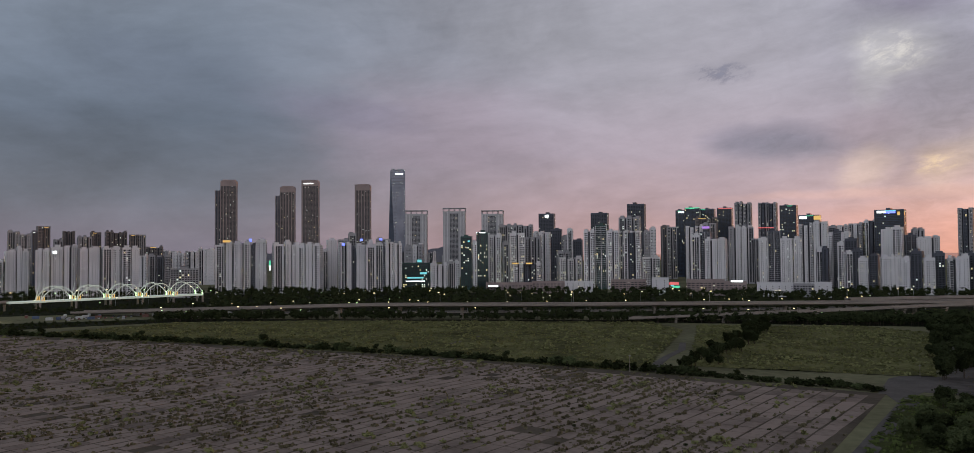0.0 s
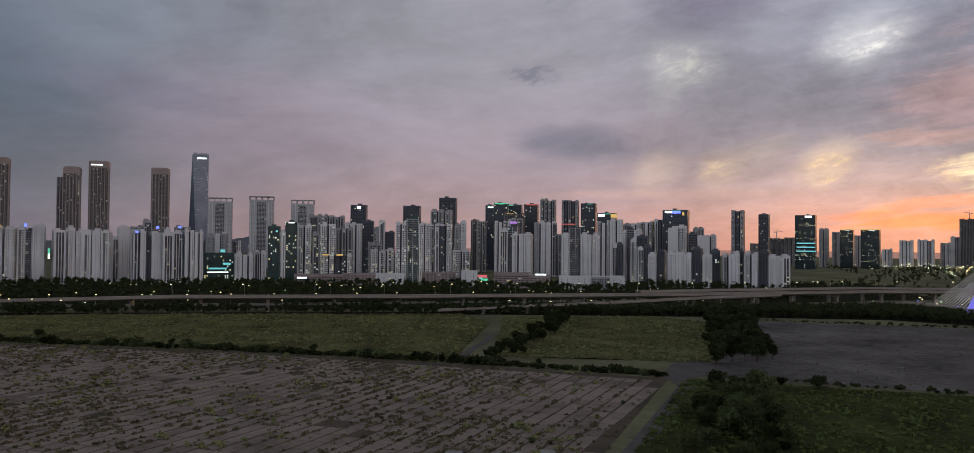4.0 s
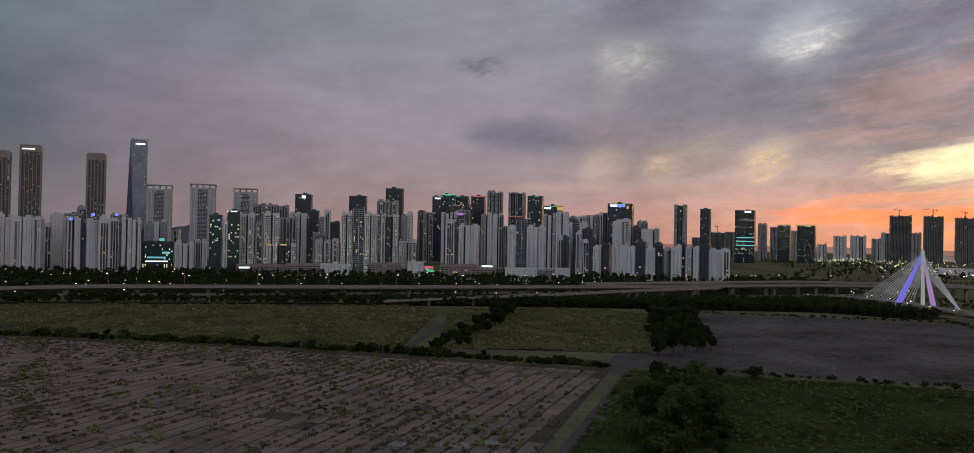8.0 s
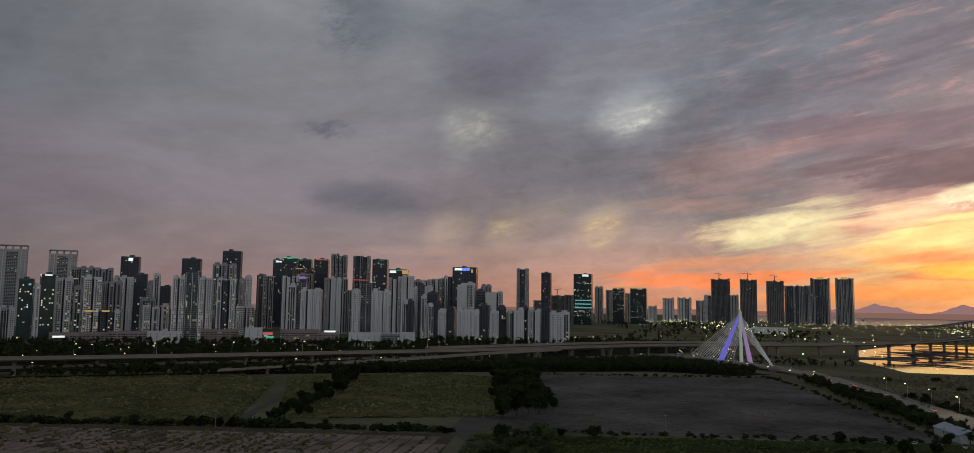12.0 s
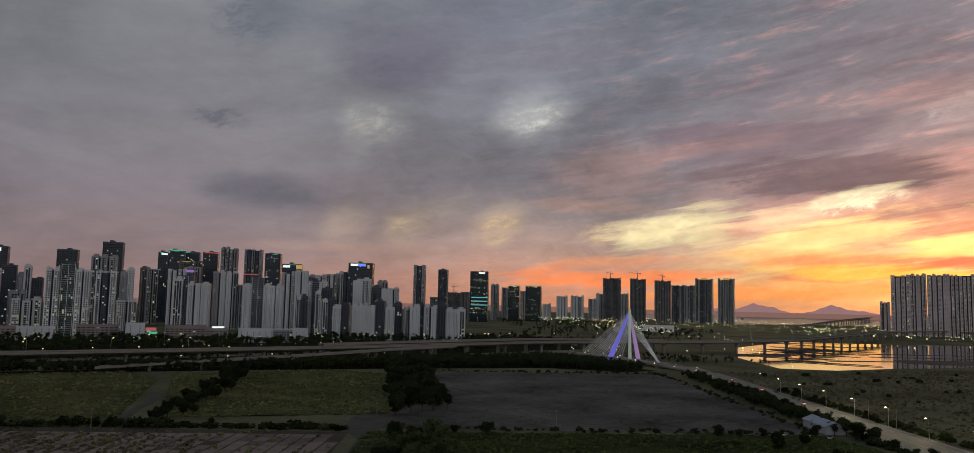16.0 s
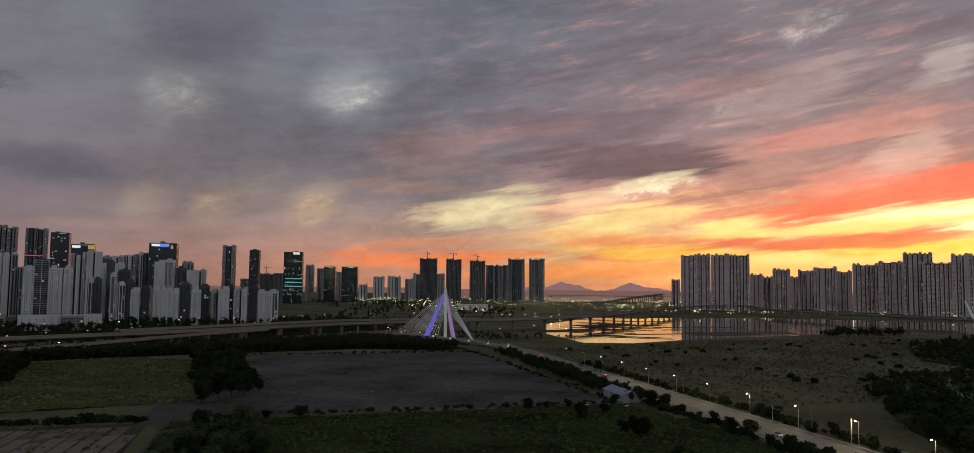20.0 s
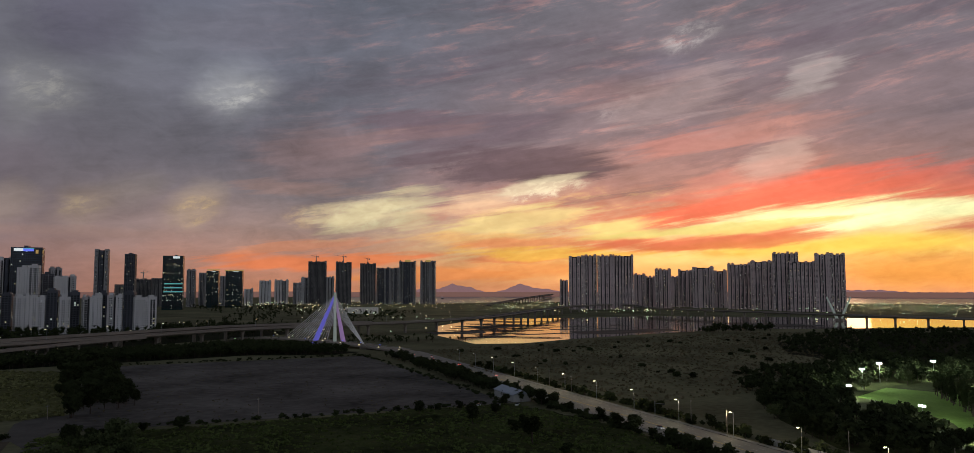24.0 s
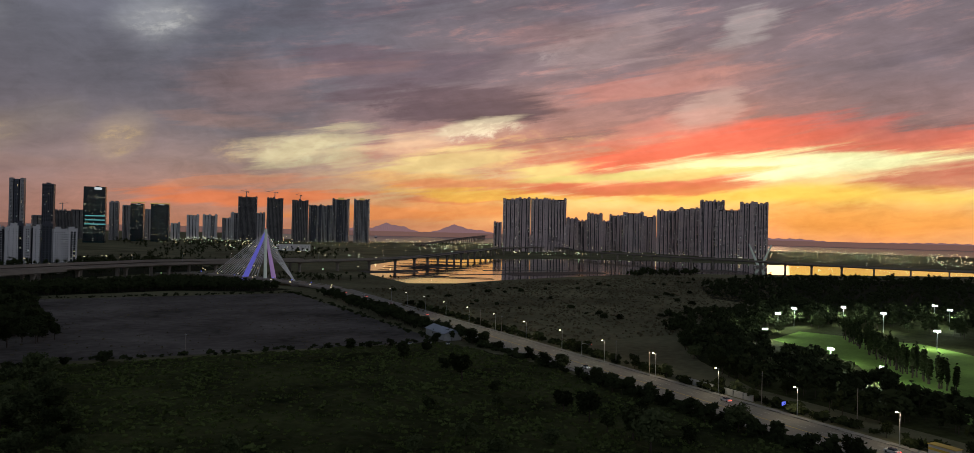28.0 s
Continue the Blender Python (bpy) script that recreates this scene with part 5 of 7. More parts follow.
lit_sign(0.43, 1128, 11.6, 14.0, 2.3, "white")
lit_sign(13.45, 1103, 15.7, 13.0, 3.8, "red")
lit_sign(13.60, 1103, 10.9, 9.9, 3.1, "green")
lit_sign(13.32, 1103, 13.1, 4.6, 3.1, "cyan")
lit_sign(17.72, 1083, 19.6, 15.0, 2.2, "white")
lit_sign(14.79, 1833, 156.6, 31.6, 1.9, "green")
lit_sign(17.02, 1883, 156.3, 29.8, 1.9, "red")
lit_sign(22.09, 1683, 124.2, 13.9, 4.6, "white")
lit_sign(22.98, 1678, 123.4, 12.7, 8.1, "amber")
lit_sign(27.35, 1583, 127.0, 18.6, 4.4, "blue")
lit_sign(26.85, 1583, 127.4, 14.2, 4.4, "white")
lit_sign(28.01, 1583, 124.1, 12.0, 6.5, "amber")
lit_sign(14.01, 1833, 147.4, 12.6, 3.2, "white")
lit_sign(19.77, 1833, 109.0, 37.9, 1.9, "red")
lit_sign(29.58, 1478, 73.4, 10.2, 5.1, "amber")
lit_sign(15.68, 1458, 101.6, 13.1, 4.0, "lilac")
lit_sign(4.39, 1683, 136.3, 8.1, 5.8, "white")
lit_sign(-1.34, 1238, 78.0, 3.4, 2.6, "cyan")
lit_sign(36.26, 2283, 142.3, 26.1, 5.6, "white")
lit_sign(36.00, 2278, 70.5, 46.6, 2.8, "cyan")
lit_sign(36.00, 2278, 59.7, 46.6, 2.8, "cyan")
lit_sign(36.01, 2278, 49.0, 50.3, 2.8, "cyan")
lit_sign(38.56, 2483, 113.0, 38.6, 3.0, "amber")
lit_sign(39.93, 2483, 111.4, 54.8, 3.0, "amber")
lit_sign(52.07, 2783, 153.4, 20.5, 6.8, "amber")
lit_sign(53.56, 2783, 153.3, 18.2, 6.8, "amber")
building("apartment_tower", -1247, 1948, 30.0, 14, "distant pale apartment block in haze", ("p", 0, 44.5, 71.5, 0))
building("apartment_tower", -1239, 2019, 25.3, 14, "distant pale apartment block in haze", ("p", 0, 26.8, 49.4, 0))
building("apartment_tower", -1142, 1972, 24.2, 14, "distant pale apartment block in haze", ("w", 0, 45.2, 42.7, 0))
building("apartment_tower", -1151, 2157, 19.7, 14, "distant pale apartment block in haze", ("p", 0, 40.8, 57.8, 0))
building("apartment_tower", -1064, 2079, 24.5, 14, "distant pale apartment block in haze", ("k", 0, 28.7, 46.2, 0))
building("apartment_tower", -1069, 2214, 17.0, 14, "distant pale apartment block in haze", ("p", 0, 39.8, 52.3, 0))
building("apartment_tower", -933, 2118, 32.6, 14, "distant pale apartment block in haze", ("p", 0, 36.0, 39.5, 0))
building("apartment_tower", -816, 2017, 12.9, 14, "distant pale apartment block in haze", ("w", 0, 42.7, 70.4, 0))
building("apartment_tower", -840, 2182, 15.7, 14, "distant pale apartment block in haze", ("p", 0, 32.1, 54.1, 0))
building("apartment_tower", -785, 2241, 13.1, 14, "distant pale apartment block in haze", ("k", 0, 38.7, 54.4, 0))
building("apartment_tower", -777, 2340, 12.5, 14, "distant pale apartment block in haze", ("k", 0, 35.9, 39.2, 0))
building("apartment_tower", -620, 2092, 6.2, 14, "distant pale apartment block in haze", ("w", 0, 34.5, 49.4, 0))
building("apartment_tower", -645, 2424, 18.7, 14, "distant pale apartment block in haze", ("k", 0, 47.2, 47.5, 0))
building("apartment_tower", -577, 2346, 10.0, 14, "distant pale apartment block in haze", ("p", 0, 27.9, 43.8, 0))
building("apartment_tower", -472, 2185, 7.5, 14, "distant pale apartment block in haze", ("k", 0, 43.2, 53.2, 0))
building("apartment_tower", -474, 2497, 9.5, 14, "distant pale apartment block in haze", ("k", 0, 40.0, 71.1, 0))
building("apartment_tower", -351, 2201, 12.2, 14, "distant pale apartment block in haze", ("p", 0, 29.3, 51.6, 0))
building("apartment_tower", -336, 2603, 2.4, 14, "distant pale apartment block in haze", ("k", 0, 35.5, 58.7, 0))
building("apartment_tower", -242, 2186, -5.4, 14, "distant pale apartment block in haze", ("k", 0, 48.1, 66.0, 0))
building("apartment_tower", -183, 2400, -5.4, 14, "distant pale apartment block in haze", ("w", 0, 49.7, 61.7, 0))
building("apartment_tower", -118, 2426, 10.2, 14, "distant pale apartment block in haze", ("w", 0, 45.3, 49.9, 0))
building("apartment_tower", -75, 2454, 3.2, 14, "distant pale apartment block in haze", ("p", 0, 41.9, 61.1, 0))
building("apartment_tower", -19, 2586, -1.1, 14, "distant pale apartment block in haze", ("w", 0, 24.6, 49.3, 0))
building("apartment_tower", 73, 2159, 3.9, 14, "distant pale apartment block in haze", ("p", 0, 42.8, 60.4, 0))
building("apartment_tower", 104, 2361, -9.9, 14, "distant pale apartment block in haze", ("w", 0, 25.7, 64.0, 0))
building("apartment_tower", 200, 2617, -0.8, 14, "distant pale apartment block in haze", ("k", 0, 45.3, 49.7, 0))
building("apartment_tower", 257, 2322, 5.2, 14, "distant pale apartment block in haze", ("k", 0, 48.6, 65.6, 0))
building("apartment_tower", 310, 2295, -9.5, 14, "distant pale apartment block in haze", ("w", 0, 40.8, 46.0, 0))
building("apartment_tower", 342, 2199, -8.5, 14, "distant pale apartment block in haze", ("k", 0, 32.0, 45.0, 0))
building("apartment_tower", 402, 2171, -17.2, 14, "distant pale apartment block in haze", ("k", 0, 44.6, 41.4, 0))
building("apartment_tower", 523, 2550, -21.7, 14, "distant pale apartment block in haze", ("p", 0, 42.1, 45.6, 0))
building("apartment_tower", 608, 2462, -12.7, 14, "distant pale apartment block in haze", ("k", 0, 29.1, 40.9, 0))
building("apartment_tower", 673, 2508, -20.9, 14, "distant pale apartment block in haze", ("p", 0, 26.2, 67.9, 0))
building("apartment_tower", 651, 2138, -16.7, 14, "distant pale apartment block in haze", ("k", 0, 44.9, 51.6, 0))
building("apartment_tower", 743, 2286, -6.7, 14, "distant pale apartment block in haze", ("k", 0, 45.6, 67.6, 0))
building("apartment_tower", 853, 2353, -30.5, 14, "distant pale apartment block in haze", ("w", 0, 28.2, 52.4, 0))
building("apartment_tower", 765, 2040, -31.2, 14, "distant pale apartment block in haze", ("k", 0, 42.7, 36.6, 0))
building("apartment_tower", 866, 2059, -11.7, 14, "distant pale apartment block in haze", ("k", 0, 33.2, 60.9, 0))
building("apartment_tower", 1016, 2258, -35.3, 14, "distant pale apartment block in haze", ("w", 0, 31.1, 53.0, 0))
building("apartment_tower", 980, 2061, -26.2, 14, "distant pale apartment block in haze", ("k", 0, 43.4, 59.2, 0))
building("apartment_tower", 1129, 2257, -31.6, 14, "distant pale apartment block in haze", ("k", 0, 47.5, 62.5, 0))
building("apartment_tower", 1201, 2216, -21.3, 14, "distant pale apartment block in haze", ("k", 0, 46.0, 68.2, 0))
building("apartment_tower", 1204, 2127, -36.6, 14, "distant pale apartment block in haze", ("p", 0, 34.7, 39.8, 0))
building("apartment_tower", 1179, 1930, -30.0, 14, "distant pale apartment block in haze", ("k", 0, 49.0, 38.2, 0))


def slab_tower(a, top, low_top, wide, low_wide, dist, sign=None):
    """One of the tall brown towers: a high shaft and a lower wing."""
    x, y, _ = polar(a, dist)
    root = thing("residential_skyscraper", pose(x, y, 0, 0, 0, -a - 8), "very tall brown residential tower with pale capped roof", "skyscraper", "four tall towers")
    dark, lit = Shape(), Shape()
    for nm, x0, x1, y0, y1, h in (("shaft", -wide / 2 + low_wide, wide / 2, -13, 13, top), ("side_wing", -wide / 2, -wide / 2 + low_wide, -9, 12, low_top)):
        s = Shape()
        s.box(x0, x1, y0, y1, 0, h - 16 if nm == "shaft" else h)
        n = 5 if nm == "shaft" else 2
        for k in range(n + 1):
            c = x0 + (x1 - x0) * k / n
            rib = Shape()
            rib.box(c - 0.7, c + 0.7, y0 - 0.9, y0 + 0.2, 0, h - 16 if nm == "shaft" else h)
            part("rib", rib, root, PINKSTONE)
        part(nm, s, root, BROWN if nm == "shaft" else SLATE)
        panes(dark, lit, x0 + 1, x1 - 1, y0 - 0.06, 0, h - 14, "b")
        panes(dark, lit, y0 + 1, y1 - 1, None, 0, h - 14, "b", x1 + 0.06)
        panes(dark, lit, y0 + 1, y1 - 1, None, 0, h - 14, "b", x0 - 0.06)
    cap = Shape()
    cap.box(-wide / 2 + low_wide - 0.4, wide / 2 + 0.4, -13.4, 13.4, top - 16, top - 3)
    cap.box(-wide / 2 + low_wide + 3, wide / 2 - 3, -10, 10, top - 3, top)
    part("roof_cap", cap, root, PINKSTONE, label="pale stone roof cap")
    part("glazing", dark, root, PANE, kind="stuff")
    part("lit_glazing", lit, root, LIT_WARM, LIT_WHITE, LIT_DIM, kind="stuff")
    if sign:
        b = Shape()
        b.box(-wide / 2 + low_wide + 2, wide / 2 - 12, -14.2, -13.6, top - 11, top - 8.5)
        part("sign_bar", b, root, SIGN_WHITE, label="plain white lit sign bar")


slab_tower(-18.5, 240.5, 214, 49, 13, 2000)
slab_tower(-14.5, 227.5, 203, 46, 12, 2000)
slab_tower(-12.75, 243.5, 243, 41, 3, 2000, True)
slab_tower(-9.03, 234, 233, 38, 3, 2000)

# tapering glass skyscraper with folded facets
x, y, _ = polar(-6.62, 2340)
trade = thing("glass_skyscraper", pose(x, y, 0, 0, 0, 6.6), "tall tapering blue glass skyscraper with folded facets", "skyscraper")
BASE = [(-27, -25), (26, -25), (26, 25), (-27, 25)]
TOP = [(-16, -25), (26, -20), (24, 22), (-18, 20)]
FOLD = (-3, -31, 0)
s = Shape()
for i in range(1, 4):
    j = (i + 1) % 4
    p, q, r, t = (*BASE[i], 0), (*BASE[j], 0), (*TOP[j], 305), (*TOP[i], 305)
    s.face([p, q, r])
    s.face([p, r, t])
s.face([FOLD, (*BASE[1], 0), (*TOP[1], 305)])
s.face([FOLD, (*TOP[1], 305), (*TOP[0], 305)])
s.face([(*c, 305) for c in TOP])
part("glass_shaft", s, trade, TRADE_GLASS)
# darker glass stands in for the dimmer reflection of this turned facet
s = Shape()
s.face([(*BASE[0], 0), FOLD, (*TOP[0], 305)])
part("folded_facet", s, trade, NAVY_GLASS, label="folded glass facet, its dim side set in darker glass")
lit = Shape()
for k in range(68):
    z = 6 + k * 4.4
    f = z / 305
    x0, x1 = -3 - 13 * f, 26
    ya, yb = -31.3 + 6 * f, -25.3 + 5 * f
    fl = Shape()
    fl.face([(x0, ya, z), (x1, yb, z), (x1, yb, z + 0.5), (x0, ya, z + 0.5)])
    part("floor_band", fl, trade, SLATE)
    for i in range(12):
        if brng.random() < 0.06:
            u, v = i / 12, (i + 0.4) / 12
            lit.face([(x0 + (x1 - x0) * u, ya + (yb - ya) * u - 0.1, z + 1), (x0 + (x1 - x0) * v, ya + (yb - ya) * v - 0.1, z + 1), (x0 + (x1 - x0) * v, ya + (yb - ya) * v - 0.1, z + 3), (x0 + (x1 - x0) * u, ya + (yb - ya) * u - 0.1, z + 3)], brng.choice((1, 2)))
part("lit_glazing", lit, trade, LIT_WARM, LIT_WHITE, LIT_DIM, kind="stuff")
s = Shape()
s.box(-4, 20, -24.9, -23.5, 291, 295)
part("sign_bar", s, trade, SIGN_WHITE, label="plain white lit sign bar")
s = Shape()
s.box(-14, -4, -20, 15, 305, 309)
s.box(2, 22, -16, 15, 305, 308)
part("roof_plant", s, trade, STEEL)

# ---- elevated road, bridges ----
def deck(name, label, pts, width, thick, rail=1.1):
    """A road deck along corners (x, y, z), with parapets."""
    root = thing(name, pose(0, 0, 0), label, "viaduct", kind="structure")
    s, road, walls = Shape(), Shape(), (Shape(), Shape())
    side = []
    for i, p in enumerate(pts):
        a, b = Vector(pts[max(0, i - 1)]), Vector(pts[min(len(pts) - 1, i + 1)])
        d = (b - a)
        side.append(Vector((-d.y, d.x, 0)).normalized())
    for i in range(len(pts) - 1):
        p, q, n, m = Vector(pts[i]), Vector(pts[i + 1]), side[i], side[i + 1]
        h, k = width / 2, width / 2 - 3

        def at(v, w, o, z):
            return v + w * o + Vector((0, 0, z))
        s.face([at(p, n, -h, 0), at(q, m, -h, 0), at(q, m, h, 0), at(p, n, h, 0)])
        s.face([at(p, n, h, 0), at(q, m, h, 0), at(q, m, h, -0.8), at(p, n, h, -0.8)])
        s.face([at(q, m, -h, 0), at(p, n, -h, 0), at(p, n, -h, -0.8), at(q, m, -h, -0.8)])
        s.face([at(q, m, -h, -0.8), at(p, n, -h, -0.8), at(p, n, -k, -thick), at(q, m, -k, -thick)])
        s.face([at(p, n, h, -0.8), at(q, m, h, -0.8), at(q, m, k, -thick), at(p, n, k, -thick)])
        s.face([at(p, n, -k, -thick), at(q, m, -k, -thick), at(q, m, k, -thick), at(p, n, k, -thick)])
        road.face([at(p, n, -h + 0.6, 0.05), at(q, m, -h + 0.6, 0.05), at(q, m, h - 0.6, 0.05), at(p, n, h - 0.6, 0.05)])
        for w, o in zip(walls, (-h, h)):
            i0, i1 = (o, o + 0.35) if o < 0 else (o - 0.35, o)
            w.face([at(p, n, i0, 0), at(q, m, i0, 0), at(q, m, i0, rail), at(p, n, i0, rail)])
            w.face([at(p, n, i1, 0), at(q, m, i1, 0), at(q, m, i1, rail), at(p, n, i1, rail)])
            w.face([at(p, n, i0, rail), at(q, m, i0, rail), at(q, m, i1, rail), at(p, n, i1, rail)])
    part("deck", s, root, DECK)
    part("carriageway", road, root, ASPHALT)
    for w in walls:
        part("parapet", w, root, DECK)
    return root


def piers(root, pts, step, width, thick):
    s = None
    for p, d in along([Vector(q) for q in pts], step):
        if p.z < 5:
            continue
        n = Vector((-d.y, d.x, 0)).normalized()
        s = Shape()
        top = p.z - thick
        e = d.normalized() * 1.1
        flare = max(0.5, top - 4.5)
        prev = None
        for z, half in ((-0.5, 1.7), (flare, 1.7), (flare + (top - flare) * 0.55, 2.3), (flare + (top - flare) * 0.85, 3.6), (top, min(5.2, width * 0.36))):
            ring = [Vector((p.x, p.y, z)) + n * u * half + e * v for u, v in ((1, -1), (-1, -1), (-1, 1), (1, 1))]
            if prev:
                for i in range(4):
                    j = (i + 1) % 4
                    s.face([prev[i], prev[j], ring[j], ring[i]])
            prev = ring
        s.face(prev)
        part("pier", s, root, DECK)


HWAY = [(-420, 800, 3), (-250, 752, 9), (-107, 729, 13), (97, 699, 14), (362, 696, 14), (606, 716, 14), (720, 692, 14), (830, 656, 14.5), (900, 643, 15), (966, 639, 15.5), (1030, 646, 15.5), (1158, 679, 15.5), (1308, 724, 15.5), (1436, 759, 15.5), (1630, 816, 16), (2000, 850, 14), (2150, 960, 12)]
hw = deck("elevated_highway", "long pale concrete elevated highway", HWAY, 18, 2.0)
piers(hw, HWAY, 58, 22, 2.4)
RAMP = [(120, 668, 4), (200, 664, 7), (300, 668, 9.5), (400, 682, 12), (470, 690, 13)]
rm = deck("slip_ramp", "concrete slip ramp joining the highway", RAMP, 9, 1.6)
piers(rm, RAMP, 40, 9, 1.6)
UPPER = [(330, 716, 15.5), (420, 719, 16.4), (606, 735, 16.6), (720, 711, 16), (800, 686, 15.5)]
up_d = deck("upper_carriageway", "second raised carriageway beside the highway", UPPER, 12, 2.0)
piers(up_d, UPPER, 46, 12, 2.0)
VROAD = [(2040, 860, 13), (1960, 772, 13), (1790, 686, 13), (1690, 590, 13), (1628, 488, 13), (1539, 319, 13), (1490, 215, 13), (1430, 112, 13), (1392, 21, 13), (1380, -66, 13), (1360, -300, 13)]
vr = deck("lagoon_bridge", "long low concrete bridge across the lagoon", VROAD, 18, 2.2)
piers(vr, VROAD, 52, 18, 2.2)
LOWROAD = [(-300, 800, 1.0), (0, 790, 1.0), (300, 800, 1.0), (560, 830, 1.0)]
deck("frontage_road", "low road below the highway", LOWROAD, 14, 0.9, 0.6)
FARB = [(*polar(57.6, 2350)[:2], 6), (*polar(59.4, 2600)[:2], 14), (*polar(60.8, 3000)[:2], 20), (*polar(61.8, 3500)[:2], 22), (*polar(62.6, 4200)[:2], 22)]
fb = deck("sea_bridge", "far sea bridge approach on slim piers", FARB, 22, 3.0)
piers(fb, FARB, 70, 22, 3.0)

# main road down to the bridge
R0, RD = Vector((214, -48, 0)), Vector((0.596, 0.803, 0))
RN = Vector((0.803, -0.596, 0))


def road_strip(name, o0, o1, z0, z1, s0, s1, material, label):
    s = Shape()
    n = 12
    for i in range(n):
        p, q = R0 + RD * (s0 + (s1 - s0) * i / n), R0 + RD * (s0 + (s1 - s0) * (i + 1) / n)
        a, b, c, d = p + RN * o0, q + RN * o0, q + RN * o1, p + RN * o1
        up = Vector((0, 0, z1))
        dn = Vector((0, 0, z0))
        s.face([a + up, d + up, c + up, b + up])
        s.face([a + dn, a + up, b + up, b + dn])
        s.face([d + dn, c + dn, c + up, d + up])
        if i == 0:
            s.face([a + dn, d + dn, d + up, a + up])
        if i == n - 1:
            s.face([b + dn, b + up, c + up, c + dn])
    return setting(name, s, label, material)


road_strip("road", -11, 11, -0.2, 0.16, -120, 700, ROAD_PAVE, "pale worn six-lane road with kerbs")
road_strip("pavement", -14.2, -11.35, -0.2, 0.3, -120, 640, KERB, "narrow pavement beside the road")
road_strip("pavement_east", 11.35, 14.2, -0.2, 0.3, -120, 640, KERB, "narrow pavement beside the road")
road_strip("kerb", -11.35, -11, -0.2, 0.34, -120, 640, KERB, "pale kerb stones")
road_strip("kerb_east", 11, 11.35, -0.2, 0.34, -120, 640, KERB, "striped kerb stones")
road_strip("centre_line", -0.2, 0.2, 0.1, 0.172, -120, 640, mat("yellow_line", (0.5, 0.36, 0.06), 0.7, 0.2, 0.5), "worn yellow centre line")
for k in range(-8, 60):
    for o in (-7.4, -3.8, 3.8, 7.4):
        s = Shape()
        p = R0 + RD * (k * 9)
        a, b = p + RN * (o - 0.09), p + RN * (o + 0.09)
        c, d = b + RD * 4, a + RD * 4
        z = Vector((0, 0, 0.17))
        s.face([a + z, b + z, c + z, d + z])
        if k == -8 and o == -7.4:
            dash_root = setting("lane_marking", s, "dashed white lane marking", PAINT)
        else:
            part("dash", s, dash_root, PAINT)
for o in (-11.2, 11.2):
    for k in range(-8, 40, 2):
        s = Shape()
        p = R0 + RD * (k * 6)
        a, b = p + RN * (o - 0.2), p + RN * (o + 0.2)
        s.v = [tuple(v + Vector((0, 0, z))) for z in (0.3, 0.37) for v in (a, b, b + RD * 6, a + RD * 6)]
        s.f = [(4, 5, 6, 7), (0, 1, 5, 4), (1, 2, 6, 5), (2, 3, 7, 6), (3, 0, 4, 7)]
        s.m = [0] * 5
        part("black_kerb_block", s, dash_root, RUBBER)


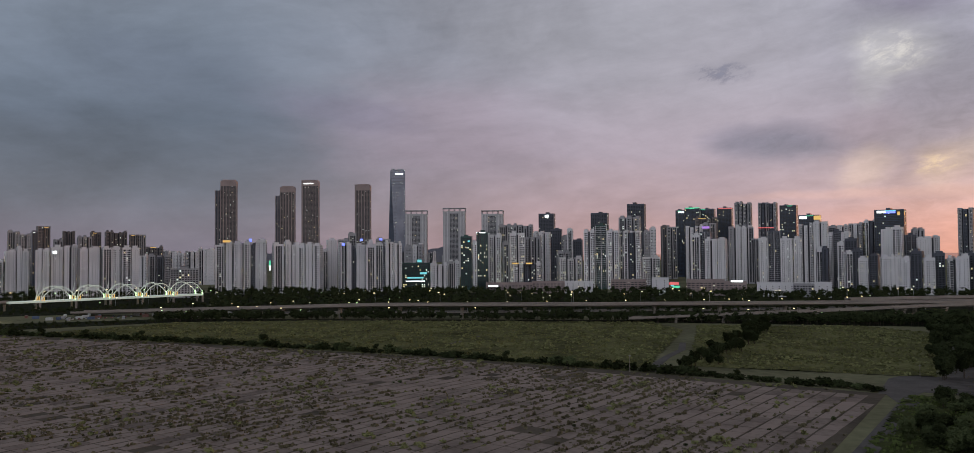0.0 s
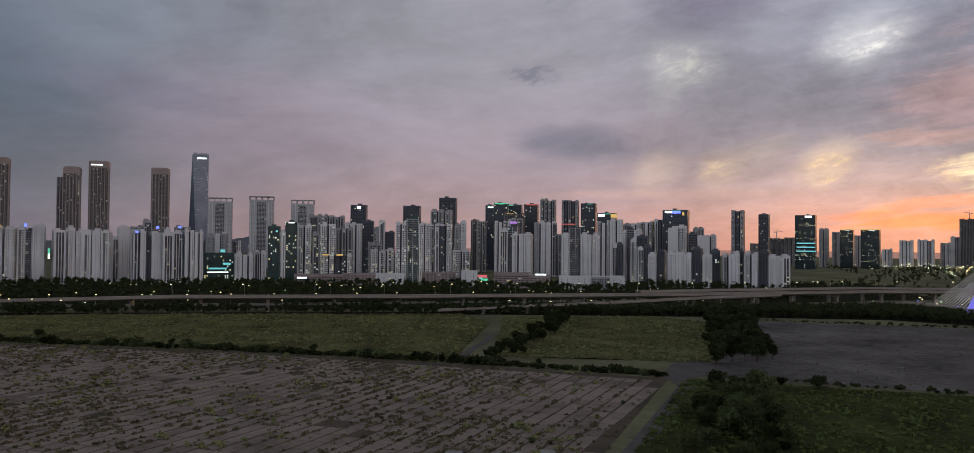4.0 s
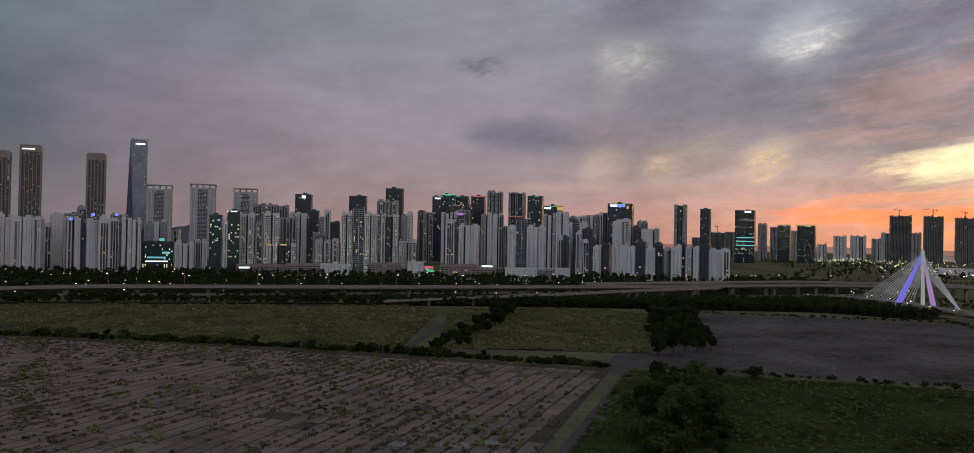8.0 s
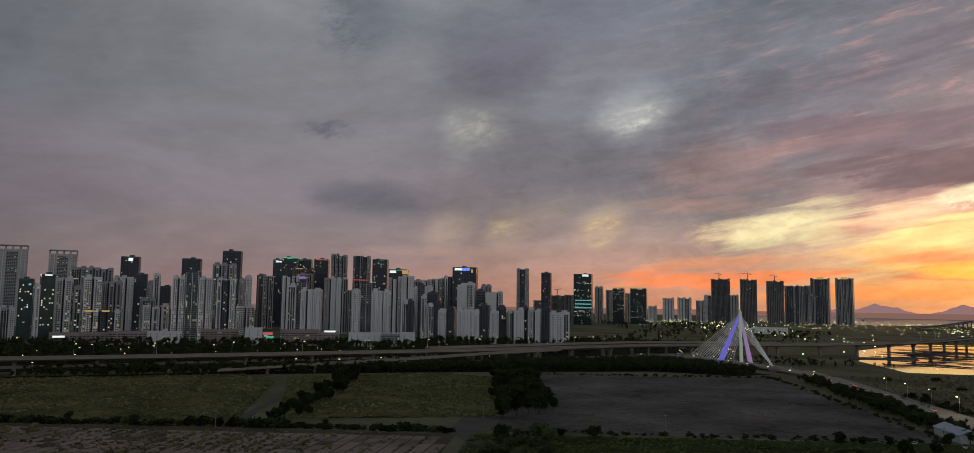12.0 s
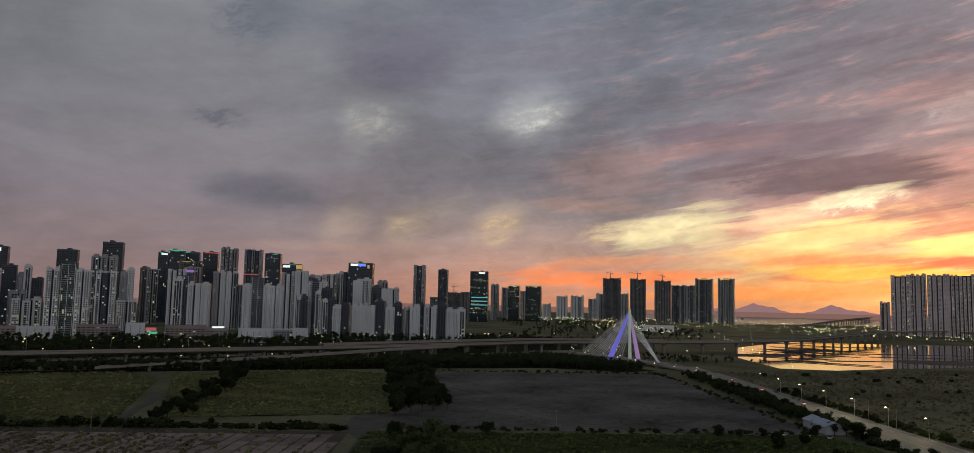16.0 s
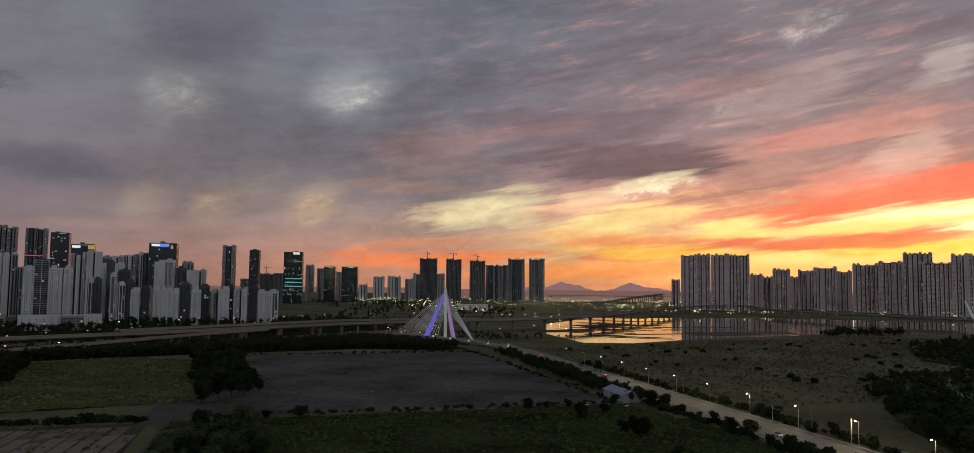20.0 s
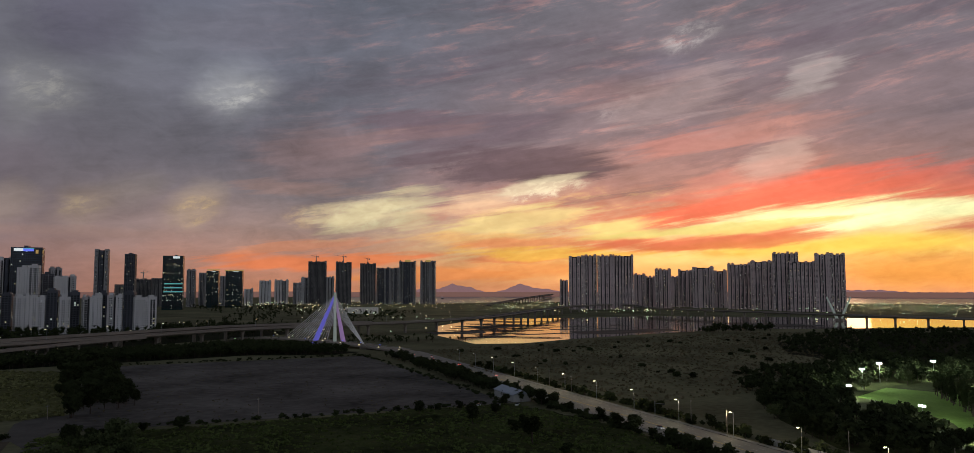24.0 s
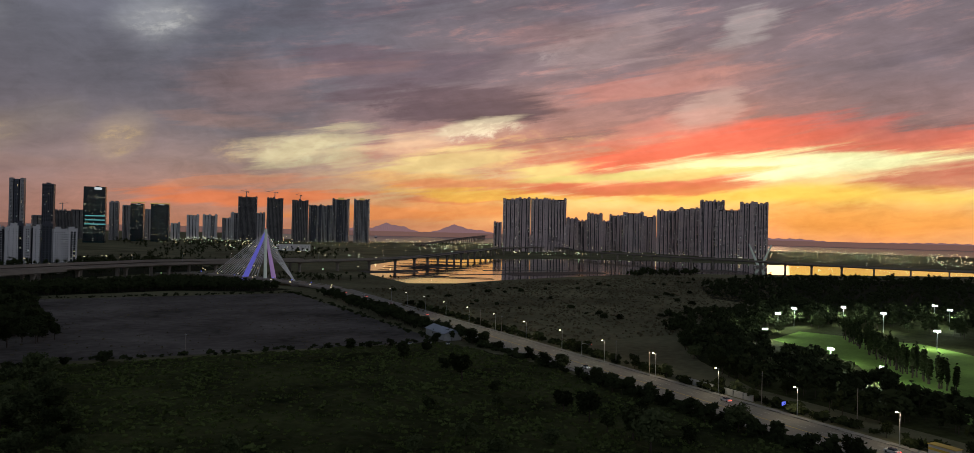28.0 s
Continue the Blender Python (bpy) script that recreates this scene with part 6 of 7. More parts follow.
# lit cable-stayed bridge
def cable_bridge():
    root = thing("cable_stayed_bridge", pose(0, 0, 0), "cable-stayed bridge with lilac-lit leaning pylon legs", "bridge")
    way = [Vector((597, 468, 1)), Vector((606, 536, 4)), Vector((617, 610, 5.5)), Vector((624, 680, 5)), Vector((624, 740, 2))]
    for p, q in zip(way, way[1:]):
        n = Vector((-(q - p).y, (q - p).x, 0)).normalized() * 9
        s = Shape()
        dn = Vector((0, 0, -1.4))
        s.v = [tuple(v) for v in (p - n + dn, p + n + dn, q + n + dn, q - n + dn, p - n, p + n, q + n, q - n)]
        s.f = [(0, 1, 2, 3), (7, 6, 5, 4), (0, 4, 5, 1), (1, 5, 6, 2), (2, 6, 7, 3), (3, 7, 4, 0)]
        s.m = [0] * 6
        part("deck", s, root, DECK)
        for e in (-n, n):
            r = Shape()
            r.rod(p + e * 0.98 + Vector((0, 0, 0.9)), q + e * 0.98 + Vector((0, 0, 0.9)), 0.12, 0.12, 4)
            part("railing", r, root, STEEL)
    top = Vector((624, 584, 53))
    for foot, r, m, lab in (((609, 600, 0), 3.0, LILAC_STEEL, "leaning leg lit blue lilac"), ((631, 577, 0), 2.6, PINK_STEEL, "leaning leg lit pink lilac"), ((613, 573, 0), 1.9, WHITE_GLOW_STEEL, "slim pale strut")):
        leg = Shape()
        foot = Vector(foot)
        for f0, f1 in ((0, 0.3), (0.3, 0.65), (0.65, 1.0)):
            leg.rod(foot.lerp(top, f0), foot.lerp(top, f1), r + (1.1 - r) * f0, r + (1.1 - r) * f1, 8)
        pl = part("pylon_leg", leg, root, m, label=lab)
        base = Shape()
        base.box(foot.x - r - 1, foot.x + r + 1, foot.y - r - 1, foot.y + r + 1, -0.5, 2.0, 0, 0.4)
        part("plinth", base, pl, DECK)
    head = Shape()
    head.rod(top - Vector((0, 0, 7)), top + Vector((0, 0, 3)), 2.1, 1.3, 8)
    part("pylon_head", head, root, WHITE_GLOW_STEEL)
    beacon = Shape()
    beacon.box(623.4, 624.6, 583.4, 584.6, 56, 57)
    part("beacon", beacon, root, SIGN_RED)
    # two planes of stays down to the deck edges, and the back stays
    for ex, ey in ((0, 0), (15, -7)):
        for k in range(12):
            c, f = Shape(), k / 11
            c.rod(Vector((607 + ex + 34 * f, 600 + ey + 74 * f, 5.6)), top - Vector((0, 0, 20 * (1 - f))), 0.26, 0.26, 4)
            part("stay_cable", c, root, CABLE)
    for k in range(7):
        c, f = Shape(), k / 6
        c.rod(Vector((598 + 12 * f, 518 + 13 * f, 3)), top - Vector((0, 0, 16 * f)), 0.26, 0.26, 4)
        part("stay_cable", c, root, CABLE)
    stay = Shape()
    stay.box(596, 608, 514, 524, 0, 5, 0, 1.0)
    part("anchor_block", stay, root, DECK)
    for k in range(16):
        l, f = Shape(), k / 15
        p = way[0].lerp(way[3], f) + Vector((8.4 if k % 2 else -8.4, 0, 1.2 + 3 * min(f, 0.5)))
        l.box(p.x - 0.4, p.x + 0.4, p.y - 0.4, p.y + 0.4, p.z, p.z + 0.7)
        part("deck_light", l, root, brng.choice((LAMP_HEAD, LAMP_HEAD, SIGN_BLUE, LAMP_GREEN)))


cable_bridge()

# the legs' faint glow sits in their material, no lamp shines on them
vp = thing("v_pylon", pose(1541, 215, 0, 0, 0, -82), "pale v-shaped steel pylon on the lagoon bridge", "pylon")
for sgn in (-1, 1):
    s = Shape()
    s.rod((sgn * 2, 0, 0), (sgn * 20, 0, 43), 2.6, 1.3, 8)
    part("pylon_leg", s, vp, WHITE_GLOW_STEEL)
s = Shape()
s.box(-6, 6, -4, 4, -1, 4)
part("footing", s, vp, DECK)

# white arch bridge with spreading masts
ab = thing("arch_bridge", pose(0, 0, 0), "white lit bridge with a row of round arches", "bridge")
P0, P1 = Vector((-530, 862, 10)), Vector((-372, 1010, 10))
AD = (P1 - P0).normalized()
AN = Vector((-AD.y, AD.x, 0))
s = Shape()
zed = Vector((0, 0, 1.8))
c4 = [P0 - AN * 11, P1 - AN * 11, P1 + AN * 11, P0 + AN * 11]
s.v = [tuple(p) for p in [c - zed for c in c4] + c4]
s.f = [(3, 2, 1, 0), (4, 5, 6, 7), (0, 1, 5, 4), (1, 2, 6, 5), (2, 3, 7, 6), (3, 0, 4, 7)]
s.m = [0] * 6
part("deck", s, ab, WHITE_GLOW_STEEL)
n_arch = 5
for row in (-11, 11):
    for k in range(n_arch):
        a0, a1 = P0.lerp(P1, 0.14 + 0.86 * k / n_arch) + AN * row, P0.lerp(P1, 0.14 + 0.86 * (k + 1) / n_arch) + AN * row
        s = Shape()
        prev = None
        for i in range(15):
            f = i / 14
            p = a0.lerp(a1, f) + Vector((0, 0, 15.5 * math.sin(math.pi * f) ** 0.75)) + AN * (row / 11) * 3 * math.sin(math.pi * f)
            if prev is not None:
                s.rod(prev, p, 0.6, 0.6, 6)
            prev = p
        part("arch_rib", s, ab, WHITE_GLOW_STEEL)
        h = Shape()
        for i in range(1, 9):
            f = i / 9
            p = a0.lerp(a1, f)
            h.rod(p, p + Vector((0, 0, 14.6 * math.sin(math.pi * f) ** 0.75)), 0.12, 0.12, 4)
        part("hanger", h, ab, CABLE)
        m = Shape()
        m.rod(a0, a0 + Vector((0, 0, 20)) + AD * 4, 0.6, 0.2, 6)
        part("mast", m, ab, WHITE_GLOW_STEEL)
        for f in (0.04, 0.1, 0.96):
            q, l = a0.lerp(a1, f), Shape()
            l.box(q.x - 0.45, q.x + 0.45, q.y - 0.45, q.y + 0.45, q.z, q.z + 4.5)
            part("lantern", l, ab, LAMP_GREEN if f > 0.5 else SIGN_AMBER, label="glowing upright lantern")
    for k in range(n_arch + 1):
        c = Shape()
        p = P0.lerp(P1, 0.14 + 0.86 * k / n_arch) + AN * row * 0.8
        c.rod((p.x, p.y, -0.5), p - zed, 1.3, 1.3, 8)
        part("pier", c, ab, DECK)
APP = [(-760, 800, 6), (-660, 812, 9), (-590, 832, 10), (-530, 862, 10)]
ap = deck("bridge_approach", "curving pale concrete approach to the arch bridge", APP, 20, 2.0)
piers(ap, APP, 34, 20, 2.0)

# ---- street lamps ----
def lamp_proto(name, label, high, arm, head, glow):
    root = thing(name, pose(0, 0, -500), label, "street lamp", "street lamps")
    s = Shape()
    s.rod((0, 0, 0), (0, 0, high), 0.14, 0.09, 6)
    part("pole", s, root, STEEL)
    s = Shape()
    s.rod((0, 0, high - 0.2), (arm, 0, high + 0.3), 0.07, 0.06, 5)
    part("arm", s, root, STEEL)
    s = Shape()
    s.box(arm - head, arm + head * 0.6, -head * 0.5, head * 0.5, high + 0.05, high + 0.05 + head * 0.55, 0, 0.08)
    part("luminaire", s, root, glow, label="glowing lamp head")
    return root


lrng = random.Random(5)
yellow = lamp_proto("street_lamp", "tall steel street lamp with glowing yellow head", 10, 1.6, 0.85, LAMP_HEAD)
near_lamp = lamp_proto("street_lamp", "tall steel roadside lamp with warm glowing head", 10, 1.6, 0.5, NEAR_GLOW)
green = lamp_proto("street_lamp", "park lamp with greenish glowing head", 7, 0.4, 0.8, LAMP_GREEN)
first = [True, True, True]


def put_lamp(kind, x, y, z, yaw):
    proto = (yellow, green, near_lamp)[kind]
    if first[kind]:
        first[kind] = False
        proto.matrix_basis = pose(x, y, z, 0, 0, yaw)
        return
    copy_thing(proto, pose(x, y, z, 0, 0, yaw))


def lamp_light(x, y, z, power, colour=(1.0, 0.8, 0.5), size=0.4):
    ob = new("lamp_light", bpy.data.lights.new("lamp_light", "POINT"))
    ob.data.energy, ob.data.color, ob.data.shadow_soft_size = power, colour, size
    ob.location = (x, y, z)


for k in range(16):
    p = R0 + RD * (-50 + 38 * k) + RN * 12.6
    put_lamp(2, p.x, p.y, 0.3, 180 - 36)
    if k < 13:
        q = p - RN * 2.2
        lamp_light(q.x, q.y, 9.6, 3000)
for p, d in along([Vector(q) for q in HWAY[2:14]], 62):
    put_lamp(0, p.x - d.y * 9.5, p.y + d.x * 9.5, p.z, lrng.choice((0, 180)))
for p, d in along([Vector(q) for q in VROAD], 60):
    put_lamp(0, p.x, p.y + 8, p.z, 90)
for p, d in along([Vector(q) for q in LOWROAD], 40):
    put_lamp(0, p.x, p.y - 6, p.z, 90)
CITY_FLOOR = [(-560, 900), (-300, 790), (100, 765), (420, 775), (720, 800), (760, 1050), (640, 1090), (300, 1120), (-100, 1180), (-500, 1230)]
for x, y in scatter(CITY_FLOOR, 120, lrng):
    put_lamp(lrng.choice((0, 1)), x, y, 0, lrng.uniform(0, 360))
for x, y in scatter([(-330, 735), (700, 640), (720, 690), (300, 650), (-300, 780)], 26, lrng):
    put_lamp(lrng.choice((0, 0, 1)), x, y, 0, lrng.uniform(0, 360))
for x, y in scatter([(-900, 900), (-640, 850), (-480, 1000), (-520, 1200), (-900, 1300)], 22, lrng):
    put_lamp(1, x, y, 0, lrng.uniform(0, 360))
for k in range(14):
    p = P0.lerp(P1, k / 13) + AN * (9 if k % 2 else -9)
    put_lamp(k % 2, p.x, p.y, 10, 60)
for p, d in along([Vector(q) for q in APP], 34):
    put_lamp(0, p.x + 8, p.y, p.z, 90)
# glittering town lights too many and far to count
s = Shape()
for x, y in scatter([polar(50, 2100)[:2], polar(64, 1850)[:2], polar(64, 3000)[:2], polar(47, 3200)[:2], polar(38, 2600)[:2]], 420, lrng) + scatter([(760, 620), (1000, 800), (1300, 1300), (1500, 1900), (1900, 2100), (1500, 1300), (1050, 700)], 130, lrng) + scatter([polar(58, 2300)[:2], polar(80, 2300)[:2], polar(95, 1900)[:2], polar(95, 2900)[:2], polar(70, 2900)[:2]], 170, lrng) + scatter([polar(80, 2400)[:2], polar(96, 1900)[:2], polar(96, 3000)[:2], polar(80, 3100)[:2]], 520, lrng) + scatter([polar(80, 1800)[:2], polar(97, 1600)[:2], polar(97, 2300)[:2], polar(79, 2300)[:2]], 160, lrng) + scatter([polar(58.5, 1720)[:2], polar(77, 1850)[:2], polar(78, 1990)[:2], polar(59, 1900)[:2]], 110, lrng):
    z, r = lrng.uniform(3, 12), lrng.choice((0.3, 0.4, 0.5, 0.5, 0.6, 0.9))
    s.box(x - r, x + r, y - r, y + r, z, z + r, lrng.choice((0, 0, 1)))
tagged(new("town_lights", s.mesh("town_lights", TOWN_WARM, TOWN_GREEN)), "countless small lights of the far town", "town lights", kind="stuff")

# golf floodlights; (430, -60) and (500, -25) are added, unseen, for fairway light
for x, y, h in ((416, 24, 6.4), (368, 1, 6.8), (479, 63, 6.4), (530, 62, 11), (567, 56, 11.6), (597, 27, 12), (568, 2, 12), (640, -30, 13.6), (619, -38, 12.6), (650, -110, 14), (430, -60, 12), (500, -25, 10)):
    root = thing("floodlight_mast", pose(x, y, 0, 0, 0, 84), "floodlight mast with glaring white lamps", "floodlight", "golf floodlights")
    s = Shape()
    s.rod((0, 0, 0), (0, 0, h), 0.22, 0.14, 6)
    part("mast", s, root, STEEL)
    s = Shape()
    s.box(-1.6, 1.6, -0.15, 0.15, h - 0.1, h + 0.1)
    part("crossbar", s, root, STEEL)
    for o in (-1.1, 0, 1.1):
        s = Shape()
        s.box(o - 0.45, o + 0.45, -0.4, 0.4, h + 0.15, h + 1.1, 0, 0.05)
        hd = part("lamp_head", s, root, STEEL)
        lens = Shape()
        lens.box(o - 0.4, o + 0.4, -0.5, 0.44, h + 0.2, h + 1.05)
        part("lens", lens, hd, FLOOD, label="glaring white lens")
    lamp_light(x, y, h - 0.5, 38000, (0.9, 1.0, 0.8), 0.8)

# ---- trees, hedges, grass ----
vrng = random.Random(21)


def leaf_cloud(s, cx, cy, cz, rx, rz, n, size, rng, lumps=6):
    """Ragged crown: leaf sprays round a few lumps."""
    hubs = [(rng.uniform(-0.5, 0.5) * rx, rng.uniform(-0.5, 0.5) * rx, rng.uniform(-0.5, 0.55) * rz, rng.uniform(0.35, 0.6)) for _ in range(lumps)]
    # solid cores added inside the lumps to block light and darken the crown
    for hx, hy, hz, hr in hubs:
        o, k, j = Vector((cx + hx, cy + hy, cz + hz)), hr * 0.62 * rx, hr * 0.62 * rz
        tips = [o + Vector(q) for q in ((k, 0, 0), (0, k, 0), (-k, 0, 0), (0, -k, 0))]
        for i in range(4):
            s.face([tips[i], tips[(i + 1) % 4], o + Vector((0, 0, j))])
            s.face([tips[(i + 1) % 4], tips[i], o - Vector((0, 0, j))])
    for _ in range(n):
        hx, hy, hz, hr = rng.choice(hubs)
        d = Vector((rng.gauss(0, 1), rng.gauss(0, 1), rng.gauss(0, 1))).normalized() * rng.uniform(0.45, 1.08) * hr
        p = Vector((cx + hx + d.x * rx, cy + hy + d.y * rx, cz + hz + d.z * rz))
        u = Vector((rng.gauss(0, 1), rng.gauss(0, 1), rng.gauss(0, 0.6))).normalized() * size * rng.uniform(0.6, 1.3)
        v = u.orthogonal().normalized() * size * rng.uniform(0.4, 0.9)
        s.face([p - u, p - v * 0.6 + u * 0.2, p + u, p + v])


def tree_proto(name, label, high, wide, leaf, n, tall=False):
    root = thing(name, pose(0, 0, -500), label, "tree", "trees")
    s = Shape()
    stem = high * (0.35 if not tall else 0.2)
    s.rod((0, 0, -0.3), (0, 0, stem), high * 0.028, high * 0.018, 7)
    s.rod((0, 0, stem), (0.1, 0.1, high * 0.75), high * 0.018, high * 0.006, 6)
    for k in range(5):
        a = k * 2.4
        z = stem * (0.9 + 0.2 * k)
        s.rod((0, 0, z), (math.cos(a) * wide * 0.3, math.sin(a) * wide * 0.3, z + high * 0.2), high * 0.01, high * 0.004, 5)
    part("trunk", s, root, BARK)
    s = Shape()
    mid = high * (0.62 if not tall else 0.55)
    leaf_cloud(s, 0, 0, mid, wide / 2, high * (0.38 if not tall else 0.44), n, high * 0.06, vrng, 15 if not tall else 18)
    part("crown", s, root, leaf)
    return root


KINDS = [tree_proto("tree", "dark leafy round-crowned tree", 8, 7.5, LEAF, 950),
         tree_proto("tree", "dense dark broadleaf tree", 9, 7, LEAF, 1150),
         tree_proto("tree", "pale green willow-like tree", 8, 7.5, LEAF_LIGHT, 1150),
         tree_proto("poplar", "slim upright dark poplar tree", 15, 2.4, LEAF, 420, True)]


def shrub_proto(label, leaf):
    root = thing("shrub", pose(0, 0, -500), label, "shrub", "shrubs")
    s = Shape()
    leaf_cloud(s, 0, 0, 1.1, 2.0, 1.4, 170, 0.42, vrng, 6)
    part("foliage", s, root, leaf)
    s = Shape()
    for k in range(4):
        s.rod((0, 0, -0.2), (math.cos(k * 1.6) * 0.8, math.sin(k * 1.6) * 0.8, 1.4), 0.06, 0.03, 4)
    part("stem", s, root, BARK)
    return root


SHRUBS = [shrub_proto("low dark green hedge shrub", LEAF), shrub_proto("pale green wild shrub", LEAF_LIGHT)]
used = set()


def plant(proto, x, y, size):
    m = pose(x, y, 0, 0, 0, vrng.uniform(0, 360)) @ Matrix.Diagonal((size * vrng.uniform(0.85, 1.15), size * vrng.uniform(0.85, 1.15), size * vrng.uniform(0.85, 1.1), 1))
    if proto.name in used:
        return copy_thing(proto, m)
    used.add(proto.name)
    proto.matrix_basis = pose(x, y, 0)
    return proto


# hedge along the far edge of the old lot
for p, d in along([Vector((-430, 625, 0)), Vector((-209, 545, 0)), Vector((-31, 463, 0)), Vector((79, 399, 0)), Vector((172, 335, 0))], 3.6):
    big = vrng.random()
    plant(SHRUBS[0] if vrng.random() < 0.8 else SHRUBS[1], p.x + vrng.uniform(-1.5, 1.5), p.y + vrng.uniform(0, 5), 1.3 + 1.6 * big ** 2)
for x, y, sz in ((-150, 524, 0.75), (-70, 488, 0.6), (10, 440, 0.75), (38, 425, 0.6), (120, 378, 0.55), (75, 404, 0.5), (-250, 563, 0.8), (-300, 583, 0.9), (-340, 596, 0.8), (150, 352, 0.5)):
    plant(KINDS[0], x, y, sz)
# hedge between the meadows
HEDGE_B = [Vector((104, 404, 0)), Vector((128, 440, 0)), Vector((158, 492, 0)), Vector((190, 560, 0)), Vector((214, 620, 0))]
for p, d in along(HEDGE_B, 4.5):
    plant(KINDS[vrng.choice((0, 1, 1))], p.x + vrng.uniform(-8, 8), p.y + vrng.uniform(-5, 5), vrng.uniform(0.6, 1.15))
# line of trees between meadow and gravel field
for p, d in along([Vector((222, 366, 0)), Vector((262, 440, 0)), Vector((345, 590, 0))], 6.5):
    for _ in range(2):
        plant(KINDS[vrng.choice((0, 1, 1))], p.x + vrng.uniform(-12, 26), p.y + vrng.uniform(-5, 5), vrng.uniform(0.9, 1.4))
# thicket beside the track
THICKET = [(100, 196), (132, 250), (165, 300), (196, 312), (190, 280), (160, 235), (140, 190), (110, 160)]
for x, y in scatter(THICKET, 66, vrng):
    plant(KINDS[vrng.choice((0, 1, 2, 2))], x, y, vrng.uniform(0.55, 1.15))
for x, y, sz in ((218, 292, 0.95), (206, 300, 0.6), (290, 255, 0.4), (180, 296, 0.8)):
    plant(KINDS[1], x, y, sz)
# scattered trees of the near meadow
for x, y, sz, k in ((216, 58, 1.75, 2), (226, 66, 1.3, 2), (238, 84, 1.25, 1), (246, 96, 1.1, 1), (232, 76, 0.9, 2), (258, 72, 0.8, 0), (222, 134, 0.85, 2), (276, 152, 1.3, 1), (300, 196, 1.05, 0), (312, 204, 0.9, 0), (324, 198, 0.8, 1), (290, 168, 0.8, 0), (196, 106, 0.9, 2), (188, 92, 0.8, 2), (206, 84, 0.8, 2), (178, 112, 0.75, 2), (308, 232, 0.8, 0), (318, 228, 0.7, 0), (328, 222, 0.7, 0), (150, 150, 0.9, 2), (228, 50, 0.8, 0), (244, 120, 0.6, 2), (262, 130, 0.7, 0), (352, 210, 0.8, 0), (500, 84, 1.2, 2), (520, 60, 1.1, 2), (545, 66, 1.3, 2), (560, 40, 1.2, 2), (366, 196, 0.9, 1), (374, 192, 0.8, 0)):
    plant(KINDS[k], x, y, sz)
# trees along the road
for k in range(-6, 62):
    for o, lo, hi in ((-18.5, 0.55, 1.1), (17.5, 0.4, 0.85)):
        if vrng.random() < (0.82 if k < 30 else 0.97):
            p = R0 + RD * (k * 8 + vrng.uniform(-3, 3)) + RN * (o + vrng.uniform(-2.5, 2.5))
            if (p - Vector((380, 222, 0))).length > 17:
                if vrng.random() < 0.6:
                    plant(SHRUBS[vrng.choice((0, 0, 1))], p.x, p.y, vrng.uniform(1.1, 2.2))
                else:
                    plant(KINDS[vrng.choice((0, 0, 1, 2))], p.x, p.y, vrng.uniform(lo, hi))
# golf woods
for x, y in scatter([(355, 40), (400, 70), (450, 75), (480, 100), (420, 100), (345, 65), (320, 30)], 22, vrng) + scatter([(300, -10), (318, 0), (345, 26), (380, 20), (340, -20), (300, -30)], 10, vrng):
    plant(KINDS[vrng.choice((0, 1, 2))], x, y, vrng.uniform(0.7, 1.15))
for p, d in along([Vector((520, 22, 0)), Vector((417, -4, 0)), Vector((364, -24, 0))], 2.6):
    plant(KINDS[3], p.x + vrng.uniform(-2, 2), p.y + vrng.uniform(-2, 2), vrng.uniform(0.7, 1.05))
for p, d in along([Vector((470, -50, 0)), Vector((380, -90, 0))], 3.2):
    plant(KINDS[3], p.x + vrng.uniform(-2, 2), p.y + vrng.uniform(-2, 2), vrng.uniform(0.6, 0.95))
# bushes on the scrubland
for x, y in scatter([(480, 180), (620, 420), (800, 380), (1000, 280), (1150, 140), (900, 120), (640, 140), (480, 110)], 60, vrng):
    plant(SHRUBS[0], x, y, vrng.uniform(0.9, 2.2))


def woods(name, label, poly, n, lo, hi, leaf, sprays=42):
    s = Shape()
    for x, y in scatter(poly, n, vrng):
        h = vrng.uniform(lo, hi)
        s.rod((x, y, -0.3), (x, y, h * 0.5), 0.2, 0.12, 4, 1)
        leaf_cloud(s, x, y, h * 0.58, h * 0.42, h * 0.42, sprays, h * 0.15, vrng, 4)
    tagged(new(name, s.mesh(name, leaf, BARK)), label, "woods", kind="stuff")


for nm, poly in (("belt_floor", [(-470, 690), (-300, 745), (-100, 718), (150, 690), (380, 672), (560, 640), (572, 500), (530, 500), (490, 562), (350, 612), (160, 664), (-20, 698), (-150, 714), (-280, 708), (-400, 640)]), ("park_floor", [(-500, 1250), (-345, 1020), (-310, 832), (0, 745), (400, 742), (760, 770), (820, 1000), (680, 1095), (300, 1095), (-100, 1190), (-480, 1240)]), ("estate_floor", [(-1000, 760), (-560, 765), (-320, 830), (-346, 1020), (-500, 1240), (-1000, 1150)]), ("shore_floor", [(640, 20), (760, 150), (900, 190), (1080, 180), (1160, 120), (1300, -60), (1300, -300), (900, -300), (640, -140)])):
    sheet(nm, poly, 0.04, SHADED_FLOOR, "undergrowth sheet with tree shade in its colour")


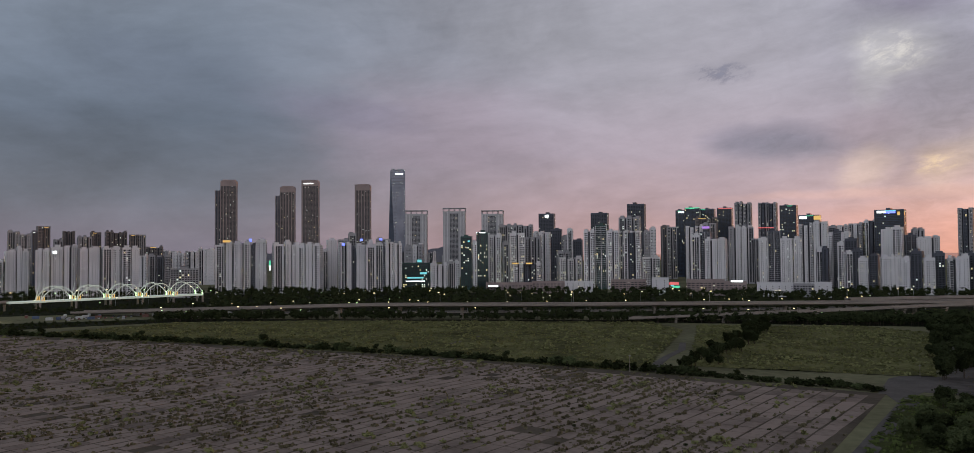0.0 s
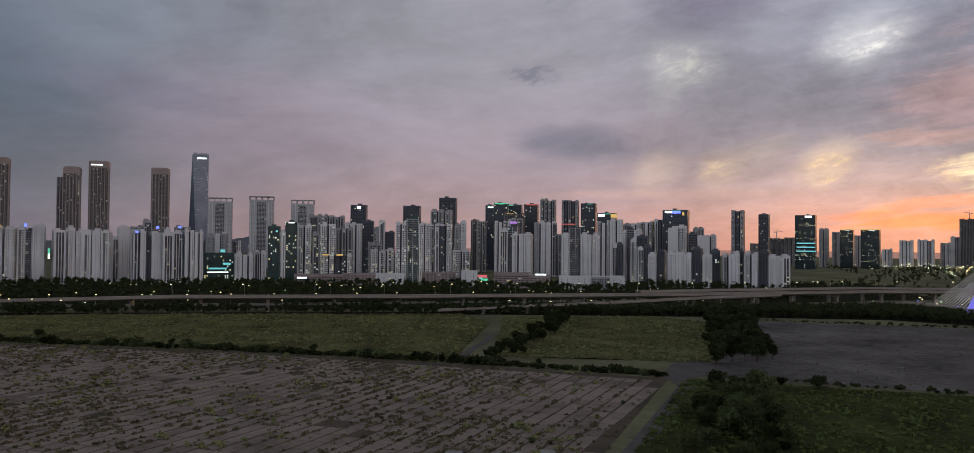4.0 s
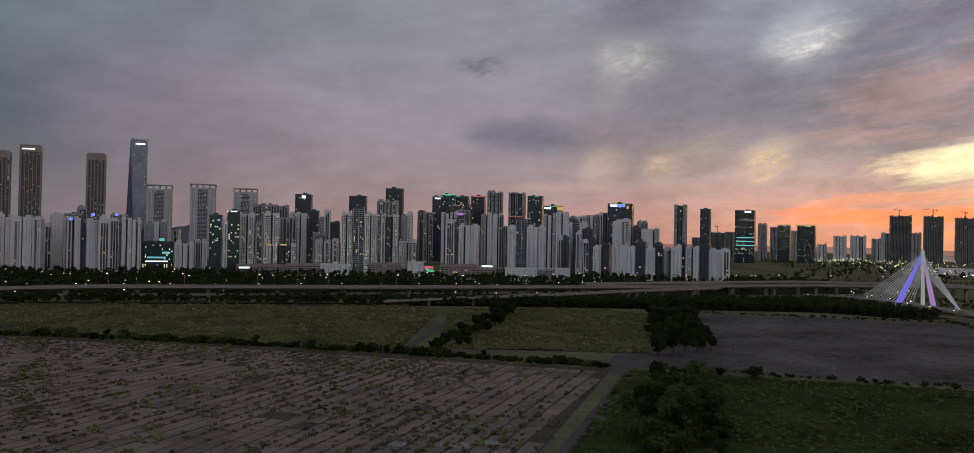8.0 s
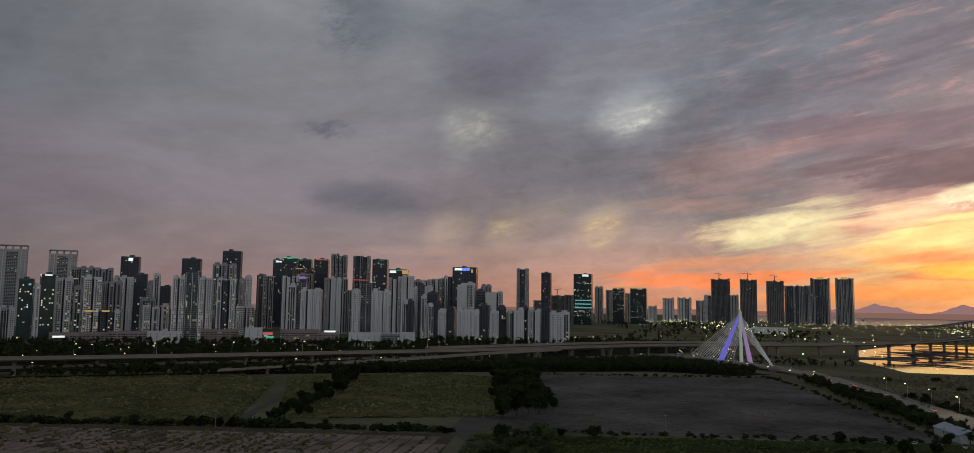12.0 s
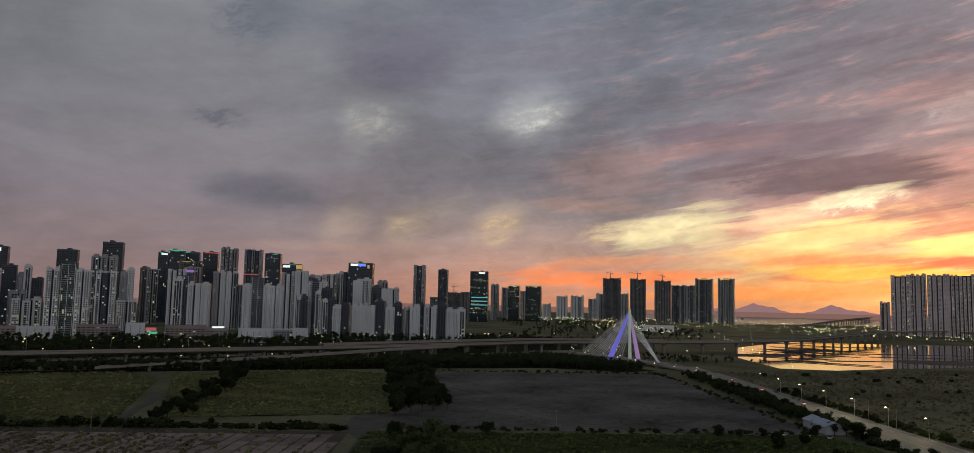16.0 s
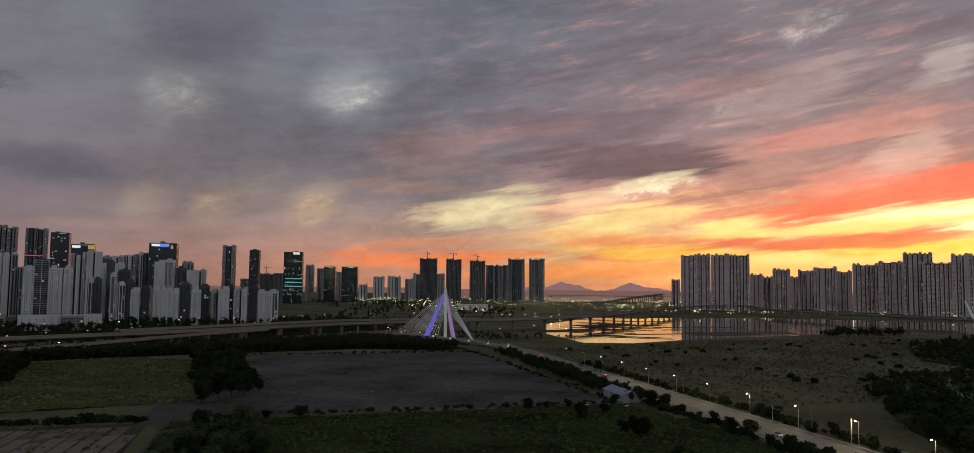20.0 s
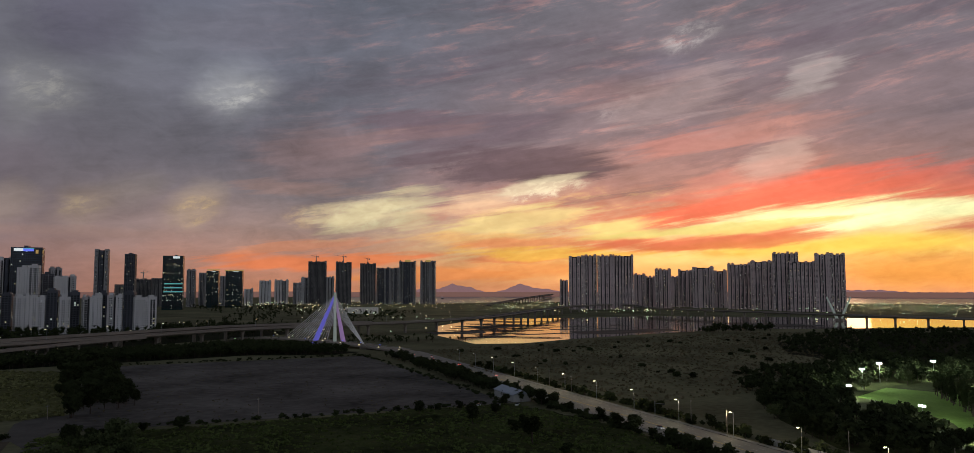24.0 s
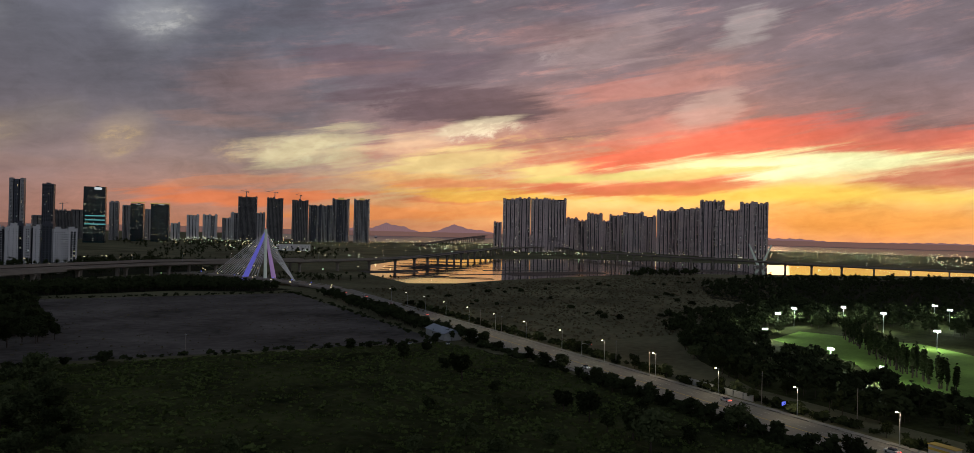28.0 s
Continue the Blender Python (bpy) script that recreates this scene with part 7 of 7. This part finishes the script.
def brush(name, label, pts, lo, hi, leaf, sprays=9):
    s = Shape()
    for x, y in pts:
        h = vrng.uniform(lo, hi)
        leaf_cloud(s, x, y, h * 0.4, h * 1.0, h * 0.5, sprays, h * 0.45, vrng, 3)
    tagged(new(name, s.mesh(name, leaf)), label, "brush", kind="stuff")


def patchy(poly, n, cut, seed):
    return [(x, y) for x, y in scatter(poly, n, vrng) if noise.noise((x * 0.02, y * 0.02, seed)) + 0.6 * noise.noise((x * 0.07, y * 0.07, seed)) > cut]


brush("meadow_brush", "pale green brush clumps in the meadows", patchy(GREEN_A, 2600, 0.0, 1) + patchy(GREEN_B, 1400, 0.0, 2), 0.8, 2.2, BRUSH)
brush("near_brush", "tussocky green clumps of the near meadow", patchy(NEAR_GREEN, 6500, -0.08, 5), 0.4, 1.9, TUSSOCK)
brush("lot_brush", "brown weedy clumps on the old lot", patchy(FIELD, 3400, 0.03, 7) + scatter(FIELD, 700, vrng), 0.5, 1.5, STRAW)
brush("lot_green_brush", "small green bushes on the old lot", patchy(FIELD, 3600, 0.2, 21) + scatter(FIELD, 130, vrng), 0.7, 2.2, BRUSH, 14)
brush("scrub_brush", "dark scrub clumps", patchy([(400, 150), (480, 300), (620, 460), (900, 360), (1080, 270), (1150, 140), (640, 60), (520, 90)], 2400, 0.05, 4), 0.6, 2.0, STRAW)
road_brush = []
for k in range(-14, 62):
    for o in (-18, -19.5, -21, 18, 20):
        p = R0 + RD * (k * 8 + vrng.uniform(-4, 4)) + RN * (o + vrng.uniform(-2, 2))
        if vrng.random() < 0.85 and (p - Vector((380, 222, 0))).length > 18:
            road_brush.append((p.x, p.y))
brush("roadside_brush", "dark unkempt brush along the road", road_brush, 1.6, 4.0, LEAF, 34)
brush("gravel_brush", "sparse dark weeds on the gravel field", scatter(BROWN_B, 260, vrng), 0.3, 0.9, STRAW)
brush("gravel_edge_brush", "dark brush along the gravel field", [(x + vrng.uniform(-3, 3), y + vrng.uniform(-3, 3)) for a, b in (((190, 334), (364, 214)), ((372, 226), (545, 474)), ((350, 592), (542, 474))) for f in range(60) for x, y in ((a[0] + (b[0] - a[0]) * f / 60, a[1] + (b[1] - a[1]) * f / 60),)], 0.8, 2.8, LEAF, 24)
woods("roadside_woods", "dense dark trees between road and golf course", [(380, 78), (432, 98), (473, 92), (463, 68), (420, 54), (428, 36), (372, 10), (310, -36), (272, -26), (300, 22), (330, 48)], 150, 6, 11, LEAF, 90)
woods("roadside_thicket", "thick dark bushes on the near side of the road", [tuple((R0 + RD * u + RN * o)[:2]) for u, o in ((-70, -24), (-70, -16.5), (190, -16.5), (190, -24))], 85, 3.5, 7.5, LEAF, 110)
woods("verge_trees", "dense dark row of trees between gravel field and road", [tuple((R0 + RD * u + RN * o)[:2]) for u, o in ((300, -32), (300, -17), (600, -17), (600, -30))], 210, 4, 8, LEAF, 90)
woods("golf_edge_woods", "dark trees behind the lit fairway", [(438, 60), (470, 95), (480, 125), (560, 140), (640, 100), (640, 10), (600, 0), (560, 58), (500, 70), (478, 58)], 240, 6, 10, LEAF, 60)
woods("tree_belt", "dark belt of trees in front of the highway", [(-310, 712), (-300, 742), (-100, 716), (150, 688), (380, 668), (560, 640), (560, 500), (530, 505), (500, 560), (350, 612), (160, 660), (-20, 696), (-150, 712), (-280, 706)], 1700, 6, 11, LEAF, 34)
woods("field_edge_woods", "dark trees between meadow and gravel field", [(214, 366), (240, 362), (290, 440), (372, 585), (342, 600), (256, 450)], 70, 6, 11, LEAF, 60)
woods("bridge_park_trees", "dark trees round the foot of the arch bridge", [(-820, 760), (-560, 770), (-430, 800), (-330, 850), (-330, 930), (-370, 960), (-470, 870), (-560, 815), (-820, 785)], 260, 4, 7, LEAF, 26)
woods("estate_trees", "dark trees between arch bridge and estate", [(-960, 880), (-640, 850), (-540, 900), (-420, 1020), (-360, 1030), (-420, 1130), (-640, 1080), (-980, 1140)], 420, 7, 12, LEAF, 18)
woods("hedge_belt", "dark hedge beside the car park", [(-460, 660), (-390, 632), (-280, 706), (-310, 712)], 150, 2.5, 4.5, LEAF)
woods("city_trees", "dark park trees below the city", [(-500, 1240), (-345, 1020), (-310, 830), (0, 745), (400, 742), (760, 770), (820, 1000), (680, 1085), (300, 1085), (-100, 1170), (-480, 1210)], 1900, 8, 14, LEAF, 24)
woods("west_city_trees", "dark trees below the old estate", [(-1000, 1150), (-640, 1080), (-480, 1100), (-500, 1240), (-900, 1330)], 420, 7, 12, LEAF, 18)
woods("shore_woods", "dark woods between golf course and lagoon", [(640, 20), (760, 150), (900, 190), (1080, 180), (1160, 120), (1300, -60), (1300, -300), (900, -300), (640, -140)], 1500, 6, 11, LEAF, 28)
woods("golf_woods", "dark woods round the golf course", [(560, 70), (700, 110), (700, -120), (520, -120), (580, -20)], 260, 8, 14, LEAF, 40)
woods("road_end_trees", "dark trees by the bridge foot", [(560, 560), (640, 560), (700, 520), (760, 500), (740, 640), (700, 640), (640, 680), (560, 690)], 130, 4, 8, LEAF, 22)
woods("far_town_trees", "dark trees of the far district", [(800, 820), (1100, 860), (1450, 1100), (1800, 1900), (1500, 2000), (1100, 1300), (820, 1080)], 420, 7, 14, LEAF, 14)
woods("point_trees", "dark trees on the lagoon shore", [(1020, 300), (1110, 240), (1150, 250), (1060, 330)], 46, 8, 14, LEAF, 40)


def tufts(name, label, pts, lo, hi, material, blades=4):
    s = Shape()
    for x, y in pts:
        h = vrng.uniform(lo, hi)
        for _ in range(blades):
            a = vrng.uniform(0, 6.28)
            r = h * vrng.uniform(0.5, 1.1)
            ox, oy = vrng.uniform(-r, r), vrng.uniform(-r, r)
            dx, dy = math.cos(a) * h * 0.7, math.sin(a) * h * 0.7
            lx, ly = vrng.uniform(-0.4, 0.4) * h, vrng.uniform(-0.4, 0.4) * h
            s.face([(x + ox - dx, y + oy - dy, 0), (x + ox + dx, y + oy + dy, 0), (x + ox + dx * 0.5 + lx, y + oy + dy * 0.5 + ly, h), (x + ox - dx * 0.6 + lx, y + oy - dy * 0.6 + ly, h * 0.8)])
    tagged(new(name, s.mesh(name, material)), label, "grass", kind="stuff")


tufts("meadow_grass", "rough olive meadow grass", scatter(GREEN_A, 5200, vrng) + scatter(GREEN_B, 2600, vrng), 0.4, 1.3, GRASS)
tufts("near_grass", "rough tussocky meadow grass", scatter(NEAR_GREEN, 9000, vrng), 0.3, 1.1, TUSSOCK)
tufts("scrub_grass", "dry scrubland grass", scatter([(400, 150), (480, 300), (620, 460), (900, 360), (1080, 270), (1150, 140), (640, 60), (520, 90)], 5000, vrng), 0.4, 1.2, STRAW)
tufts("gravel_weeds", "sparse low weeds on gravel", scatter(BROWN_B, 700, vrng), 0.2, 0.6, STRAW, 3)

# slabs of the old lot, weeds in the joints
E1 = Vector((0.84, -0.54, 0))
E2 = Vector((0.61, 0.792, 0))
SW, SL = 6.2, 9.5
slab_home = thing("paving", pose(0, 0, 0), "cracked concrete paving of a disused lot", "paving", kind="structure")
near_slabs, rest, weeds = [], Shape(), []
for i in range(-80, 50):
    for j in range(-46, 46):
        c = Vector((40, 300, 0)) + E1 * (i * SW) + E2 * (j * SL)
        if not inside(FIELD, c.x, c.y) or not inside(FIELD, c.x + 8, c.y + 6):
            continue
        if vrng.random() < 0.01 + 0.25 * max(0, noise.noise((c.x * 0.02, c.y * 0.02, 0)) - 0.1):
            continue
        g1, g2 = vrng.uniform(0.25, 0.55), vrng.uniform(0.05, 0.3)
        z = 0.09 + vrng.uniform(0, 0.07)
        tl = [vrng.uniform(-0.03, 0.03) for _ in range(4)]
        cs = [c + E1 * (u * (SW / 2 - g1)) + E2 * (v * (SL / 2 - g2)) for u, v in ((-1, -1), (1, -1), (1, 1), (-1, 1))]
        v8 = [(p.x, p.y, 0.02) for p in cs] + [(p.x, p.y, z + t) for p, t in zip(cs, tl)]
        if -20 < c.x < 95 and 195 < c.y < 300 and len(near_slabs) < 280:
            near_slabs.append(v8)
        else:
            n = len(rest.v)
            rest.v += v8
            rest.f += [tuple(n + k for k in q) for q in ((4, 5, 6, 7), (0, 1, 5, 4), (1, 2, 6, 5), (2, 3, 7, 6), (3, 0, 4, 7))]
            rest.m += [0] * 5
        lush = noise.noise((c.x * 0.012, c.y * 0.012, 5)) + 0.6 * noise.noise((c.x * 0.05, c.y * 0.05, 2))
        if vrng.random() < 0.55 + lush:
            for _ in range(vrng.choice((2, 4, 5, 8))):
                f = vrng.uniform(-0.5, 0.5)
                w = c + E1 * (f * SW) - E2 * (SL / 2) if vrng.random() < 0.16 else c + E2 * (f * SL) - E1 * (SW / 2)
                weeds.append((w.x + vrng.gauss(0, 0.28), w.y + vrng.gauss(0, 0.28)))
ob = part("slab_field", rest, slab_home, SLAB, kind="stuff")
for v8 in near_slabs:
    s = Shape()
    s.v, s.f, s.m = v8, [(4, 5, 6, 7), (0, 1, 5, 4), (1, 2, 6, 5), (2, 3, 7, 6), (3, 0, 4, 7)], [0] * 5
    part("slab", s, slab_home, SLAB)
tufts("joint_weeds", "dry weeds growing in paving joints", weeds, 0.3, 1.15, STRAW, 5)
tufts("lot_weeds", "patches of dry weeds on the old lot", [(x, y) for x, y in scatter(FIELD, 16000, vrng) if noise.noise((x * 0.018, y * 0.018, 3)) + 0.5 * noise.noise((x * 0.07, y * 0.07, 9)) > 0.16], 0.3, 0.9, STRAW, 4)
for x, y in scatter(FIELD, 70, vrng):
    plant(SHRUBS[vrng.choice((0, 1, 1))], x, y, vrng.uniform(0.35, 0.7))
for x, y, w, l in ((46, 227, 5, 4), (62, 222, 9, 5), (74, 222, 6, 4), (-25, 288, 6, 3)):
    s = Shape()
    s.box(-w / 2, w / 2, -l / 2, l / 2, 0.0, 0.24, 0, 0.05)
    o = part("pale_slab", s, slab_home, KERB, label="pale newer concrete slab")
    o.matrix_basis = pose(x, y, 0, 0, 0, -27)

# ---- shed, cars, poles ----
shed = thing("shed", pose(380, 222, 0, 0, 0, 53), "long white shed with a blue-grey sheet roof", "shed")
s = Shape()
s.box(-14, 14, -5, 5, 0, 4)
part("wall", s, shed, SHED_WALL)
s = Shape()
for sg in (-1, 1):
    s.face([(-14.6, sg * 5.6, 3.8), (14.6, sg * 5.6, 3.8), (14.6, 0, 6.2), (-14.6, 0, 6.2)])
    s.face([(-14.6, sg * 5.6, 3.6), (14.6, sg * 5.6, 3.6), (14.6, 0, 6.0), (-14.6, 0, 6.0)])
for sx in (-14, 14):
    s.face([(sx, -5, 4), (sx, 5, 4), (sx, 0, 6.0)])
part("roof", s, shed, ROOF_BLUE, label="blue-grey sheet metal roof")
for k in range(6):
    s = Shape()
    s.box(-12 + k * 4.4, -10 + k * 4.4, -5.06, -5.0, 1.2, 2.6)
    part("window", s, shed, PANE)


def car_proto(paint, lights):
    root = thing("car", pose(0, 0, -500), "parked " + paint.name.replace("car_", "") + " car on the open lot", "car", "cars")
    s = Shape()
    s.box(-2.2, 2.2, -0.9, 0.9, 0.3, 0.95, 0, 0.06)
    part("body", s, root, paint)
    s = Shape()
    s.box(-1.3, 1.1, -0.8, 0.8, 0.95, 1.5, 0, 0.25)
    part("cabin", s, root, CAR_GLASS)
    for x in (-1.35, 1.35):
        for y in (-0.85, 0.85):
            s = Shape()
            s.rod((x, y - 0.12, 0.33), (x, y + 0.12, 0.33), 0.33, 0.33, 10)
            part("wheel", s, root, RUBBER)
    for y in (-0.6, 0.6):
        s = Shape()
        s.box(-2.26, -2.18, y - 0.22, y + 0.22, 0.6, 0.8)
        part("tail_light", s, root, TAIL if lights else RUBBER)
        s = Shape()
        s.box(2.17, 2.26, y - 0.22, y + 0.22, 0.55, 0.78)
        part("headlight", s, root, SIGN_WHITE if lights else PAINT)
    return root


CARS = [car_proto(c, False) for c in CAR_PAINTS]
ROLLING = car_proto(CAR_PAINTS[0], True)
tagged(ROLLING, "white car with its lamps lit on the road")
crng = random.Random(3)
seen = set()


def park(proto, x, y, z, yaw):
    m = pose(x, y, z, 0, 0, yaw)
    if proto.name in seen:
        copy_thing(proto, m)
    else:
        seen.add(proto.name)
        proto.matrix_basis = m


for i in range(26):
    for j in range(3):
        if crng.random() < 0.5:
            p = Vector((-400, 742, 0)) + Vector((0.93, 0.36, 0)) * (i * 5.6) + Vector((-0.36, 0.93, 0)) * (j * 11)
            park(crng.choice(CARS), p.x, p.y, 0.0, 111)
for sa, o, yaw in ((60, 4, 53), (130, 7, 53), (205, -5, 233), (330, -6, 233), (420, 4, 53), (500, 5, 53), (530, -3, 53), (560, 3, 53), (575, 6, 53), (600, -4, 53)):
    p = R0 + RD * sa + RN * o
    park(ROLLING, p.x, p.y, 0.16, yaw)
for x, y in ((352, 214), (358, 206), (346, 222)):
    park(CARS[0], x, y, 0.06, 20)


def pole(x, y, h, label="plain wooden utility pole"):
    root = thing("utility_pole", pose(x, y, 0), label, "pole", "utility poles")
    s = Shape()
    s.rod((0, 0, -0.2), (0, 0, h), 0.16, 0.1, 6)
    part("shaft", s, root, DECK)
    s = Shape()
    s.box(-0.9, 0.9, -0.06, 0.06, h - 0.8, h - 0.65)
    part("crossarm", s, root, STEEL)


for x, y, h in ((72, 398, 9), (205, 372, 7), (330, 90, 11), (352, 112, 11), (300, 40, 12), (285, 8, 12), (420, 205, 10), (440, 230, 10), (268, 300, 8)):
    pole(x, y, h)


# storage yard by the arch bridge
def container(x, y, yaw, paint):
    root = thing("container", pose(x, y, 0, 0, 0, yaw), paint.name.replace("container_", "") + " steel container in a storage yard", "container", "yard containers")
    s = Shape()
    s.box(-3, 3, -1.2, 1.2, 0, 2.6)
    for k in range(12):
        s.box(-2.9 + k * 0.5, -2.75 + k * 0.5, -1.26, -1.2, 0.2, 2.4)
    part("body", s, root, paint)
    for sg in (-0.6, 0.6):
        s = Shape()
        s.box(3.0, 3.06, sg - 0.55, sg + 0.55, 0.15, 2.45)
        part("door", s, root, paint)


for i in range(34):
    x, y = scatter([(-470, 760), (-420, 725), (-250, 765), (-215, 815), (-300, 830)], 1, crng)[0]
    container(x, y, crng.choice((10, 100, 25, 115)), crng.choice(CONTAINERS))
lamp_light(-452, 716, 6, 5000, (1.0, 0.95, 0.8))
put_lamp(0, -452, 716, 0, 0)


# roadside furniture
def road_at(s, o, z=0.3):
    p = R0 + RD * s + RN * o
    return p.x, p.y, z


for k in range(7):
    x, y, _ = road_at(128 + k * 5.2, 16.2)
    root = thing("hoarding_panel", pose(x, y, 0, 0, 0, 53.4), "white sheet hoarding panel beside the road", "hoarding", "hoarding panels")
    s = Shape()
    s.box(-2.5, 2.5, -0.04, 0.04, 0.1, 2.6)
    part("sheet", s, root, HOARD)
    for e in (-2.3, 2.3):
        s = Shape()
        s.rod((e, 0.1, 0), (e, 0.1, 2.7), 0.05, 0.05, 5)
        part("post", s, root, STEEL)
for k in range(30):
    x, y, _ = road_at(55 + k * 4, -14.6)
    root = thing("guard_fence", pose(x, y, 0, 0, 0, 53.4), "low pale metal guard fence by the road", "fence", "guard fence")
    s = Shape()
    for z in (0.5, 0.95, 1.35):
        s.rod((-2, 0, z), (2, 0, z), 0.04, 0.04, 4)
    part("rails", s, root, HOARD)
    s = Shape()
    s.rod((0, 0, 0), (0, 0, 1.45), 0.06, 0.06, 5)
    part("post", s, root, HOARD)
x, y, _ = road_at(112, 17)
sign = thing("blue_sign", pose(x, y, 0, 0, 0, 143), "small lit blue roadside sign", "sign")
s = Shape()
s.box(-0.9, 0.9, -0.06, 0.06, 1.6, 3.0)
part("panel", s, sign, SIGN_BLUE)
s = Shape()
s.rod((0, 0.1, 0), (0, 0.1, 1.7), 0.06, 0.06, 5)
part("post", s, sign, STEEL)
x, y, _ = road_at(52, 15.5)
cabin = thing("site_cabin", pose(x, y, 0, 0, 0, 53), "yellow striped site cabin at the roadside", "cabin")
s = Shape()
s.box(-4, 4, -1.5, 1.5, 0.3, 2.9)
part("body", s, cabin, HOARD)
s = Shape()
s.box(-4.05, 4.05, -1.55, 1.55, 1.4, 2.1)
part("stripe", s, cabin, YELLOW)
s = Shape()
s.box(-4.2, 4.2, -1.7, 1.7, 2.9, 3.1)
part("roof", s, cabin, YELLOW)
# overhead traffic signal
x, y, _ = road_at(236, 13)
sig = thing("traffic_signal", pose(x, y, 0, 0, 0, 143), "traffic signal on a cantilever arm, showing red", "traffic light")
s = Shape()
s.rod((0, 0, 0), (0, 0, 7), 0.16, 0.12, 6)
part("pole", s, sig, STEEL)
s = Shape()
s.rod((0, 0, 6.2), (0, 8, 6.6), 0.1, 0.07, 5)
part("arm", s, sig, STEEL)
s = Shape()
s.box(-0.2, 0.2, 6, 8.2, 6.2, 6.9)
part("housing", s, sig, RUBBER)
for k, m in enumerate((TAIL, SIGN_AMBER, TAIL)):
    s = Shape()
    s.box(-0.28, -0.2, 6.2 + k * 0.7, 6.7 + k * 0.7, 6.3, 6.8)
    part("lens", s, sig, m)
# parked gantry frame over the shed drive
x, y, _ = road_at(262, -15)
gate = thing("gate_frame", pose(x, y, 0, 0, 0, 53), "dark steel gate frame at the shed drive", "gate")
for e in (-5, 5):
    s = Shape()
    s.rod((e, 0, 0), (e, 0, 4), 0.15, 0.15, 6)
    part("post", s, gate, STEEL)
s = Shape()
s.rod((-5, 0, 4), (5, 0, 4), 0.12, 0.12, 6)
part("beam", s, gate, STEEL)
# moored ship far out
x, y, _ = polar(54.6, 3900)
ship = thing("ship", pose(x, y, 0, 0, 0, 40), "small dark ship at anchor on the sea", "ship")
s = Shape()
s.box(-22, 22, -4, 4, 0, 5, 0, -0.6)
part("hull", s, ship, SLATE)
s = Shape()
s.box(10, 18, -3, 3, 5, 13)
part("bridge", s, ship, CONCRETE_PALE)
